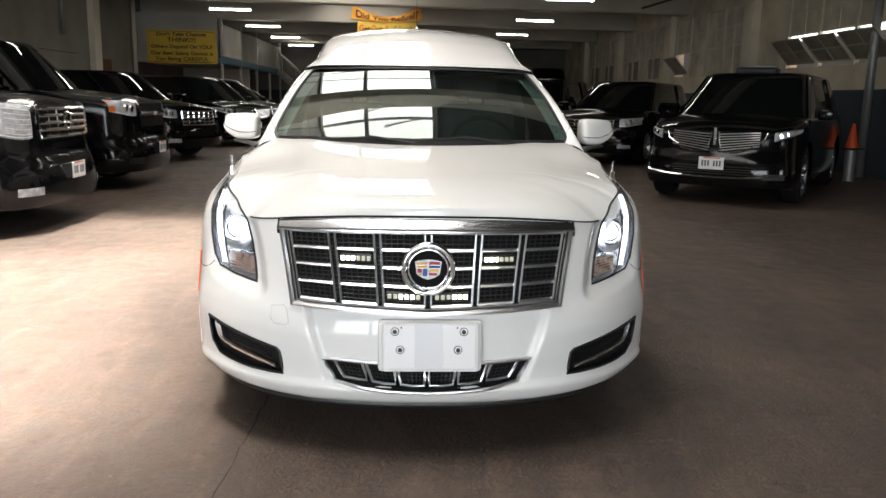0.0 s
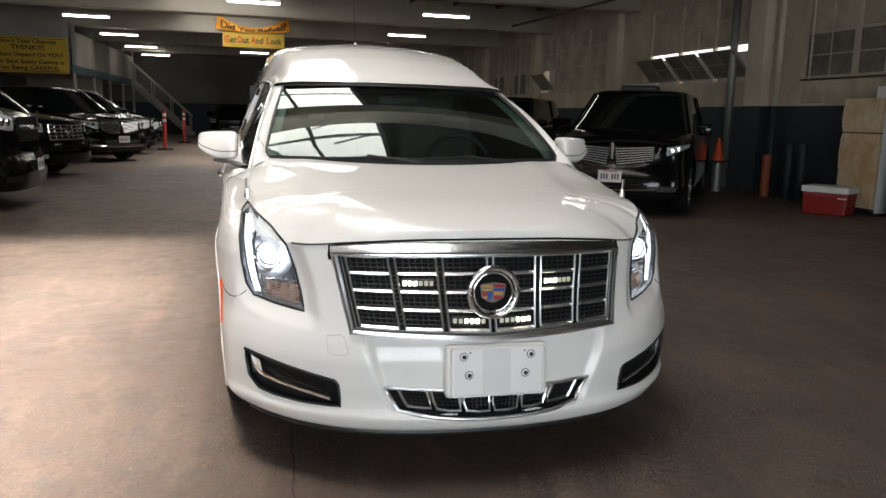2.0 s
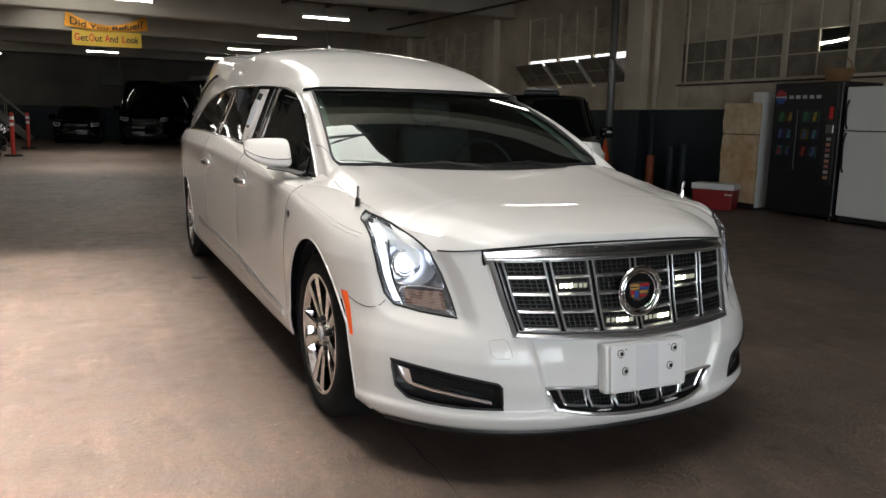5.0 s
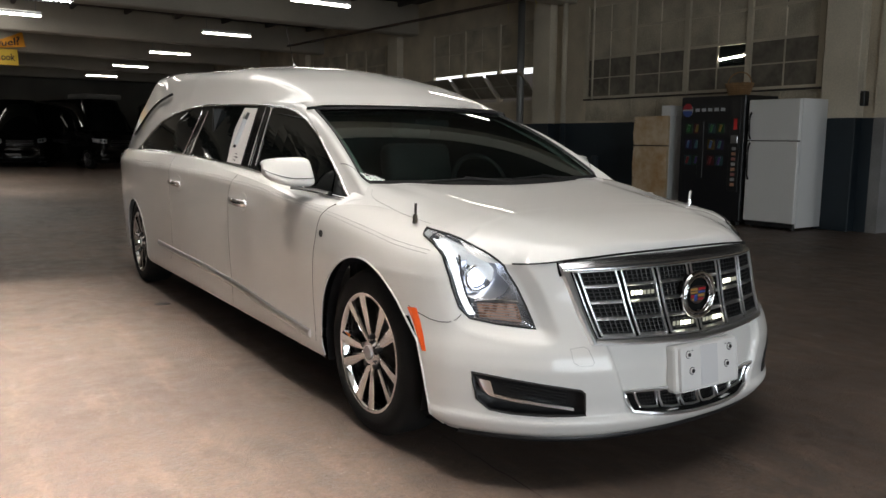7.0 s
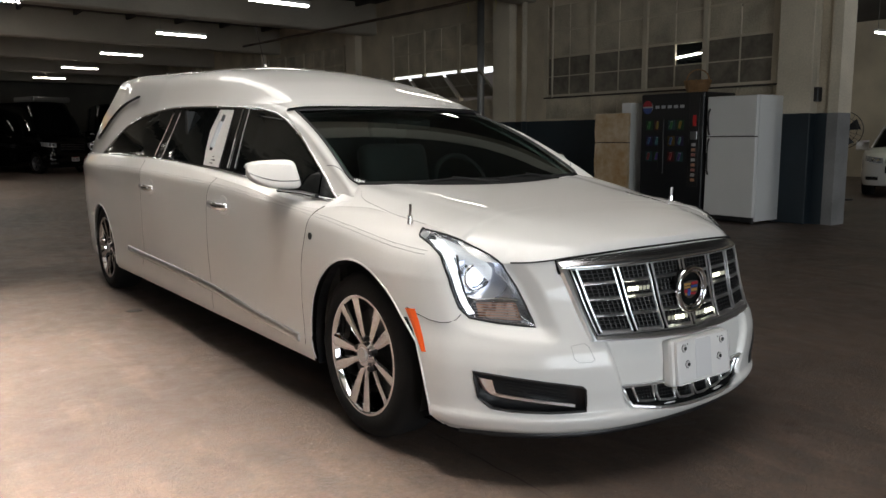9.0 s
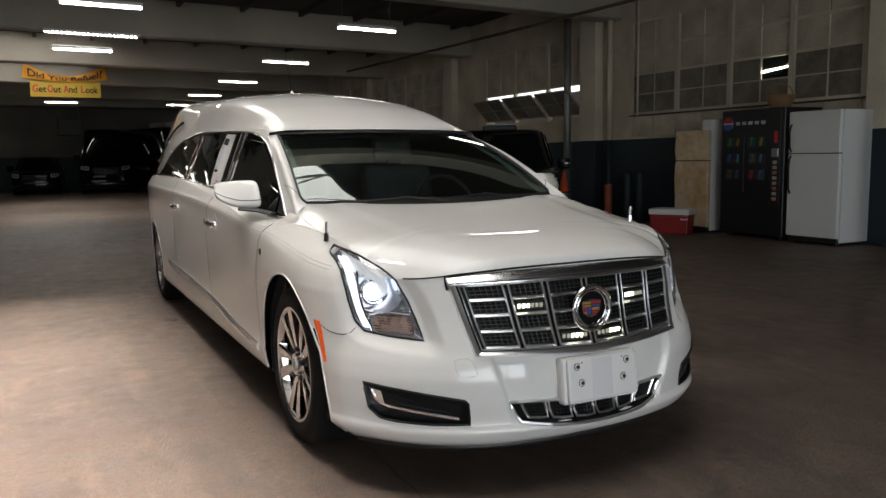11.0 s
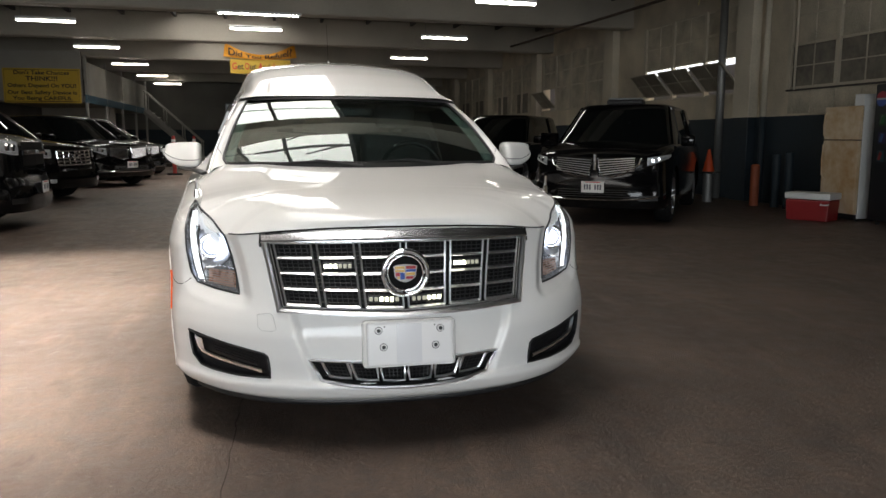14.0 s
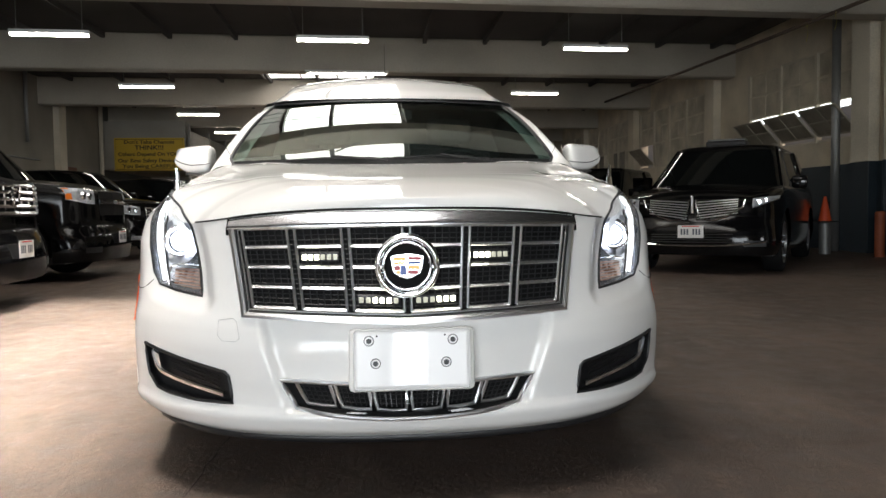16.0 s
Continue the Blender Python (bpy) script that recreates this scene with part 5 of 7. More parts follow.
def road_wheel(parent, x, y, z, side, r=0.352, rim=0.250, width=0.225, spokes=10, chrome=CHROME):
    """x is the outer face."""
    prof = [(rim - 0.005, 0.012), (rim + 0.012, 0.0), (r - 0.05, -0.002), (r - 0.018, 0.012), (r, 0.045), (r, width - 0.045), (r - 0.02, width - 0.01), (rim, width)]
    n = 48
    b = grid([[Vector((x - side * d, y + rr * math.cos(2 * math.pi * k / n), z + rr * math.sin(2 * math.pi * k / n))) for k in range(n)] for rr, d in prof], closed=True)
    bmesh.ops.recalc_face_normals(b, faces=b.faces)
    w = part("wheel", b, RUBBER, parent, "black tyre on a polished alloy rim", smooth=True)
    b = grid([[Vector((x - side * d, y + rr * math.cos(2 * math.pi * k / n), z + rr * math.sin(2 * math.pi * k / n))) for k in range(n)] for rr, d in ((rim + 0.004, 0.004), (rim - 0.006, 0.002), (rim - 0.014, 0.012), (rim - 0.02, 0.10), (rim - 0.02, 0.18))], closed=True)
    part("rim", b, chrome, w, smooth=True)
    part("brake_disc", cyl(rim - 0.06, rim - 0.06, (x - side * 0.12, y, z), (x - side * 0.10, y, z), 32), BRAKEIRON, w)
    part("wheel_back", cyl(rim - 0.02, rim - 0.02, (x - side * 0.19, y, z), (x - side * 0.18, y, z), 32), TRIM, w)
    for k in range(spokes):
        a = 2 * math.pi * (k + 0.25) / spokes
        ca, sa = math.cos(a), math.sin(a)
        a += 0.075 if k % 2 else -0.075
        ca, sa = math.cos(a), math.sin(a)
        wide = 0.029
        b = bmesh.new()
        vs = []
        for rr, hw, d in ((0.045, 0.013, 0.030), (rim * 0.38, wide * 0.55, 0.020), (rim * 0.7, wide * 0.85, 0.012), (rim - 0.006, wide, 0.006)):
            for hh, dd in ((-hw, 0.004), (-hw * 0.55, 0), (hw * 0.55, 0), (hw, 0.004), (hw * 0.75, 0.045), (-hw * 0.75, 0.045)):
                vs.append(b.verts.new((x - side * (d + dd), y + rr * ca - hh * sa, z + rr * sa + hh * ca)))
        for q in (0, 6, 12):
            for j in range(6):
                b.faces.new((vs[q + j], vs[q + (j + 1) % 6], vs[q + 6 + (j + 1) % 6], vs[q + 6 + j]))
        bmesh.ops.recalc_face_normals(b, faces=b.faces)
        part("spoke", b, chrome, w)
    hub = part("hub", cyl(0.052, 0.048, (x - side * 0.05, y, z), (x - side * 0.012, y, z), 24), chrome, w)
    part("hub_cap", cyl(0.032, 0.030, (x - side * 0.012, y, z), (x - side * 0.006, y, z), 20), SATIN, hub)
    for k in range(5):
        a = 2 * math.pi * k / 5 + 0.3
        part("wheel_nut", cyl(0.013, 0.011, (x - side * 0.04, y + 0.066 * math.cos(a), z + 0.066 * math.sin(a)), (x - side * 0.014, y + 0.066 * math.cos(a), z + 0.066 * math.sin(a)), 8), TRIM, hub)
    return w


for side in (-1, 1):
    for ya, za, r in ARCHES:
        road_wheel(hearse, side * 0.895, ya, 0.352, side)

# ---- windows in the east wall ----
PANEPAINT = mat("painted_over_glass", (0.62, 0.55, 0.42), 0.5, vary=0.5, scale=14)
GRIMEPANE = mat("grimy_brown_pane", (0.20, 0.175, 0.135), 0.4, vary=0.75, scale=30, second=(0.085, 0.072, 0.055), fine=14)
DIRTYSILL = mat("dirty_sill", (0.07, 0.062, 0.05), 0.8, vary=0.4, scale=14)
SASHPAINT = mat("grey_sash_paint", (0.42, 0.38, 0.30), 0.6, vary=0.3)
MULLION = mat("cream_steel_mullion", (0.62, 0.555, 0.43), 0.6, vary=0.3)
for n, (y0, y1) in enumerate(BAYS):
    w = empty("window_%d" % (n + 1), pose(EAST + 0.12, 0, 0), "steel-framed factory window with grimy and painted panes", "window", kind="structure")
    cols = 3 if n == 1 else 4
    step = (y1 - y0) / cols
    for k in range(cols + 1):
        y = y0 + step * k
        part("mullion", box(-0.05, y - 0.045, ZW0, 0.06, y + 0.045, ZW1), MULLION, w)
    for z in (ZW0 + 0.02, 2.76, 3.25, ZW1 - 0.02):
        part("transom", box(-0.03, y0, z - 0.02, 0.05, y1, z + 0.02), MULLION, w)
    for k in range(cols):
        ya, yb = y0 + step * k + 0.045, y0 + step * (k + 1) - 0.045
        ym = (ya + yb) / 2
        for z0, z1, m in ((2.78, 3.23, PANEPAINT), (3.27, ZW1 - 0.04, PANEPAINT)):
            for a, c in ((ya, ym - 0.012), (ym + 0.012, yb)):
                part("pane", box(0.0, a, z0, 0.012, c, z1), m, w)
        if n == 0:
            for z0, z1 in ((2.04, 2.39), (2.41, 2.74)):
                for j, (a, c) in enumerate(((ya, ym - 0.012), (ym + 0.012, yb))):
                    broken = k == 1 and j == 0 and z0 > 2.3
                    part("pane", box(0.02 if broken else 0.0, a, z0, 0.032 if broken else 0.012, c, z1), DARKGLASS if broken else GRIMEPANE, w)
            part("glazing_bar", box(-0.01, ya, 2.39, 0.025, yb, 2.41), MULLION, w)
            part("glazing_bar", box(-0.01, ym - 0.012, 2.04, 0.025, ym + 0.012, 2.74), MULLION, w)
        elif n > 1 and (k < 3 or n > 2):
            for j, (a, c) in enumerate(((ya, ym - 0.012), (ym + 0.012, yb))):
                part("pane", box(0.0, a, 2.06, 0.012, c, 2.74), GRIMEPANE if n > 2 and (j + k) % 2 else PANEPAINT, w)
        else:
            # hopper sash, hinged at the foot and leaning into the room
            sash = part("sash", box(-0.02, ya + 0.02, 0.0, 0.02, yb - 0.02, 0.04), MULLION, w, "tilted open hopper sash")
            lean = Matrix.Translation((-0.02, 0, 2.14)) @ Matrix.Rotation(radians(-42), 4, "Y")
            b = bmesh.new()
            for z in (0.0, 0.31, 0.62):
                box(-0.015, ya + 0.02, z - 0.015, 0.015, yb - 0.02, z + 0.015, bm=b)
            for y in (ya + 0.035, ym, yb - 0.035):
                box(-0.015, y - 0.015, 0.0, 0.015, y + 0.015, 0.62, bm=b)
            bmesh.ops.transform(b, matrix=lean, verts=b.verts)
            part("sash_frame", b, SASHPAINT, sash)
            # the bright sky in the gap is a self-glowing strip
            if n == 1:
                part("bright_gap", box(0.02, ya, 2.62, 0.03, yb, 2.735), GAPGLOW, w, "glowing strip in place of the sky over the open sash")
            for z in (0.015, 0.325):
                for a, c in ((ya + 0.05, ym - 0.015), (ym + 0.015, yb - 0.05)):
                    b = box(-0.004, a, z, 0.004, c, z + 0.28)
                    bmesh.ops.transform(b, matrix=lean, verts=b.verts)
                    part("pane", b, DIRTYGLASS, sash)
tl = empty("strip_light", pose(EAST + 0.125, 6.2, 2.545), "lit strip lamp behind a dark pane of the window", "lamp")
part("tube", cyl(0.016, 0.016, (0, -0.24, 0.02), (0, 0.25, -0.02), 10), LAMPGLOW, tl)
part("end_cap", box(-0.012, -0.26, 0.0, 0.012, -0.20, 0.07, 0.006), MULLION, tl)
w = empty("window_sill", pose(EAST + 0.1, 0, 0), "dark dirty sill over painted infill panels", "window sill", kind="structure")
part("ledge", box(-0.05, 4.62, 1.985, 0.01, 9.5, 2.012, 0.004), DIRTYSILL, w)
for k in range(8):
    y = 4.70 + 0.597 * k
    part("panel", box(-0.012, y + 0.012, 1.60, 0.004, y + 0.585, 1.975, 0.003), PANEPAINT, w)
# ---- pipes and posts ----
def pipe(name, pts, r, material, label):
    return tagged(part(name, tube(pts, r, 10), material, smooth=True), label, "pipe", kind="structure")


pipe("drain_pipe", [(EAST - 0.22, 11.1, 0), (EAST - 0.22, 11.1, TOP)], 0.075, STEEL, "tall grey steel drain pipe beside a column")
pipe("riser_pipe", [(EAST - 0.05, 9.95, 1.56), (EAST - 0.05, 9.95, TOP)], 0.055, WALLPAINT, "cream painted riser pipe")
pipe("riser_pipe", [(EAST - 0.05, 9.95, 0), (EAST - 0.05, 9.95, 1.56)], 0.055, BLUEPAINT, "dark blue painted riser pipe")
pipe("thin_conduit", [(EAST + 0.04, 9.25, 2.0), (EAST + 0.04, 9.25, TOP)], 0.02, WALLPAINT, "thin painted conduit on the window frame")
pipe("sprinkler_pipe", [(7.35, 3.0, 3.80), (6.9, 12.0, 3.80), (6.4, 19.5, 3.80)], 0.03, mat("rusty_pipe", (0.10, 0.07, 0.05), 0.7, vary=0.4), "steel sprinkler pipe under the beams")
pipe("wall_conduit", [(WEST + 0.03, 12.0, 2.32), (WEST + 0.03, 20.2, 2.32)], 0.025, STEEL, "rusty conduit along the brick wall")
pipe("wall_pipe", [(WEST + 0.08, 19.4, 2.75), (WEST + 0.08, 19.4, TOP)], 0.05, STEEL, "steel pipe dropping down the brick wall")
pipe("corner_pipe", [(WEST + 0.12, 24.9, 0), (WEST + 0.12, 24.9, TOP)], 0.07, WALLPAINT, "painted pipe in the wall corner")
tagged(part("pilaster", box(WEST, 21.3, 0, WEST + 0.18, 21.8, TOP, 0.01), WALLPAINT), "shallow pilaster on the brick wall", "pilaster", kind="structure")
tagged(part("wall_hatch", box(WEST - 0.02, 21.85, 1.62, WEST + 0.06, 22.85, 2.25, 0.01), mat("rusty_red_paint", (0.16, 0.065, 0.035), 0.7, vary=0.4, scale=12)), "rusty red hatch in the brick wall", "hatch", kind="structure")
for x in [-8.4 + 1.35 * k for k in range(13)]:
    solid("joist", box(x - 0.04, 9.2, TOP - 0.12, x + 0.04, NORTH, TOP - 0.003), CEIL, "dark timber joist under the ceiling", "joist")
solid("back_wall_band", box(WEST, NORTH - 0.03, 0, EAST + 0.06, NORTH - 0.004, 1.56), BLUEPAINT, "dark blue painted band on the back wall", "wall")
solid("pier_end", box(EAST + 0.05, 3.70, 1.56, EAST + 0.40, 3.85, TOP), WALLPAINT, "flaking white end of the wall pier", "wall")
solid("pier_foot", box(EAST + 0.05, 3.70, 0, EAST + 0.40, 3.85, 1.56), mat("grey_worn_paint", (0.26, 0.26, 0.26), 0.8, vary=0.35, scale=16, bump=0.3), "worn grey foot of the wall pier", "wall")
sw = empty("switch_box", pose(EAST + 0.05, 4.02, 1.82), "dark electrical switch box with conduit on the pier", "switch box")
part("case", box(-0.07, -0.06, -0.10, 0.05, 0.06, 0.10, 0.01), TRIM, sw)
part("conduit", tube([(0.0, 0, 0.10), (0.0, 0, 1.2), (0.03, -0.02, 2.7)], 0.012, 6), WALLPAINT, sw)
lou = empty("louvre_light", pose(-0.66, 15.05, 3.80, 0, 0, 3.4), "long lit ceiling lamp with a louvre grid", "ceiling light")
part("housing", box(-0.9, -0.11, 0.02, 0.9, 0.11, 0.06, 0.01), FRIDGEWHITE, lou)
part("tube", cyl(0.014, 0.014, (-0.86, 0, 0.0), (0.86, 0, 0.0), 8), LAMPGLOW, lou)
for k in range(22):
    x = -0.84 + 0.08 * k
    part("louvre", box(x - 0.012, -0.10, -0.035, x + 0.012, 0.10, 0.02), SATIN, lou)
# yellow caution tape tied to the pipe
TAPE = mat("yellow_tape", (0.62, 0.55, 0.05), 0.5)
for y, z in ((10.15, 3.79), (9.35, 3.79)):
    b = grid([[Vector((6.99 + dx * 0.02 + 0.02 * math.sin(3 * k), y + 0.03 * dx + 0.03 * math.sin(2.2 * k), z - 0.07 * k)) for dx in (-1, 1)] for k in range(5)])
    t = tagged(part("tape_strip", b, TAPE), "yellow caution tape tied to a pipe", "tape")
    m = t.modifiers.new("thick", "SOLIDIFY")
    m.thickness = 0.002

# ---- mezzanine, stair and signs ----
BLUEEDGE = mat("blue_edge_paint", (0.05, 0.11, 0.16), 0.5, vary=0.3)
CORRU = mat("pale_corrugated_sheet", (0.36, 0.34, 0.30), 0.55, vary=0.3)
mez = empty("mezzanine", pose(0, 0, 0), "mezzanine deck with pale corrugated parapet and blue edge", "mezzanine", kind="structure")
part("deck", box(WEST, 25.45, 2.32, -6.45, 38.2, 2.52), CONCRETE, mez)
part("edge", box(-6.45, 25.3, 2.30, -6.38, 38.2, 2.56), BLUEEDGE, mez)
rows = [[Vector((-6.40 + 0.025 * math.sin(k * math.pi / 2), 25.35 + 12.8 * k / 400, z)) for z in (2.56, 3.62)] for k in range(401)]
part("parapet", grid(rows), CORRU, mez)
for y in (25.4, 28.6, 31.8, 35.0, 38.1):
    part("post", box(-6.46, y - 0.05, 0, -6.38, y + 0.05, 3.86), CORRU, mez)
part("front_panel", box(WEST, 25.25, 2.34, -6.52, 25.44, 3.95), CORRU, mez)
part("under_wall", box(WEST + 0.02, 31.0, 0, -6.6, 31.2, 2.32), CONCRETE, mez)
stair = empty("stair", pose(0, 0, 0), "steep pale steel stair from the mezzanine", "stair", kind="structure")
for k in range(11):
    x, z = -6.25 + 0.235 * k, 2.34 - 0.213 * k
    part("tread", box(x, 37.0, z - 0.03, x + 0.26, 38.0, z), CORRU, stair)
for y in (37.0, 38.0):
    part("stringer", tube([(-6.35, y, 2.42), (-3.7, y, 0.0)], 0.05, 4, flat=(0.03, 0.13)), CORRU, stair)
    part("handrail", tube([(-6.35, y, 3.35), (-3.75, y, 0.95)], 0.03, 8), CORRU, stair)
    for u in (0.0, 0.33, 0.66, 1.0):
        x = -6.3 + 2.5 * u
        part("baluster", cyl(0.025, 0.025, (x, y, 2.40 - 2.28 * u), (x, y, 3.32 - 2.32 * u), 8), CORRU, stair)
FACE = pose(0, 0, 0, 90, 0, 0)
sign = empty("safety_sign", pose(-7.71, 25.2, 2.27), "yellow safety sign with black words on the mezzanine", "sign")
part("board", box(-1.16, 0, 0, 1.16, 0.05, 1.11, 0.006), SIGNYELLOW, sign)
part("border", tube([(-1.11, -0.003, 0.05), (1.11, -0.003, 0.05), (1.11, -0.003, 1.06), (-1.11, -0.003, 1.06)], 0.008, 4, closed=True), INK, sign)
for text, z, size, wd in (("Don't Take Chances", 0.965, 0.17, 1.66), ("THINK!!!", 0.775, 0.21, 0.95), ("Others Depend On YOU!", 0.555, 0.17, 2.05), ("Our Best Safety Device is", 0.335, 0.17, 2.08), ("You Being CAREFUL", 0.15, 0.17, 1.80)):
    words("sign_words", text, size, Matrix.Translation((0, -0.004, z)) @ FACE, INK, sign, width=wd, bold=0.0035)
part("underline", box(0.0, -0.006, 0.055, 0.9, -0.002, 0.068), INK, sign)
go = empty("look_sign", pose(-0.78, 26.45, 3.42, 0, 0, 1.5), "yellow sign with red and black words on a beam", "sign")
part("board", box(-1.05, 0, 0, 1.05, 0.03, 0.50, 0.004), SIGNYELLOW, go)
for text, x, wd in (("et", -0.70, 0.22), ("ut", -0.27, 0.22), ("nd", 0.20, 0.24), ("ook", 0.76, 0.38)):
    words("sign_words", text, 0.30, Matrix.Translation((x, -0.003, 0.24)) @ FACE, INK, go, width=wd, bold=0.005)
for text, x, wd in (("G", -0.90, 0.16), ("O", -0.47, 0.16), ("A", 0.0, 0.16), ("L", 0.50, 0.12)):
    words("sign_initial", text, 0.32, Matrix.Translation((x, -0.003, 0.25)) @ FACE, REDINK, go, width=wd, bold=0.006)
ban = empty("refuel_banner", pose(-0.78, 26.40, 3.95, 0, 0, 1.5), "sagging orange cloth banner with black words", "banner")


def ban_top(x):
    return 0.52 - 0.38 * (1 - (x / 1.22) ** 2) ** 1.2


def ban_low(x):
    return 0.06 - 0.09 * (1 - (x / 1.22) ** 2)


rows = [[Vector((x + 0.06 * math.copysign(1, x) * (1 - j / 5) * abs(x), 0.02 * math.sin(5 * x + j), ban_low(x) + (ban_top(x) - ban_low(x)) * j / 5)) for x in [-1.2 + 2.4 * k / 40 for k in range(41)]] for j in range(6)]
cloth = part("cloth", grid(rows), BANNER, ban)
cloth.modifiers.new("thick", "SOLIDIFY").thickness = 0.004
w = words("banner_words", "Did You Refuel?", 0.3, FACE, INK, ban, width=2.2, bold=0.005)
zs = [v.co.z for q in w for v in q.data.vertices]
for v in (v for q in w for v in q.data.vertices):
    u = (v.co.z - min(zs)) / (max(zs) - min(zs))
    x = max(-1.19, min(1.19, v.co.x))
    v.co.z = ban_low(x) + (ban_top(x) - ban_low(x)) * (0.16 + 0.62 * u)
    v.co.y = v.co.y - 0.035

# ---- things along the east wall ----
def fridge(name, label, m, wd, dp, h, split, material, handle, group=""):
    f = empty(name, m, label, "refrigerator", group)
    part("cabinet", box(0.07, 0, 0.04, dp, wd, h, 0.008, seg=2), FRIDGEWHITE, f)
    part("upper_door", box(0, 0.003, split + 0.006, 0.065, wd - 0.003, h - 0.003, 0.014, seg=3), material, f)
    part("lower_door", box(0, 0.003, 0.10, 0.065, wd - 0.003, split - 0.006, 0.014, seg=3), material, f)
    part("seal", box(0.062, 0.015, 0.11, 0.072, wd - 0.015, h - 0.015), TRIM, f)
    part("kick_plate", box(0.03, 0.02, 0.03, 0.09, wd - 0.02, 0.095), TRIM, f)
    for z0, z1 in ((split + 0.03, split + 0.40), (split - 0.55, split - 0.03)):
        part("handle", tube([(0.0, wd - 0.05, z0), (-0.035, wd - 0.055, z0 + 0.05), (-0.045, wd - 0.055, (z0 + z1) / 2), (-0.035, wd - 0.055, z1 - 0.05), (0.0, wd - 0.05, z1)], 0.013, 8), handle, f)
    for y in (0.08, wd - 0.08):
        part("foot", cyl(0.02, 0.025, (0.12, y, 0.04), (0.12, y, 0.0), 10), TRIM, f)
        part("foot", cyl(0.02, 0.025, (dp - 0.08, y, 0.04), (dp - 0.08, y, 0.0), 10), TRIM, f)
    return f


fridge("refrigerator", "white two-door refrigerator with black handles", pose(7.55, 4.42, 0), 0.80, 0.70, 1.82, 1.24, FRIDGEWHITE, TRIM)
fridge("refrigerator", "rust-stained cream refrigerator beside the vending machine", pose(7.55, 6.69, 0), 0.72, 0.66, 1.63, 1.15, FRIDGEOLD, FRIDGEOLD)
tagged(part("small_carton", box(7.60, 6.69, 1.63, 7.95, 6.87, 1.79, 0.004), FRIDGEWHITE), "small white carton on the old refrigerator", "carton")
VBLACK = mat("vending_black", (0.010, 0.011, 0.013), 0.35, vary=0.2)
VLOGO = mat("pale_logo_paint", (0.40, 0.42, 0.45), 0.5)
vend = empty("vending_machine", pose(7.55, 5.28, 0), "black drinks vending machine with round logo and buttons", "vending machine")
part("cabinet", box(0.06, 0, 0.04, 0.78, 1.15, 1.90, 0.012, seg=2), VBLACK, vend)
part("door", box(0.0, 0.0, 0.06, 0.058, 1.15, 1.90, 0.02, seg=3), VBLACK, vend)
for y in (0.1, 1.05):
    for x in (0.1, 0.7):
        part("foot", cyl(0.03, 0.03, (x, y, 0), (x, y, 0.045), 10), TRIM, vend)
lg = part("logo_disc", cyl(0.095, 0.095, (0.002, 1.02, 1.70), (-0.006, 1.02, 1.70), 32), VLOGO, vend, "round red white and blue logo")
for z0, z1, m in ((1.715, 1.79, CRIMSON), (1.61, 1.675, NAVY)):
    half = [(1.02 + 0.09 * math.cos(t), 1.70 + 0.09 * math.sin(t)) for t in [math.pi * k / 12 for k in range(13)]] if z0 > 1.7 else [(1.02 + 0.09 * math.cos(t), 1.70 + 0.09 * math.sin(t)) for t in [math.pi + math.pi * k / 12 for k in range(13)]]
    half = [(y, z + (0.012 if z0 > 1.7 else -0.012)) for y, z in half]
    part("logo_half", sheet(half, 0.003, "yz", -0.006), m, lg)
for k in range(5):
    y = 0.84 - 0.115 * k
    part("logo_bar", box(-0.004, y - 0.04, 1.675, 0.002, y + 0.035, 1.722, 0.002), VLOGO, vend)
drinks = [(0.06, 0.25, 0.08), (0.08, 0.16, 0.35), (0.35, 0.05, 0.05), (0.45, 0.30, 0.06), (0.10, 0.28, 0.30), (0.12, 0.08, 0.3)]
for r in range(3):
    for c in range(4):
        y, z = 0.98 - 0.16 * c - (0.10 if c > 1 else 0), 1.42 - 0.24 * r
        p = part("label_panel", box(-0.002, y - 0.065, z - 0.075, 0.002, y + 0.065, z + 0.075, 0.001), mat("drink_label", tuple(0.22 * q for q in drinks[(r * 5 + c * 2) % 6]), 0.3, vary=0.3, scale=40), vend)
        part("drink_shape", cyl(0.022, 0.022, (-0.004, y + 0.02, z - 0.05), (-0.004, y - 0.01, z + 0.055), 10), mat("drink_colour", tuple(0.45 * q for q in drinks[(r + c * 3) % 6]), 0.3), p)
part("divider", box(-0.012, 0.70, 0.68, 0.002, 0.80, 1.52, 0.004), VBLACK, vend)
panel = part("button_panel", box(-0.010, 0.06, 0.50, 0.002, 0.24, 1.86, 0.004), TRIM, vend)
part("coin_sticker", box(-0.014, 0.11, 1.40, -0.009, 0.17, 1.56), REDINK, panel)
part("bill_slot", box(-0.016, 0.09, 1.20, -0.009, 0.21, 1.32, 0.004), SATIN, panel)
for k in range(8):
    part("button", box(-0.017, 0.11, 1.10 - 0.075 * k, -0.009, 0.18, 1.145 - 0.075 * k, 0.003), mat("button_label", ((0.35, 0.35, 0.35), (0.4, 0.2, 0.12), (0.3, 0.12, 0.1))[k % 3], 0.4), panel)
WICKER = mat("wicker", (0.38, 0.22, 0.10), 0.7, vary=0.4, scale=60, bump=0.5, bump_scale=120)
bk = empty("wicker_basket", pose(7.85, 5.62, 1.90), "brown wicker basket on top of the vending machine", "basket")
b = bmesh.new()
for j in range(7):
    z, r = 0.01 + 0.028 * j, 0.15 + 0.010 * j
    join(b, tube([(r * math.cos(t * math.pi / 16) * 0.8, r * math.sin(t * math.pi / 16), z + 0.004 * (-1) ** t) for t in range(32)], 0.013, 5, closed=True))
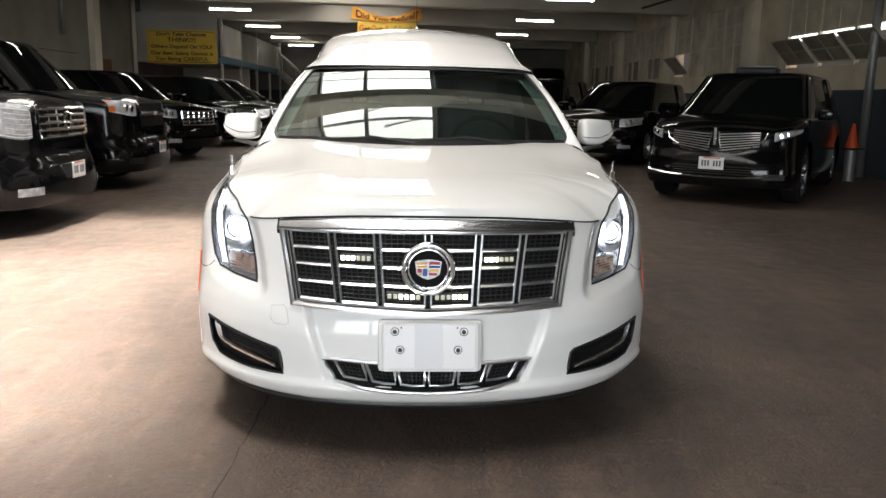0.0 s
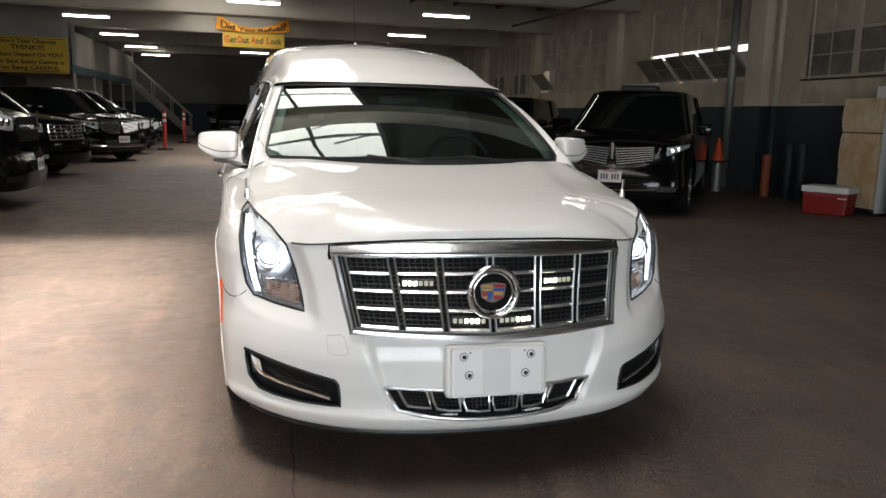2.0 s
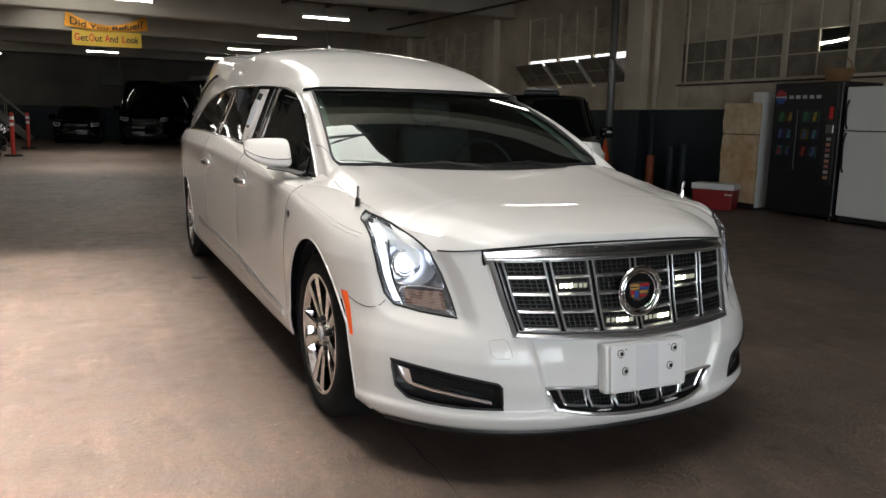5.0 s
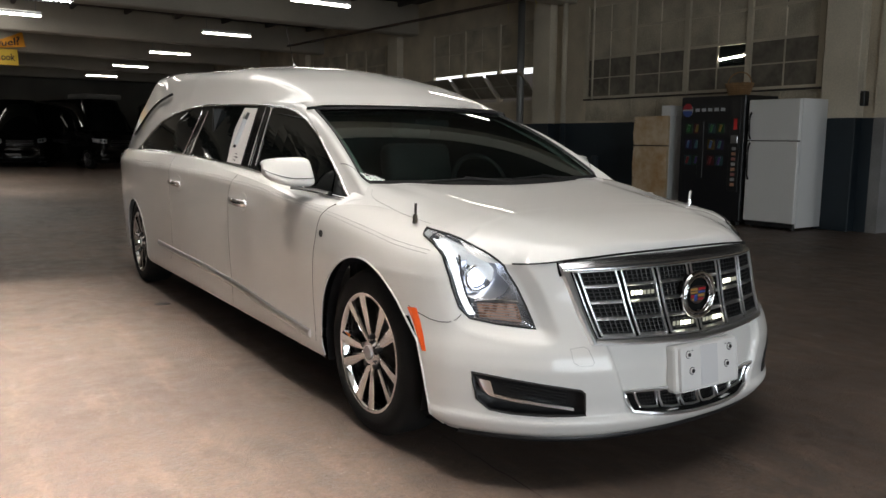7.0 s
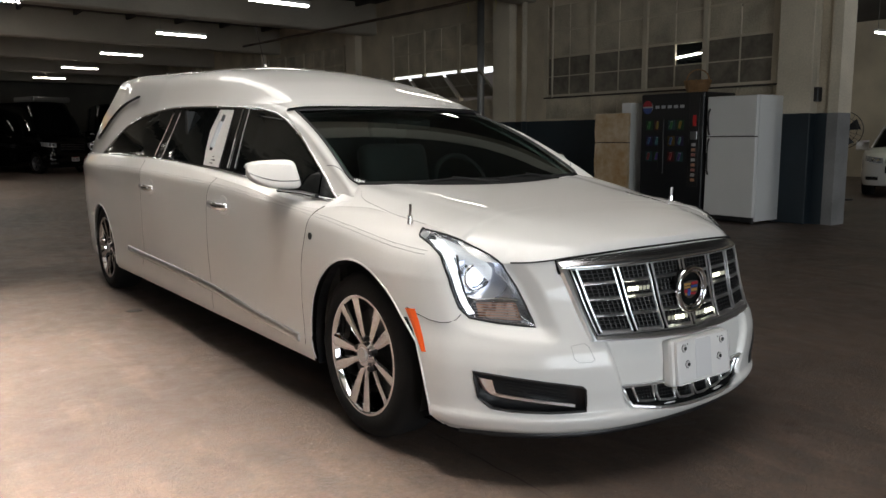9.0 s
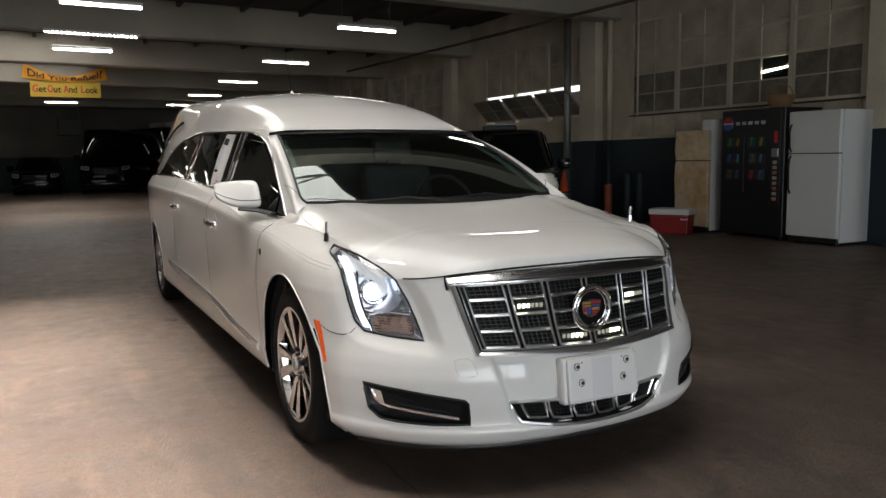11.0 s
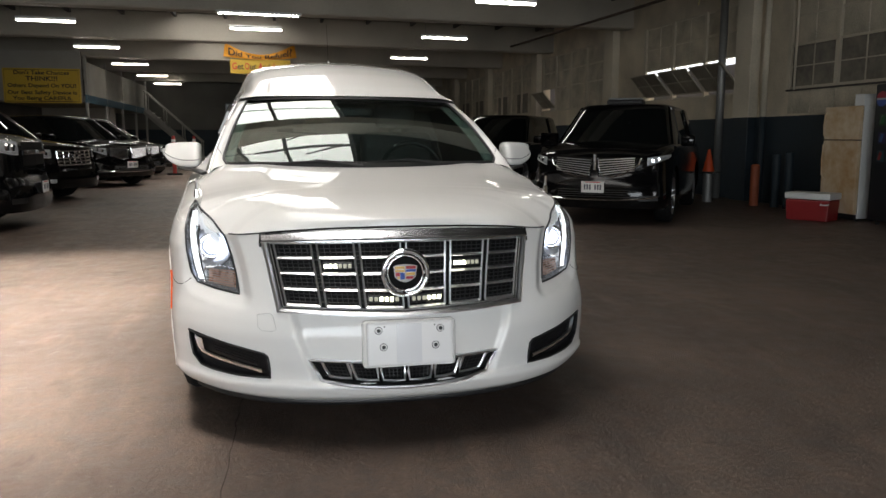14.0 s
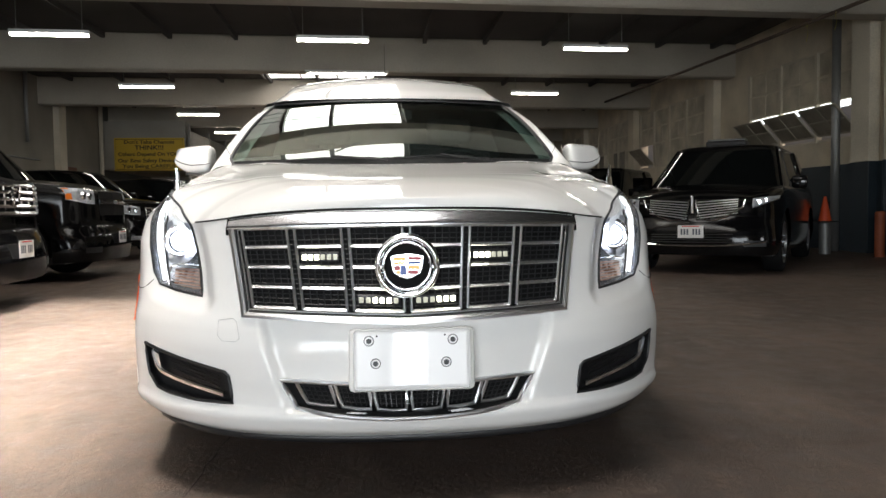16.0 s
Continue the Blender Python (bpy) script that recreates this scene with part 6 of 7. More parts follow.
join(b, cyl(0.13, 0.13, (0, 0, 0.0), (0, 0, 0.012), 20))
part("weave", b, WICKER, bk)
part("hoop", tube([(0, 0.2 * math.cos(t), 0.19 + 0.16 * math.sin(t)) for t in [math.pi * k / 14 for k in range(15)]], 0.010, 6), WICKER, bk)
ch = empty("cool_box", pose(7.17, 7.06, 0, 0, 0, -60), "red picnic cool box with a white lid", "cool box")
b = box(-0.31, -0.19, 0.0, 0.31, 0.19, 0.30, 0.02, seg=2)
for v in b.verts:
    v.co.x *= 0.94 + 0.06 * v.co.z / 0.3
part("tub", b, RED, ch)
part("lid", box(-0.325, -0.205, 0.305, 0.325, 0.205, 0.40, 0.018, seg=3), FRIDGEWHITE, ch)
part("handle", tube([(0.20, -0.195, 0.25), (0.20, -0.225, 0.24), (0.30, -0.225, 0.24), (0.30, -0.195, 0.25)], 0.010, 6), FRIDGEWHITE, ch)


def cone(name, label, m, on_post):
    c = empty(name, m, label, "traffic cone", "traffic cones")
    part("body", cyl(0.105, 0.022, (0, 0, 0.02), (0, 0, 0.43), 24), ORANGE, c, smooth=False)
    part("foot", box(-0.15, -0.15, 0, 0.15, 0.15, 0.022, 0.006), TRIM if on_post else ORANGE, c)
    return c


def bollard(x, y, h, r, material, label):
    b = empty("bollard", pose(x, y, 0), label, "bollard")
    part("post", cyl(r, r, (0, 0, 0), (0, 0, h - 0.02), 20), material, b)
    part("cap", cyl(r, r * 0.7, (0, 0, h - 0.02), (0, 0, h), 20), material, b)
    return b


bollard(7.45, 10.35, 0.54, 0.09, STEEL, "short grey steel bollard under a cone")
cone("traffic_cone", "orange traffic cone standing on a short bollard", pose(7.45, 10.35, 0.54), True)
bollard(7.35, 12.7, 0.54, 0.09, STEEL, "short grey steel bollard under a second cone")
cone("traffic_cone", "orange traffic cone on a bollard behind the crossover", pose(7.35, 12.7, 0.54), True)
bollard(7.80, 9.42, 0.72, 0.075, mat("faded_orange_paint", (0.40, 0.10, 0.04), 0.6, vary=0.4, scale=20), "faded orange bollard by the column")
bollard(7.95, 9.05, 0.92, 0.07, BLUEPAINT, "dark blue painted bollard")
bollard(7.98, 8.75, 0.95, 0.07, BLUEPAINT, "dark blue painted bollard")
REDPOST = mat("red_post_plastic", (0.50, 0.045, 0.035), 0.45, vary=0.2)
for x, y in ((-3.48, 23.1), (-3.37, 28.6)):
    d = empty("delineator_post", pose(x, y, 0), "red lane post with white bands on a black base", "lane post", "lane posts")
    part("base", cyl(0.25, 0.22, (0, 0, 0), (0, 0, 0.05), 24), RUBBER, d)
    part("post", cyl(0.06, 0.055, (0, 0, 0.05), (0, 0, 1.22), 16), REDPOST, d)
    for z in (0.85, 1.02):
        part("band", cyl(0.0615, 0.0608, (0, 0, z), (0, 0, z + 0.09), 16), FRIDGEWHITE, d)
heater = empty("unit_heater", pose(-0.3, 38.2, 2.55), "grey unit heater hung before the back wall", "heater")
HEATERGREY = mat("dull_heater_grey", (0.10, 0.10, 0.095), 0.6, vary=0.3)
part("case", box(-0.5, -0.3, 0, 0.5, 0.3, 0.75, 0.02), HEATERGREY, heater)
for k in range(6):
    part("louvre", box(-0.45, -0.33, 0.08 + 0.11 * k, 0.45, -0.30, 0.13 + 0.11 * k), HEATERGREY, heater)
for x in (-0.4, 0.4):
    part("hanger", cyl(0.015, 0.015, (x, 0, 0.75), (x, 0, TOP - 2.55), 6), STEEL, heater)
# side room: fan and lamps
fan_ob = empty("pedestal_fan", pose(12.9, 5.9, 0, 0, 0, -62), "black pedestal fan in the side room", "fan")
part("foot", cyl(0.28, 0.26, (0, 0, 0), (0, 0, 0.03), 24), TRIM, fan_ob)
part("pole", cyl(0.025, 0.025, (0, 0, 0.03), (0, 0, 1.25), 10), TRIM, fan_ob)
part("motor", cyl(0.09, 0.07, (0, 0.16, 1.35), (0, -0.02, 1.35), 16), TRIM, fan_ob)
cage = bmesh.new()
for r, y in ((0.36, 0.0), (0.36, -0.10), (0.25, -0.14), (0.12, -0.15)):
    join(cage, tube([(r * math.cos(t * math.pi / 20), y, 1.35 + r * math.sin(t * math.pi / 20)) for t in range(40)], 0.006, 5, closed=True))
for k in range(20):
    a = 2 * math.pi * k / 20
    join(cage, tube([(0.03 * math.cos(a), -0.15, 1.35 + 0.03 * math.sin(a)), (0.25 * math.cos(a), -0.14, 1.35 + 0.25 * math.sin(a)), (0.36 * math.cos(a), -0.05, 1.35 + 0.36 * math.sin(a))], 0.003, 4))
part("cage", cage, TRIM, fan_ob)
for k in range(4):
    a = 2 * math.pi * k / 4 + 0.4
    b = grid([[Vector((r * math.cos(a + da), -0.06 + 0.05 * da, 1.35 + r * math.sin(a + da))) for da in (-0.35, 0.35)] for r in (0.06, 0.2, 0.32)])
    part("blade", b, TRIM, fan_ob)
for x, y in ((13.0, 2.5), (14.2, 7.4), (18.0, 2.5), (18.0, 7.5)):
    fluorescent(x, y, 0)
tagged(part("floor_stain", cyl(0.06, 0.055, (-0.97, 4.06, 0.0), (-0.97, 4.06, 0.004), 7), TRIM), "small dark oil stain on the floor", "stain")

# ---- the parked cars ----
LAMPCLEAR = mat("parked_lamp_lens", (0.60, 0.62, 0.65), 0.2, 0.15, vary=0.5, scale=160, fine=80)
LAMPAMBER = mat("parked_amber_lens", (0.70, 0.17, 0.02), 0.15)
PLATEWHITE = mat("plate_white", (0.75, 0.74, 0.72), 0.4)
PLATEBAR = mat("plate_grey_bars", (0.12, 0.12, 0.14), 0.5)


def parked_car(name, label, m, L, W, H, nose, cowl, header, tail, belt, paint=BLACK, grille_style="egg", lamp=(0.62, 0.16), plate=True, group="parked cars", box_roof=0.0, wheel_r=0.37, amber=0.0, rack=False, category="car"):
    """nose: height of the bonnet's front edge; cowl: (y, z); header: y of the roof's front; tail: y of the roof's back; belt: height of the window line."""
    root = empty(name, m, label, category, group)
    hw = W / 2
    path = dense([(0.0, 0.0), (0.45 * hw, 0.02), (0.75 * hw, 0.09), (0.90 * hw, 0.22), (0.97 * hw, 0.45), (hw, 0.9), (hw, L * 0.5), (hw, L - 0.9), (0.96 * hw, L - 0.3), (0.8 * hw, L - 0.06), (0.0, L)], 0.06)
    tops = [(0.0, nose - 0.05), (0.10, nose - 0.02), (0.22, nose + 0.015), (0.5, nose + (cowl[1] - nose) * 0.45), (cowl[0], cowl[1]), (cowl[0] + 0.8, belt), (L, belt + 0.03)]
    sidein = [(0.2, 0.10), (0.27, 0.03), (0.45, 0.0), (0.75, 0.0), (belt - 0.12, 0.02), (belt + 0.05, 0.07)]
    frontin = [(0.2, 0.09), (0.26, 0.02), (0.4, 0.0), (0.55, 0.02), (0.7, 0.07), (nose, 0.10), (nose + 0.06, 0.16)]

    def nrm(i):
        a, c = path[max(0, i - 1)], path[min(len(path) - 1, i + 1)]
        k = math.hypot(c[0] - a[0], c[1] - a[1])
        return (-(c[1] - a[1]) / k, (c[0] - a[0]) / k)

    def pt(i, z, out=0.0):
        x, y = path[i]
        nx, ny = nrm(i)
        w = min(1, max(0, (0.8 - y) / 0.7))
        d = w * curve(frontin, z) + (1 - w) * curve(sidein, z) - out
        return Vector((max(0.0, x + nx * d) if i else 0.0, y + ny * d, z))

    nf = max(i for i in range(len(path)) if path[i][1] < 0.9)

    def fr(x, z, out=0.0):
        pts = [pt(i, z, out) for i in range(nf)]
        for p, q in zip(pts, pts[1:]):
            if p.x <= abs(x) <= q.x:
                r = p.lerp(q, (abs(x) - p.x) / max(1e-6, q.x - p.x))
                return Vector((math.copysign(r.x, x), r.y, z))
        return Vector((x, pts[-1].y, z))

    arches = [(0.98, wheel_r + 0.06), (L - 1.15, wheel_r + 0.06)]
    b = bmesh.new()
    for side in (-1, 1):
        rows = []
        for i in range(len(path)):
            z1 = curve(tops, path[i][1])
            rows.append([pt(i, 0.24 + (z1 - 0.24) * j / 16) for j in range(17)])
        g = grid(rows)
        doomed = [f for f in g.faces if f.calc_center_median().x > 0.5 * hw and any(math.hypot(f.calc_center_median().y - ya, f.calc_center_median().z - wheel_r) < r or (abs(f.calc_center_median().y - ya) < r and f.calc_center_median().z < wheel_r) for ya, r in arches)]
        rim = {v for f in doomed for v in f.verts}
        bmesh.ops.delete(g, geom=doomed, context="FACES")
        for v in g.verts:
            if v in rim:
                for ya, r in arches:
                    d = math.hypot(v.co.y - ya, v.co.z - wheel_r)
                    if v.co.z >= wheel_r - 0.02 and abs(d - r) < 0.07:
                        v.co.y, v.co.z = ya + (v.co.y - ya) * r / d, wheel_r + (v.co.z - wheel_r) * r / d
        for i in range(len(path) - 1):
            for k in range(6):
                q = []
                for ii, kk in ((i, k), (i, k + 1), (i + 1, k + 1), (i + 1, k)):
                    e = pt(ii, curve(tops, path[ii][1]))
                    u = kk / 6
                    yc = e.y + 0.03 * (1 - ii / len(path))
                    bulge = 0.05 * math.sin(math.pi / 2 * u) * min(1, 2.5 * path[ii][1] + 0.1)
                    q.append(g.verts.new((e.x * (1 - u), e.y + (yc - e.y) * u, e.z + bulge)))
                g.faces.new(q)
        bmesh.ops.remove_doubles(g, verts=g.verts, dist=0.0005)
        for v in g.verts:
            v.co.x *= side
        join(b, g)
    bmesh.ops.remove_doubles(b, verts=b.verts, dist=0.001)
    bmesh.ops.recalc_face_normals(b, faces=b.faces)
    part("body", b, paint, root, smooth=True)
    part("underside", box(-hw + 0.1, 0.4, 0.22, hw - 0.1, L - 0.4, 0.30), TRIM, root)
    # greenhouse
    rings = []
    y_rear = L - 0.22
    for v, ix, iy in ((0.0, 0, 0), (0.3, 0, 0), (0.6, 0, 0), (0.84, 0, 0), (0.91, 0.004, 0.005), (0.95, 0.018, 0.03), (0.975, 0.045, 0.08), (0.99, 0.10, 0.18), (1.0, 0.20, 0.35), (1.012, 0.45, 0.8)):
        vv = min(v, 0.95) / 0.95
        bow = 0.14 + 0.06 * vv
        y0, y1 = cowl[0] + (header - cowl[0]) * vv + iy, y_rear + (tail - y_rear) * vv - iy
        xw = hw * (0.92 - 0.20 * vv) - ix
        z = belt - 0.03 + (H - belt + 0.03) * v
        z0 = cowl[1] - 0.03 + (z - belt + 0.03) * (H - cowl[1] + 0.03) / (H - belt + 0.03)
        ring = [(0, y0 - bow, z0), (0.3 * xw, y0 - bow * 0.93, z0), (0.55 * xw, y0 - bow * 0.74, z0), (0.76 * xw, y0 - bow * 0.42, z0), (0.90 * xw, y0 - bow * 0.02, z0), (0.965 * xw, y0 + 0.12, z0), (xw, y0 + 0.35, (z + z0) / 2)]
        ring += [(xw, y0 + 0.35 + (y1 - y0 - 0.6) * k / 6, z) for k in range(1, 7)] + [(0.96 * xw, y1 - 0.08, z), (0.8 * xw, y1, z), (0, y1 + 0.03, z)]
        ring += [(-x, y, zz) for x, y, zz in reversed(ring[1:-1])]
        rings.append([Vector(q) for q in ring])
    part("window_band", grid(rings[:5], closed=True), DARKGLASS, root, "dark tinted glass all round", smooth=True)
    b = grid(rings[3:], closed=True)
    for v in b.verts:
        v.co.z += 0.004
    c = rings[-1]
    b.faces.new([b.verts.new((q.x, q.y, q.z + 0.004)) for q in c])
    bmesh.ops.remove_doubles(b, verts=b.verts, dist=0.001)
    part("roof", b, paint, root, smooth=True)
    for side in (-1, 1):
        idx = [5 if side > 0 else len(rings[0]) - 5]
        part("a_pillar", tube([r[idx[0]] * 1.002 for r in rings[:5]], 0.020, 6), paint, root)
        mid = 10 if side > 0 else len(rings[0]) - 10
        part("b_pillar", tube([r[mid] * 1.001 for r in rings[:5]], 0.035, 6), paint, root)
        part("window_trim", tube([Vector((side * (hw * 0.92 + 0.004), y, belt - 0.015)) for y in (cowl[0] + 0.4, L * 0.5, y_rear - 0.3)], 0.008, 6), CHROME if grille_style == "split" else TRIM, root)
        mb = box(side * (hw - 0.02), cowl[0] + 0.30, belt - 0.02, side * (hw + 0.17), cowl[0] + 0.42, belt + 0.14, 0.03, seg=2)
        part("door_mirror", mb, paint, root, smooth=True)
        lx0, lx1 = lamp[0] * hw, (0.90 if grille_style == "bar" else 0.955) * hw
        zt = nose - 0.005
        def lamp_z(u, v):
            """Height on the lamp: u from the inner to the outer end, v from top to foot."""
            tall = lamp[1] * ((1 - 0.62 * u ** 1.5) if grille_style == "split" else (0.72 + 0.28 * math.sin(math.pi * min(1, 0.25 + 0.6 * u))))
            return zt + 0.04 * u - tall * v
        rows = [[fr(side * (lx0 + (lx1 - lx0) * k / 8), lamp_z(k / 8, j / 4), 0.006 + 0.006 * math.sin(math.pi * j / 4)) for k in range(9)] for j in range(5)]
        hl = part("headlamp", grid(rows), LAMPCLEAR, root, "clear headlamp lens", smooth=True)
        if lamp[1] > 0.25:
            for j in range(1, 7):
                part("lamp_rib", tube([fr(side * (lx0 + (lx1 - lx0) * (0.06 + 0.6 * k / 4)), lamp_z(0.06 + 0.6 * k / 4, j / 7), 0.014) for k in range(5)], 0.004, 5), BAR, hl)
        else:
            for u in (0.25, 0.52):
                c0 = fr(side * (lx0 + u * (lx1 - lx0)), lamp_z(u, 0.48), 0.004)
                rb = 0.34 * (lamp_z(u, 0) - lamp_z(u, 1))
                part("lamp_bowl", cyl(rb, rb * 0.7, c0 + Vector((0, 0.012, 0)), c0 + Vector((side * 0.004, -0.010, 0)), 16), CHROME, hl)
        part("lamp_strip", tube([fr(side * (lx0 + (lx1 - lx0) * (0.04 + 0.9 * k / 6)), lamp_z(0.04 + 0.9 * k / 6, 0.94), 0.010) for k in range(7)], 0.005, 5), BAR, hl)
        if amber:
            rows = [[fr(side * (lx1 - amber + amber * k / 3), lamp_z(0.97, 0.04 + 0.46 * j), 0.011) for k in range(4)] for j in range(3)]
            part("amber_lens", grid(rows), LAMPAMBER, hl, "orange corner lens")
        rows = [[fr(side * (0.62 * hw + 0.24 * hw * k / 4), 0.42 - 0.07 * j, 0.006) for k in range(5)] for j in range(2)]
        part("fog_lamp", grid(rows), LAMPCLEAR if grille_style == "egg" else TRIM, root)
        for ya, r in arches:
            road_wheel(root, side * (hw - 0.03), ya, wheel_r, side, wheel_r, wheel_r * 0.70, 0.24, 6, SATIN)
            b = cyl(r, r, (side * 0.35 * hw, ya, wheel_r), (side * (hw - 0.05), ya, wheel_r), 24, caps=False)
            bmesh.ops.delete(b, geom=[f for f in b.faces if f.calc_center_median().z < wheel_r - 0.1], context="FACES")
            part("arch_liner", b, TRIM, root)
    # grille
    gt, gb = nose - 0.01, nose - 0.30
    if grille_style == "split":
        for side in (-1, 1):
            g = part("grille", grid([[fr(side * (0.05 + 0.50 * hw * k / 8), gt - 0.02 - j * 0.065 + (0.03 * k / 8) - 0.012 * (1 - k / 8) * j, 0.004) for k in range(9)] for j in range(4)]), GMESH, root, "chrome split wing grille")
            for j in range(7):
                part("bar", tube([fr(side * (0.06 + 0.48 * hw * k / 8), gt - 0.03 - j * 0.027 + 0.03 * k / 8 - 0.006 * (1 - k / 8) * j, 0.012) for k in range(9)], 0.0075, 5), BAR, g)
            part("surround", tube([fr(side * 0.045, gt + 0.0, 0.014), fr(side * 0.05, gt - 0.10, 0.016), fr(side * 0.09, gt - 0.235, 0.014), fr(side * 0.25, gt - 0.245, 0.012), fr(side * 0.4, gt - 0.20, 0.012), fr(side * (0.06 + 0.53 * hw), gt - 0.09, 0.012), fr(side * (0.07 + 0.55 * hw), gt + 0.0, 0.012)], 0.010, 6), CHROME, g)
        part("badge", box(-0.022, fr(0, gt - 0.05).y - 0.035, gt - 0.17, 0.022, fr(0, gt - 0.05).y + 0.05, gt + 0.05, 0.012, seg=2), CHROME, root, "chrome upright badge")
        part("bumper_strip", tube([fr(-0.86 * hw + 1.72 * hw * k / 20, 0.36 + 0.05 * abs(-1 + k / 10) ** 3, 0.008) for k in range(21)], 0.012, 6), CHROME, root)
        for z in (0.40, 0.43, 0.46, 0.49):
            part("intake_bar", tube([fr(-0.5 * hw + hw * k / 10, z, 0.006) for k in range(11)], 0.006, 5), TRIM, root)
    elif grille_style == "egg":
        gw = 0.50 * hw
        g = part("grille", grid([[fr(-gw + 2 * gw * k / 16, gt - 0.3 * j / 5, 0.004) for k in range(17)] for j in range(6)]), GMESH, root, "chrome egg-crate grille")
        for j in range(5):
            part("bar", tube([fr(-gw + 2 * gw * k / 12, gt - 0.02 - 0.062 * j, 0.016) for k in range(13)], 0.016, 6, flat=(0.012, 0.017)), CHROME, g)
        for k in range(7):
            x = -gw + 2 * gw * k / 6
            part("upright", tube([fr(x, gt - 0.01, 0.014), fr(x, gt - 0.15, 0.014), fr(x, gt - 0.28, 0.014)], 0.011, 5), CHROME, g)
        part("badge", tube([fr(0, gt - 0.13, 0.03) + Vector((0.075 * math.cos(t * math.pi / 12), 0, 0.075 * math.sin(t * math.pi / 12))) for t in range(24)], 0.012, 6, closed=True), CHROME, g)
    elif grille_style == "bar":
        gw = 0.50 * hw
        g = part("grille", grid([[fr(-gw + 2 * gw * k / 16, gt - 0.3 * j / 5, 0.004) for k in range(17)] for j in range(6)]), GMESH, root, "black grille with a body-coloured bar")
        part("bar", tube([fr(-gw + 2 * gw * k / 12, gt - 0.13, 0.016) for k in range(13)], 0.03, 6, flat=(0.015, 0.035)), paint, g)
        part("badge", box(-0.06, fr(0, gt - 0.13).y - 0.035, gt - 0.15, 0.06, fr(0, gt - 0.13).y, gt - 0.11, 0.005), SATIN, g)
    else:
        for j in range(4):
            part("grille_bar", tube([fr(-0.48 * hw + 0.96 * hw * k / 12, gt - 0.05 - 0.06 * j, 0.010) for k in range(13)], 0.012, 6), SATIN, root)
    if plate:
        p = fr(0, 0.52, 0.03)
        pl = part("number_plate", box(-0.152, p.y - 0.006, 0.45, 0.152, p.y, 0.602, 0.004), PLATEWHITE, root, "white number plate with a red top edge")
        part("plate_edge", box(-0.10, p.y - 0.008, 0.585, 0.10, p.y - 0.006, 0.597), REDINK, pl)
        for k in range(7):
            if k != 3:
                x = -0.105 + 0.035 * k
                part("plate_bar", box(x - 0.011, p.y - 0.008, 0.49, x + 0.011, p.y - 0.006, 0.56), PLATEBAR, pl)
    if rack:
        rk = part("roof_light", box(-0.28, header + 0.05, H - 0.01, 0.28, header + 0.35, H + 0.07, 0.02), TRIM, root, "flat roof light bar")
        part("light_cover", box(-0.26, header + 0.08, H + 0.07, 0.26, header + 0.32, H + 0.10, 0.01), SATIN, rk)
    return root


def place(x, y, heading):
    """heading: degrees from the way to the entrance, turning to the west wall."""
    return pose(x, y, 0, 0, 0, -heading)


LINCOLN = dict(L=5.2, W=1.93, H=1.70, nose=0.92, cowl=(1.25, 1.08), header=2.15, tail=4.75, belt=1.08)
SUV = dict(L=5.1, W=2.0, H=1.90, nose=1.12, cowl=(1.30, 1.24), header=1.95, tail=4.75, belt=1.25, wheel_r=0.40)
parked_car("crossover_car", "black crossover with split chrome grille beside the windows", place(3.70, 6.92, 35), grille_style="split", rack=True, lamp=(0.70, 0.11), **LINCOLN)
parked_car("crossover_car", "black crossover with chrome grille parked behind another", place(3.55, 13.0, 33), grille_style="egg", **LINCOLN)
parked_car("estate_car", "black large car in the second row by the windows", place(3.0, 19.5, 28), grille_style="plain", plate=False, **SUV)
parked_car("large_suv", "black large SUV with bright chrome grille", place(-3.2, 5.0, -91), grille_style="egg", lamp=(0.60, 0.30), amber=0.025, **SUV)
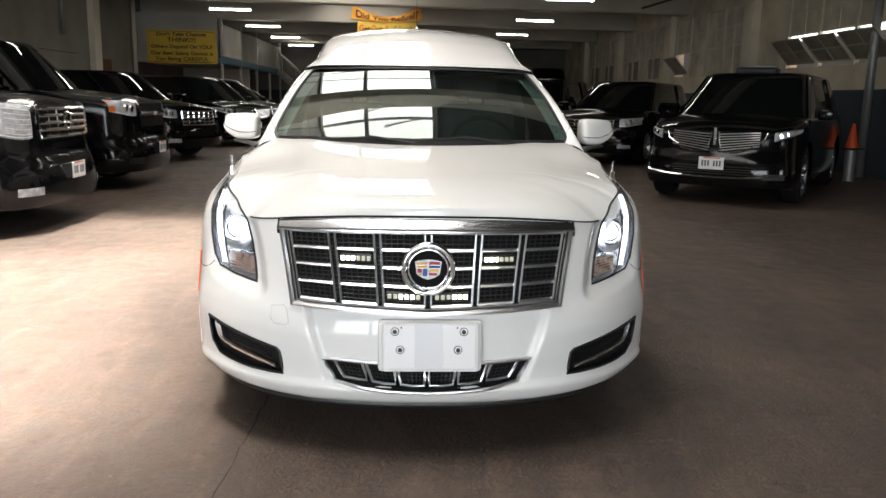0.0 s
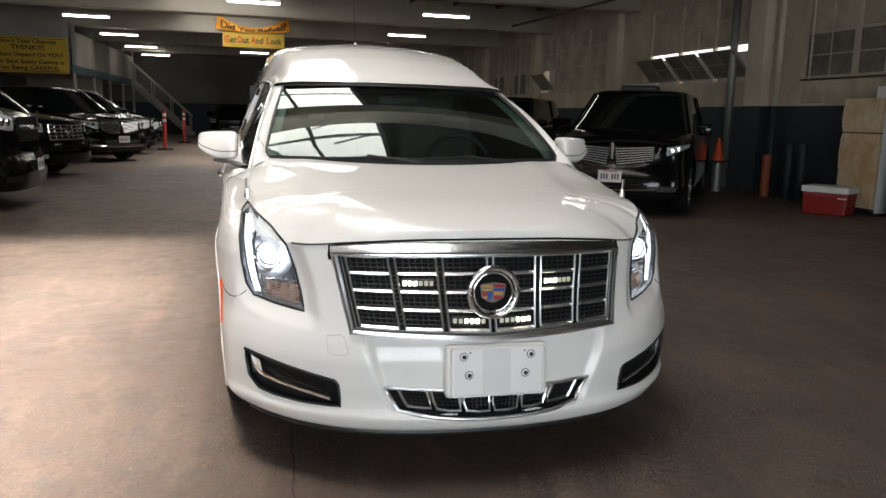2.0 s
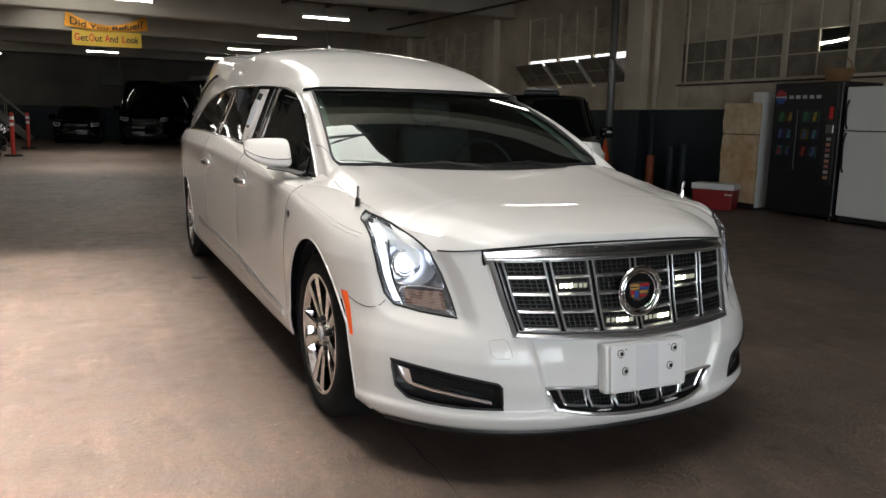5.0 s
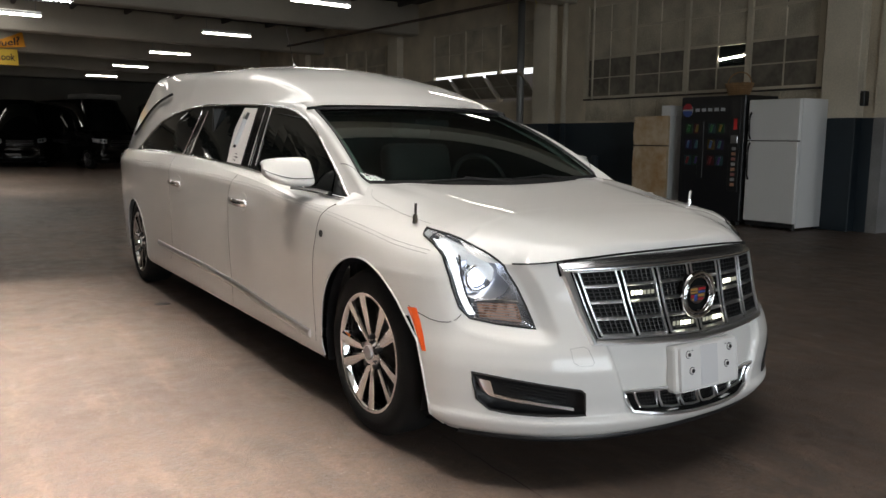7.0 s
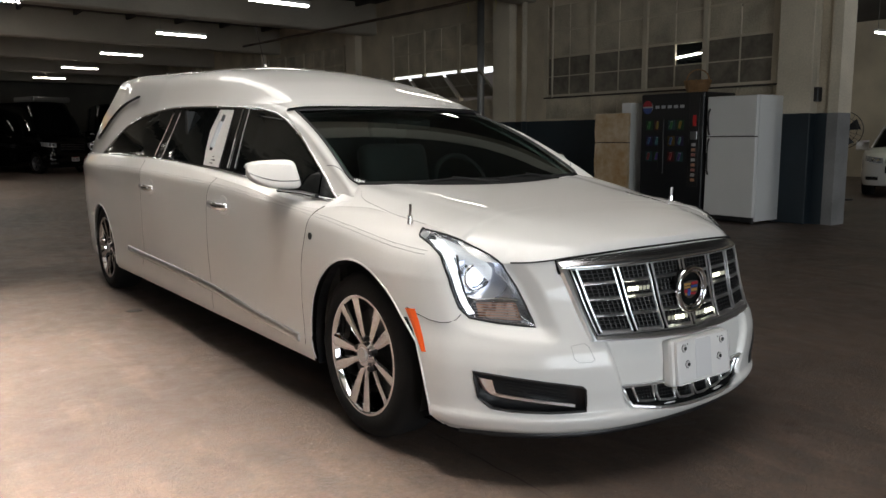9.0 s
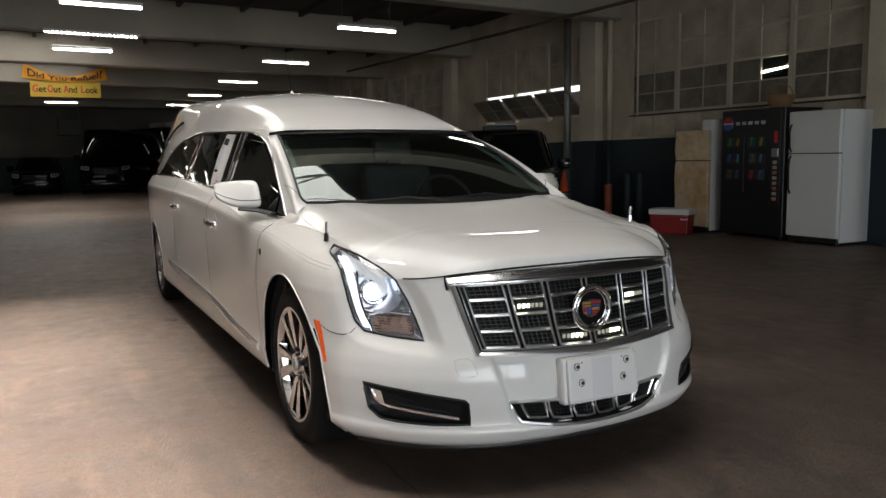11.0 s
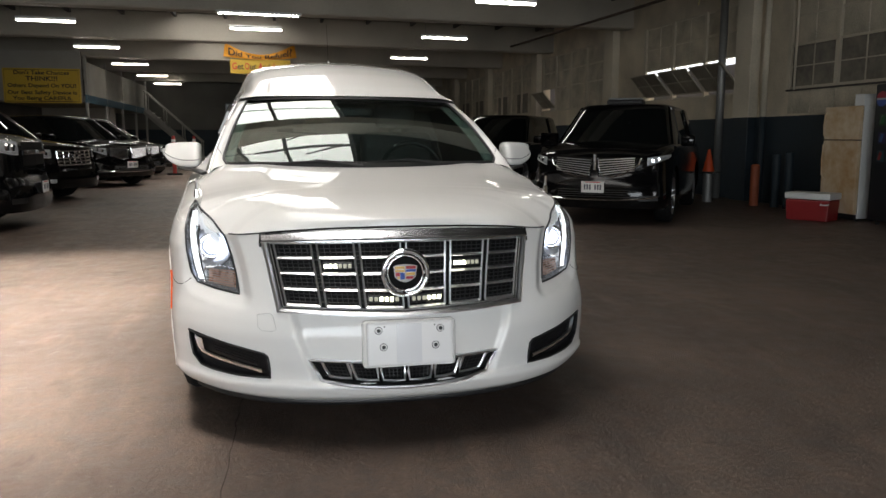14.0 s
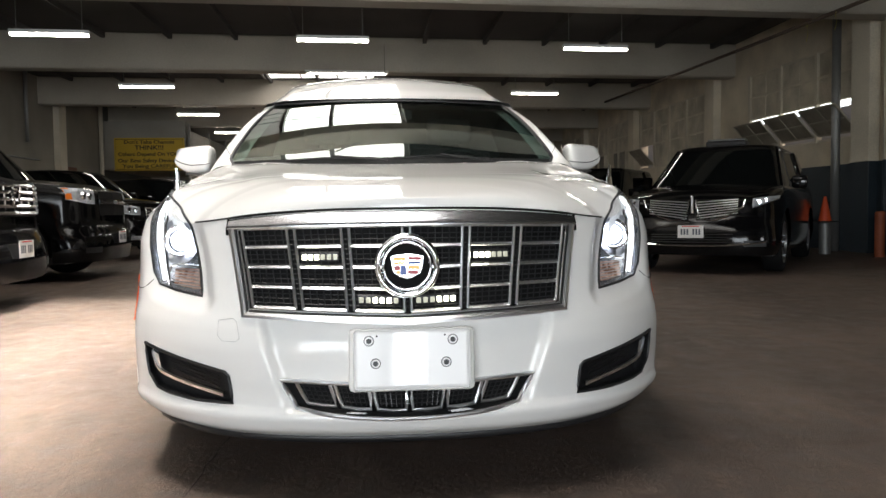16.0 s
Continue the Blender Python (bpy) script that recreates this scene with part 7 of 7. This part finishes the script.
parked_car("large_suv", "black large SUV with orange corner lamps", place(-3.45, 8.45, -91), grille_style="bar", lamp=(0.60, 0.18), amber=0.03, **SUV)
parked_car("crossover_car", "black crossover with egg-crate grille in the row", place(-4.0, 12.9, -68), L=4.85, W=1.91, H=1.67, nose=0.95, cowl=(1.25, 1.10), header=2.0, tail=4.4, belt=1.12, grille_style="egg", plate=False)
parked_car("crossover_car", "black crossover with split grille facing the aisle", place(-3.75, 17.1, -50), grille_style="split", **LINCOLN)
parked_car("crossover_car", "black crossover with bright split grille in the row", place(-3.85, 20.2, -52), grille_style="split", plate=False, **LINCOLN)
parked_car("saloon_car", "black saloon at the end of the row", place(-3.9, 22.9, -52), L=4.9, W=1.86, H=1.47, nose=0.85, cowl=(1.35, 1.0), header=2.2, tail=3.7, belt=0.98, grille_style="split", plate=False)
parked_car("saloon_car", "black saloon against the back wall", place(-1.9, 33.6, 4), L=4.9, W=1.86, H=1.55, nose=0.85, cowl=(1.35, 1.0), header=2.2, tail=3.7, belt=1.0, grille_style="plain", plate=False)
VAN = dict(L=5.9, W=1.99, H=2.68, nose=1.12, cowl=(0.75, 1.45), header=1.45, tail=5.7, belt=1.42)
parked_car("passenger_van", "black high-roofed passenger van at the back", place(0.7, 32.6, 4), grille_style="plain", plate=False, category="van", **VAN)
parked_car("passenger_van", "black high-roofed passenger van beside another", place(4.0, 30.0, -20), grille_style="plain", category="van", **VAN)
parked_car("passenger_van", "black passenger van deep in the garage", place(5.9, 30.8, 8), grille_style="plain", plate=False, category="van", **VAN)
parked_car("saloon_car", "white saloon with dark grille in the bright side room", place(14.15, 5.1, 69), paint=WHITE, grille_style="bar", plate=False, lamp=(0.55, 0.13), L=5.2, W=1.9, H=1.48, nose=0.80, cowl=(1.35, 0.98), header=2.3, tail=3.9, belt=0.97, wheel_r=0.34)

ac = empty("roof_unit", pose(3.45, 32.2, 2.68, 0, 0, 20), "grey air unit on the roof of a van", "air unit")
part("cover", box(-0.75, -0.6, 0.0, 0.75, 0.8, 0.20, 0.06, seg=2), STEEL, ac)
